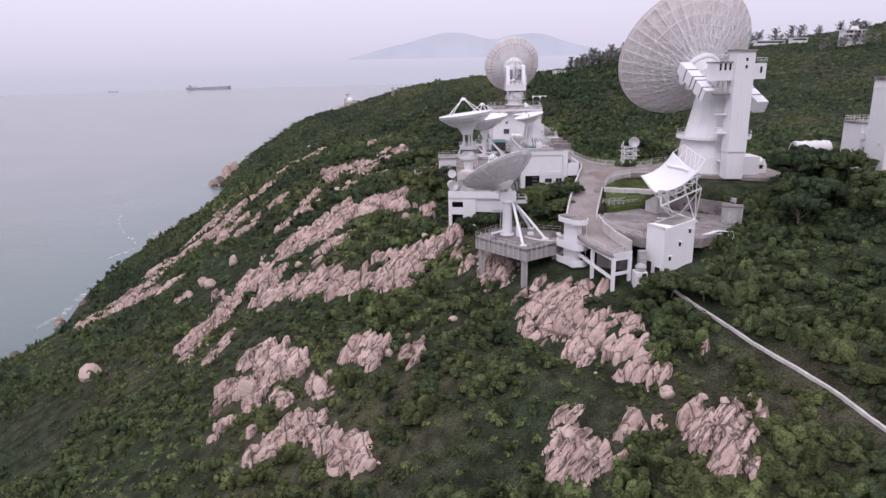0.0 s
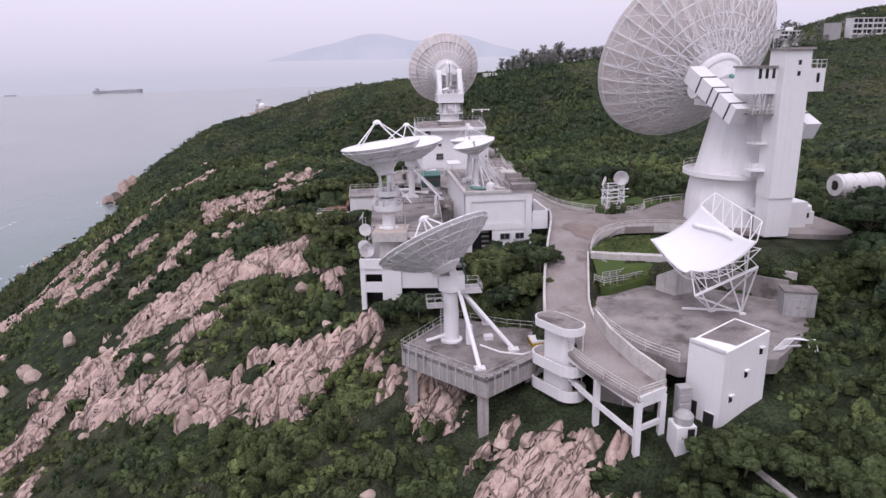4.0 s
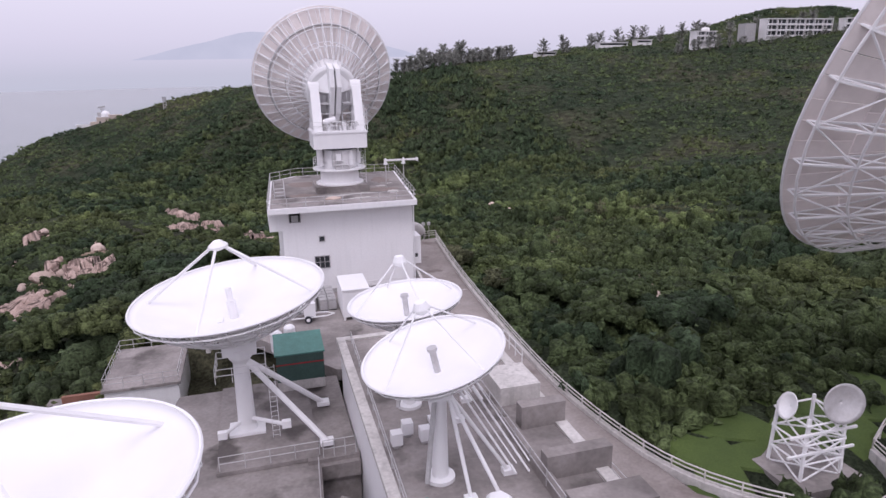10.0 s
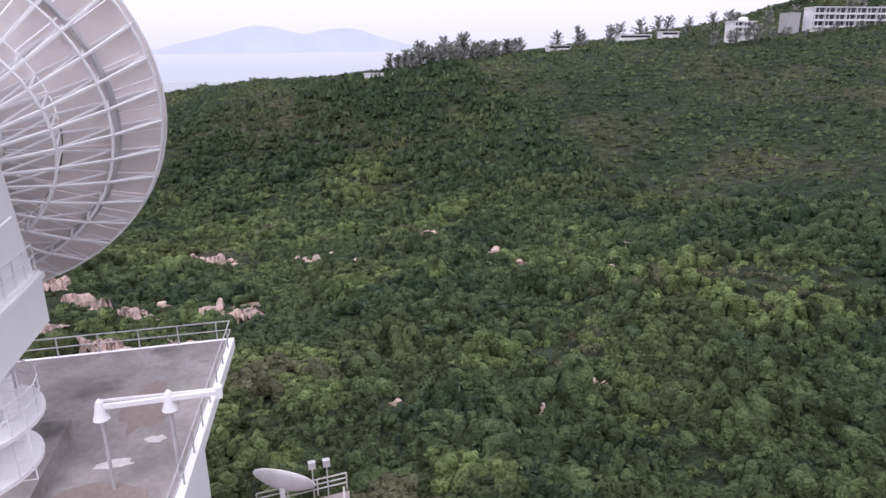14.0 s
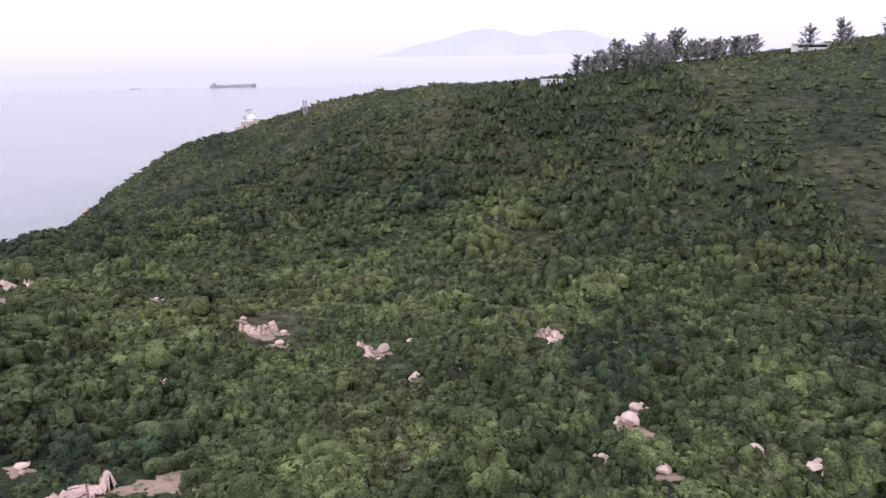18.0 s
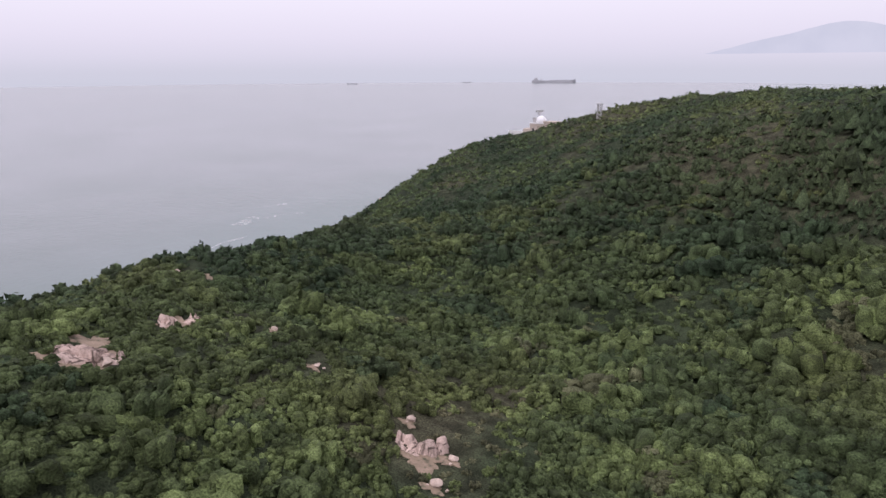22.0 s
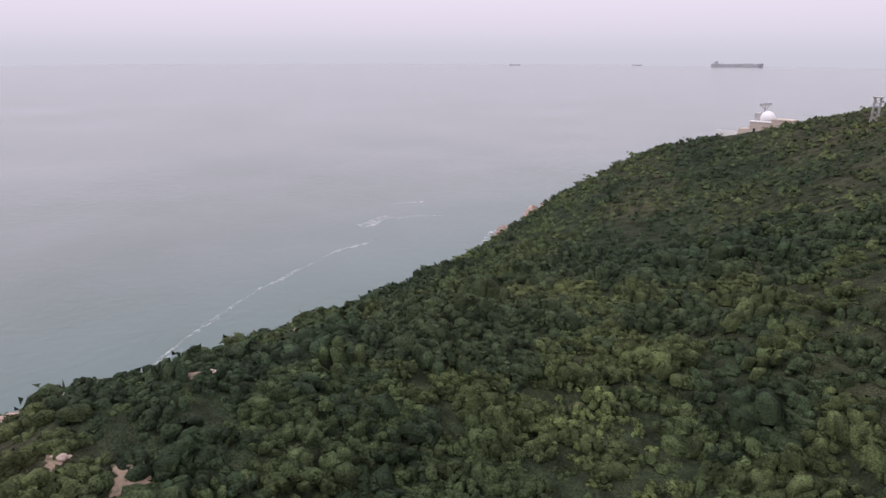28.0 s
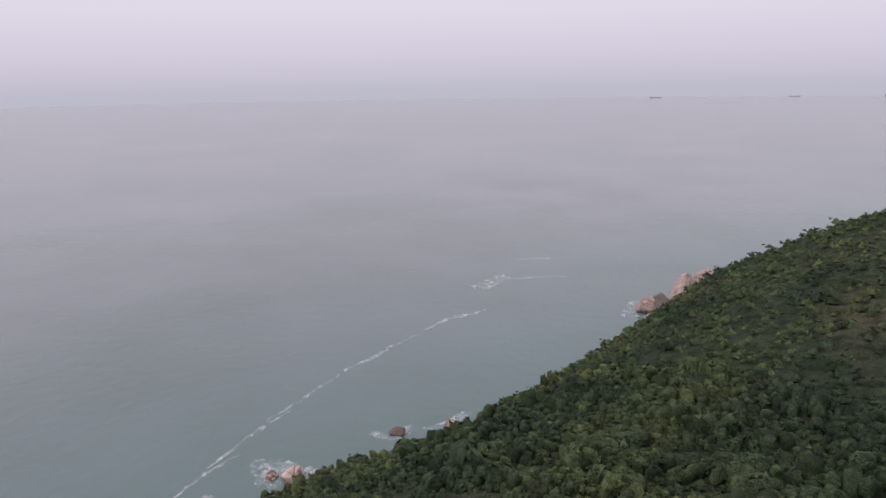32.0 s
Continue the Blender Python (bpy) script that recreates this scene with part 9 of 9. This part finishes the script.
part("wall", Shape().box(-5.5, 3.5, -6, 6, -6, 6.2), M_TAN, rd)
part("east_wing", Shape().box(3.5, 11.5, -5.4, 5, -6, 7.6), M_TAN, rd)
part("parapet", Shape().box(3.3, 11.7, -5.6, -5.2, 7.4, 8.0), M_TAN, rd)
part("roof_coping", Shape().box(-5.8, 3.8, -6.3, 6.3, 6.2, 6.6), M_FARWALL, rd)
part("radome", Shape().turned([(2.6, 6.5), (3.2, 7.6), (3.1, 8.8), (2.3, 10.2), (1.1, 10.9), (0.2, 11.1)], 28, (0.6, -2)), M_DISH, rd, "white round radome", True)
part("radome_collar", Shape().turned([(3.0, 6.2), (3.0, 6.9), (2.6, 6.9)], 28, (0.6, -2)), M_FARWALL, rd)
part("mast", Shape().tube((-2.2, 1, 6), (-2.2, 1, 13.8), 0.28, n=8), M_GREYBOX, rd)
part("radar_scanner", Shape().beam((-4.6, 1, 13.4), (0.6, 1, 14.0), 0.7, 1.1), M_GREYBOX, rd, "grey bar-shaped radar scanner")
part("scanner_brace", Shape().tube((-4.0, 1, 13.2), (-2.2, 1, 11.0), 0.18, n=6).tube((-0.2, 1, 13.4), (-2.2, 1, 11.0), 0.18, n=6), M_GREYBOX, rd)
part("equipment_room", Shape().box(-5.2, -2.8, -2, 3, 6.2, 9.8), M_GREYBOX, rd)
part("low_wing", Shape().box(-10.5, -5.5, -5, 2, -6, 2.8), M_TAN, rd)
part("terrace", Shape().box(-20, -10.5, -6, -1, -6, 0.6), M_KERB, rd)
part("terrace_wall", Shape().box(-20, -10.6, -6.3, -6.0, -6, 1.5), M_FARWALL, rd)
part("retaining_wall", Shape().box(-12, -4, -9, -8, -8, -1.0), M_KERB, rd)
for k in range(2):
    part("window", Shape().box(-3.8 + k * 4.2, -2.6 + k * 4.2, -6.06, -5.96, 1.4, 3.4), M_GLASS, rd)
mx, my = -49.3, 661.6
mz = height(mx, my)
ms = thing("lattice_mast", (mx, my, mz), "dark lattice signal mast on the ridge", "mast")
for x in (-1.1, 1.1):
    for y in (-1.1, 1.1):
        part("leg", Shape().tube((x, y, -1), (x * 0.85, y * 0.85, 8.4), 0.2, n=6), M_GREYBOX, ms)
for z in range(0, 8, 2):
    part("brace", Shape().tube((-1.1, -1.1, z), (1.1, -1.1, z + 2), 0.14, n=4).tube((1.1, -1.1, z), (-1.1, -1.1, z + 2), 0.14, n=4).tube((1.1, -1.1, z), (1.1, 1.1, z + 2), 0.14, n=4).tube((-1.1, 1.1, z), (-1.1, -1.1, z + 2), 0.14, n=4), M_GREYBOX, ms)
part("platform", Shape().box(-1.5, 1.5, -1.5, 1.5, 8.2, 8.6), M_GREYBOX, ms)
part("lower_platform", Shape().box(-1.2, 1.2, -1.2, 1.2, 6.2, 6.45), M_GREYBOX, ms)



def ship(at, turn, L, label):
    root = thing("cargo_ship", at, label, "ship", "ships on the sea", turn=turn)
    w, h = L * 0.075, L * 0.055
    out_ = [(-L / 2, -w), (L * 0.42, -w), (L / 2, 0), (L * 0.42, w), (-L / 2, w)]
    part("hull", Shape().slab(out_, 0, [h * 0.95, h * 0.75, h * 1.15, h * 0.75, h * 0.95]), M_SHIP, root)
    part("forecastle", Shape().slab([(L * 0.36, -w * 0.9), (L * 0.43, -w * 0.7), (L * 0.49, 0), (L * 0.43, w * 0.7), (L * 0.36, w * 0.9)], h * 0.7, [h * 1.1, h * 1.2, h * 1.35, h * 1.2, h * 1.1]), M_SHIP, root)
    part("deckhouse", Shape().box(-L * 0.43, -L * 0.36, -w * 0.8, w * 0.8, h * 0.7, h * 1.7), M_SHIPW, root)
    part("bridge", Shape().box(-L * 0.42, -L * 0.385, -w, w, h * 1.7, h * 2.0), M_SHIPW, root)
    part("funnel", Shape().box(-L * 0.46, -L * 0.44, -w * 0.2, w * 0.2, h * 0.7, h * 1.8), M_SHIPW, root)
    part("deck_cargo", Shape().slab([(-L * 0.12, -w * 0.8), (L * 0.34, -w * 0.8), (L * 0.34, w * 0.8), (-L * 0.12, w * 0.8)], h * 0.7, [h * 1.0, h * 1.2, h * 1.2, h * 1.0]), M_SHIP, root)
    part("derrick", Shape().box(-L * 0.30, -L * 0.285, -w * 0.1, w * 0.1, h * 0.7, h * 1.6), M_SHIP, root)


ship((-1590, 4560, 0), 20, 290, "long cargo ship under way on the hazy sea, hull paled for haze")
ship((-2150, 4370, 0), 35, 60, "small far vessel lost in the haze")
ship((-2700, 3800, 0), 50, 70, "small far vessel lost in the haze")


def island(points, label, y=4800):
    """An island as a broad ridge, its haze in a glowing colour: (metres across, height) pairs."""
    n = 70
    xs = np.linspace(points[0][0], points[-1][0], n)
    hs = np.interp(xs, [p[0] for p in points], [p[1] for p in points])
    base = points[0][1]
    for _ in range(3):
        hs[1:-1] = (hs[:-2] + 2 * hs[1:-1] + hs[2:]) / 4
    hs = np.maximum(hs + np.array([fractal(np.array([x]), np.array([0.0]), 160, 4)[0] for x in xs]) * 9 * (hs > base + 8), base)
    v, f = [], []
    for x, h in zip(xs, hs):
        v += [(x, y - 40, base), (x, y - 20, (h + base) / 2), (x, y, h), (x, y + 40, base)]
    for i in range(n - 1):
        f += [(4 * i + k, 4 * i + 4 + k, 4 * i + 5 + k, 4 * i + 1 + k) for k in range(3)]
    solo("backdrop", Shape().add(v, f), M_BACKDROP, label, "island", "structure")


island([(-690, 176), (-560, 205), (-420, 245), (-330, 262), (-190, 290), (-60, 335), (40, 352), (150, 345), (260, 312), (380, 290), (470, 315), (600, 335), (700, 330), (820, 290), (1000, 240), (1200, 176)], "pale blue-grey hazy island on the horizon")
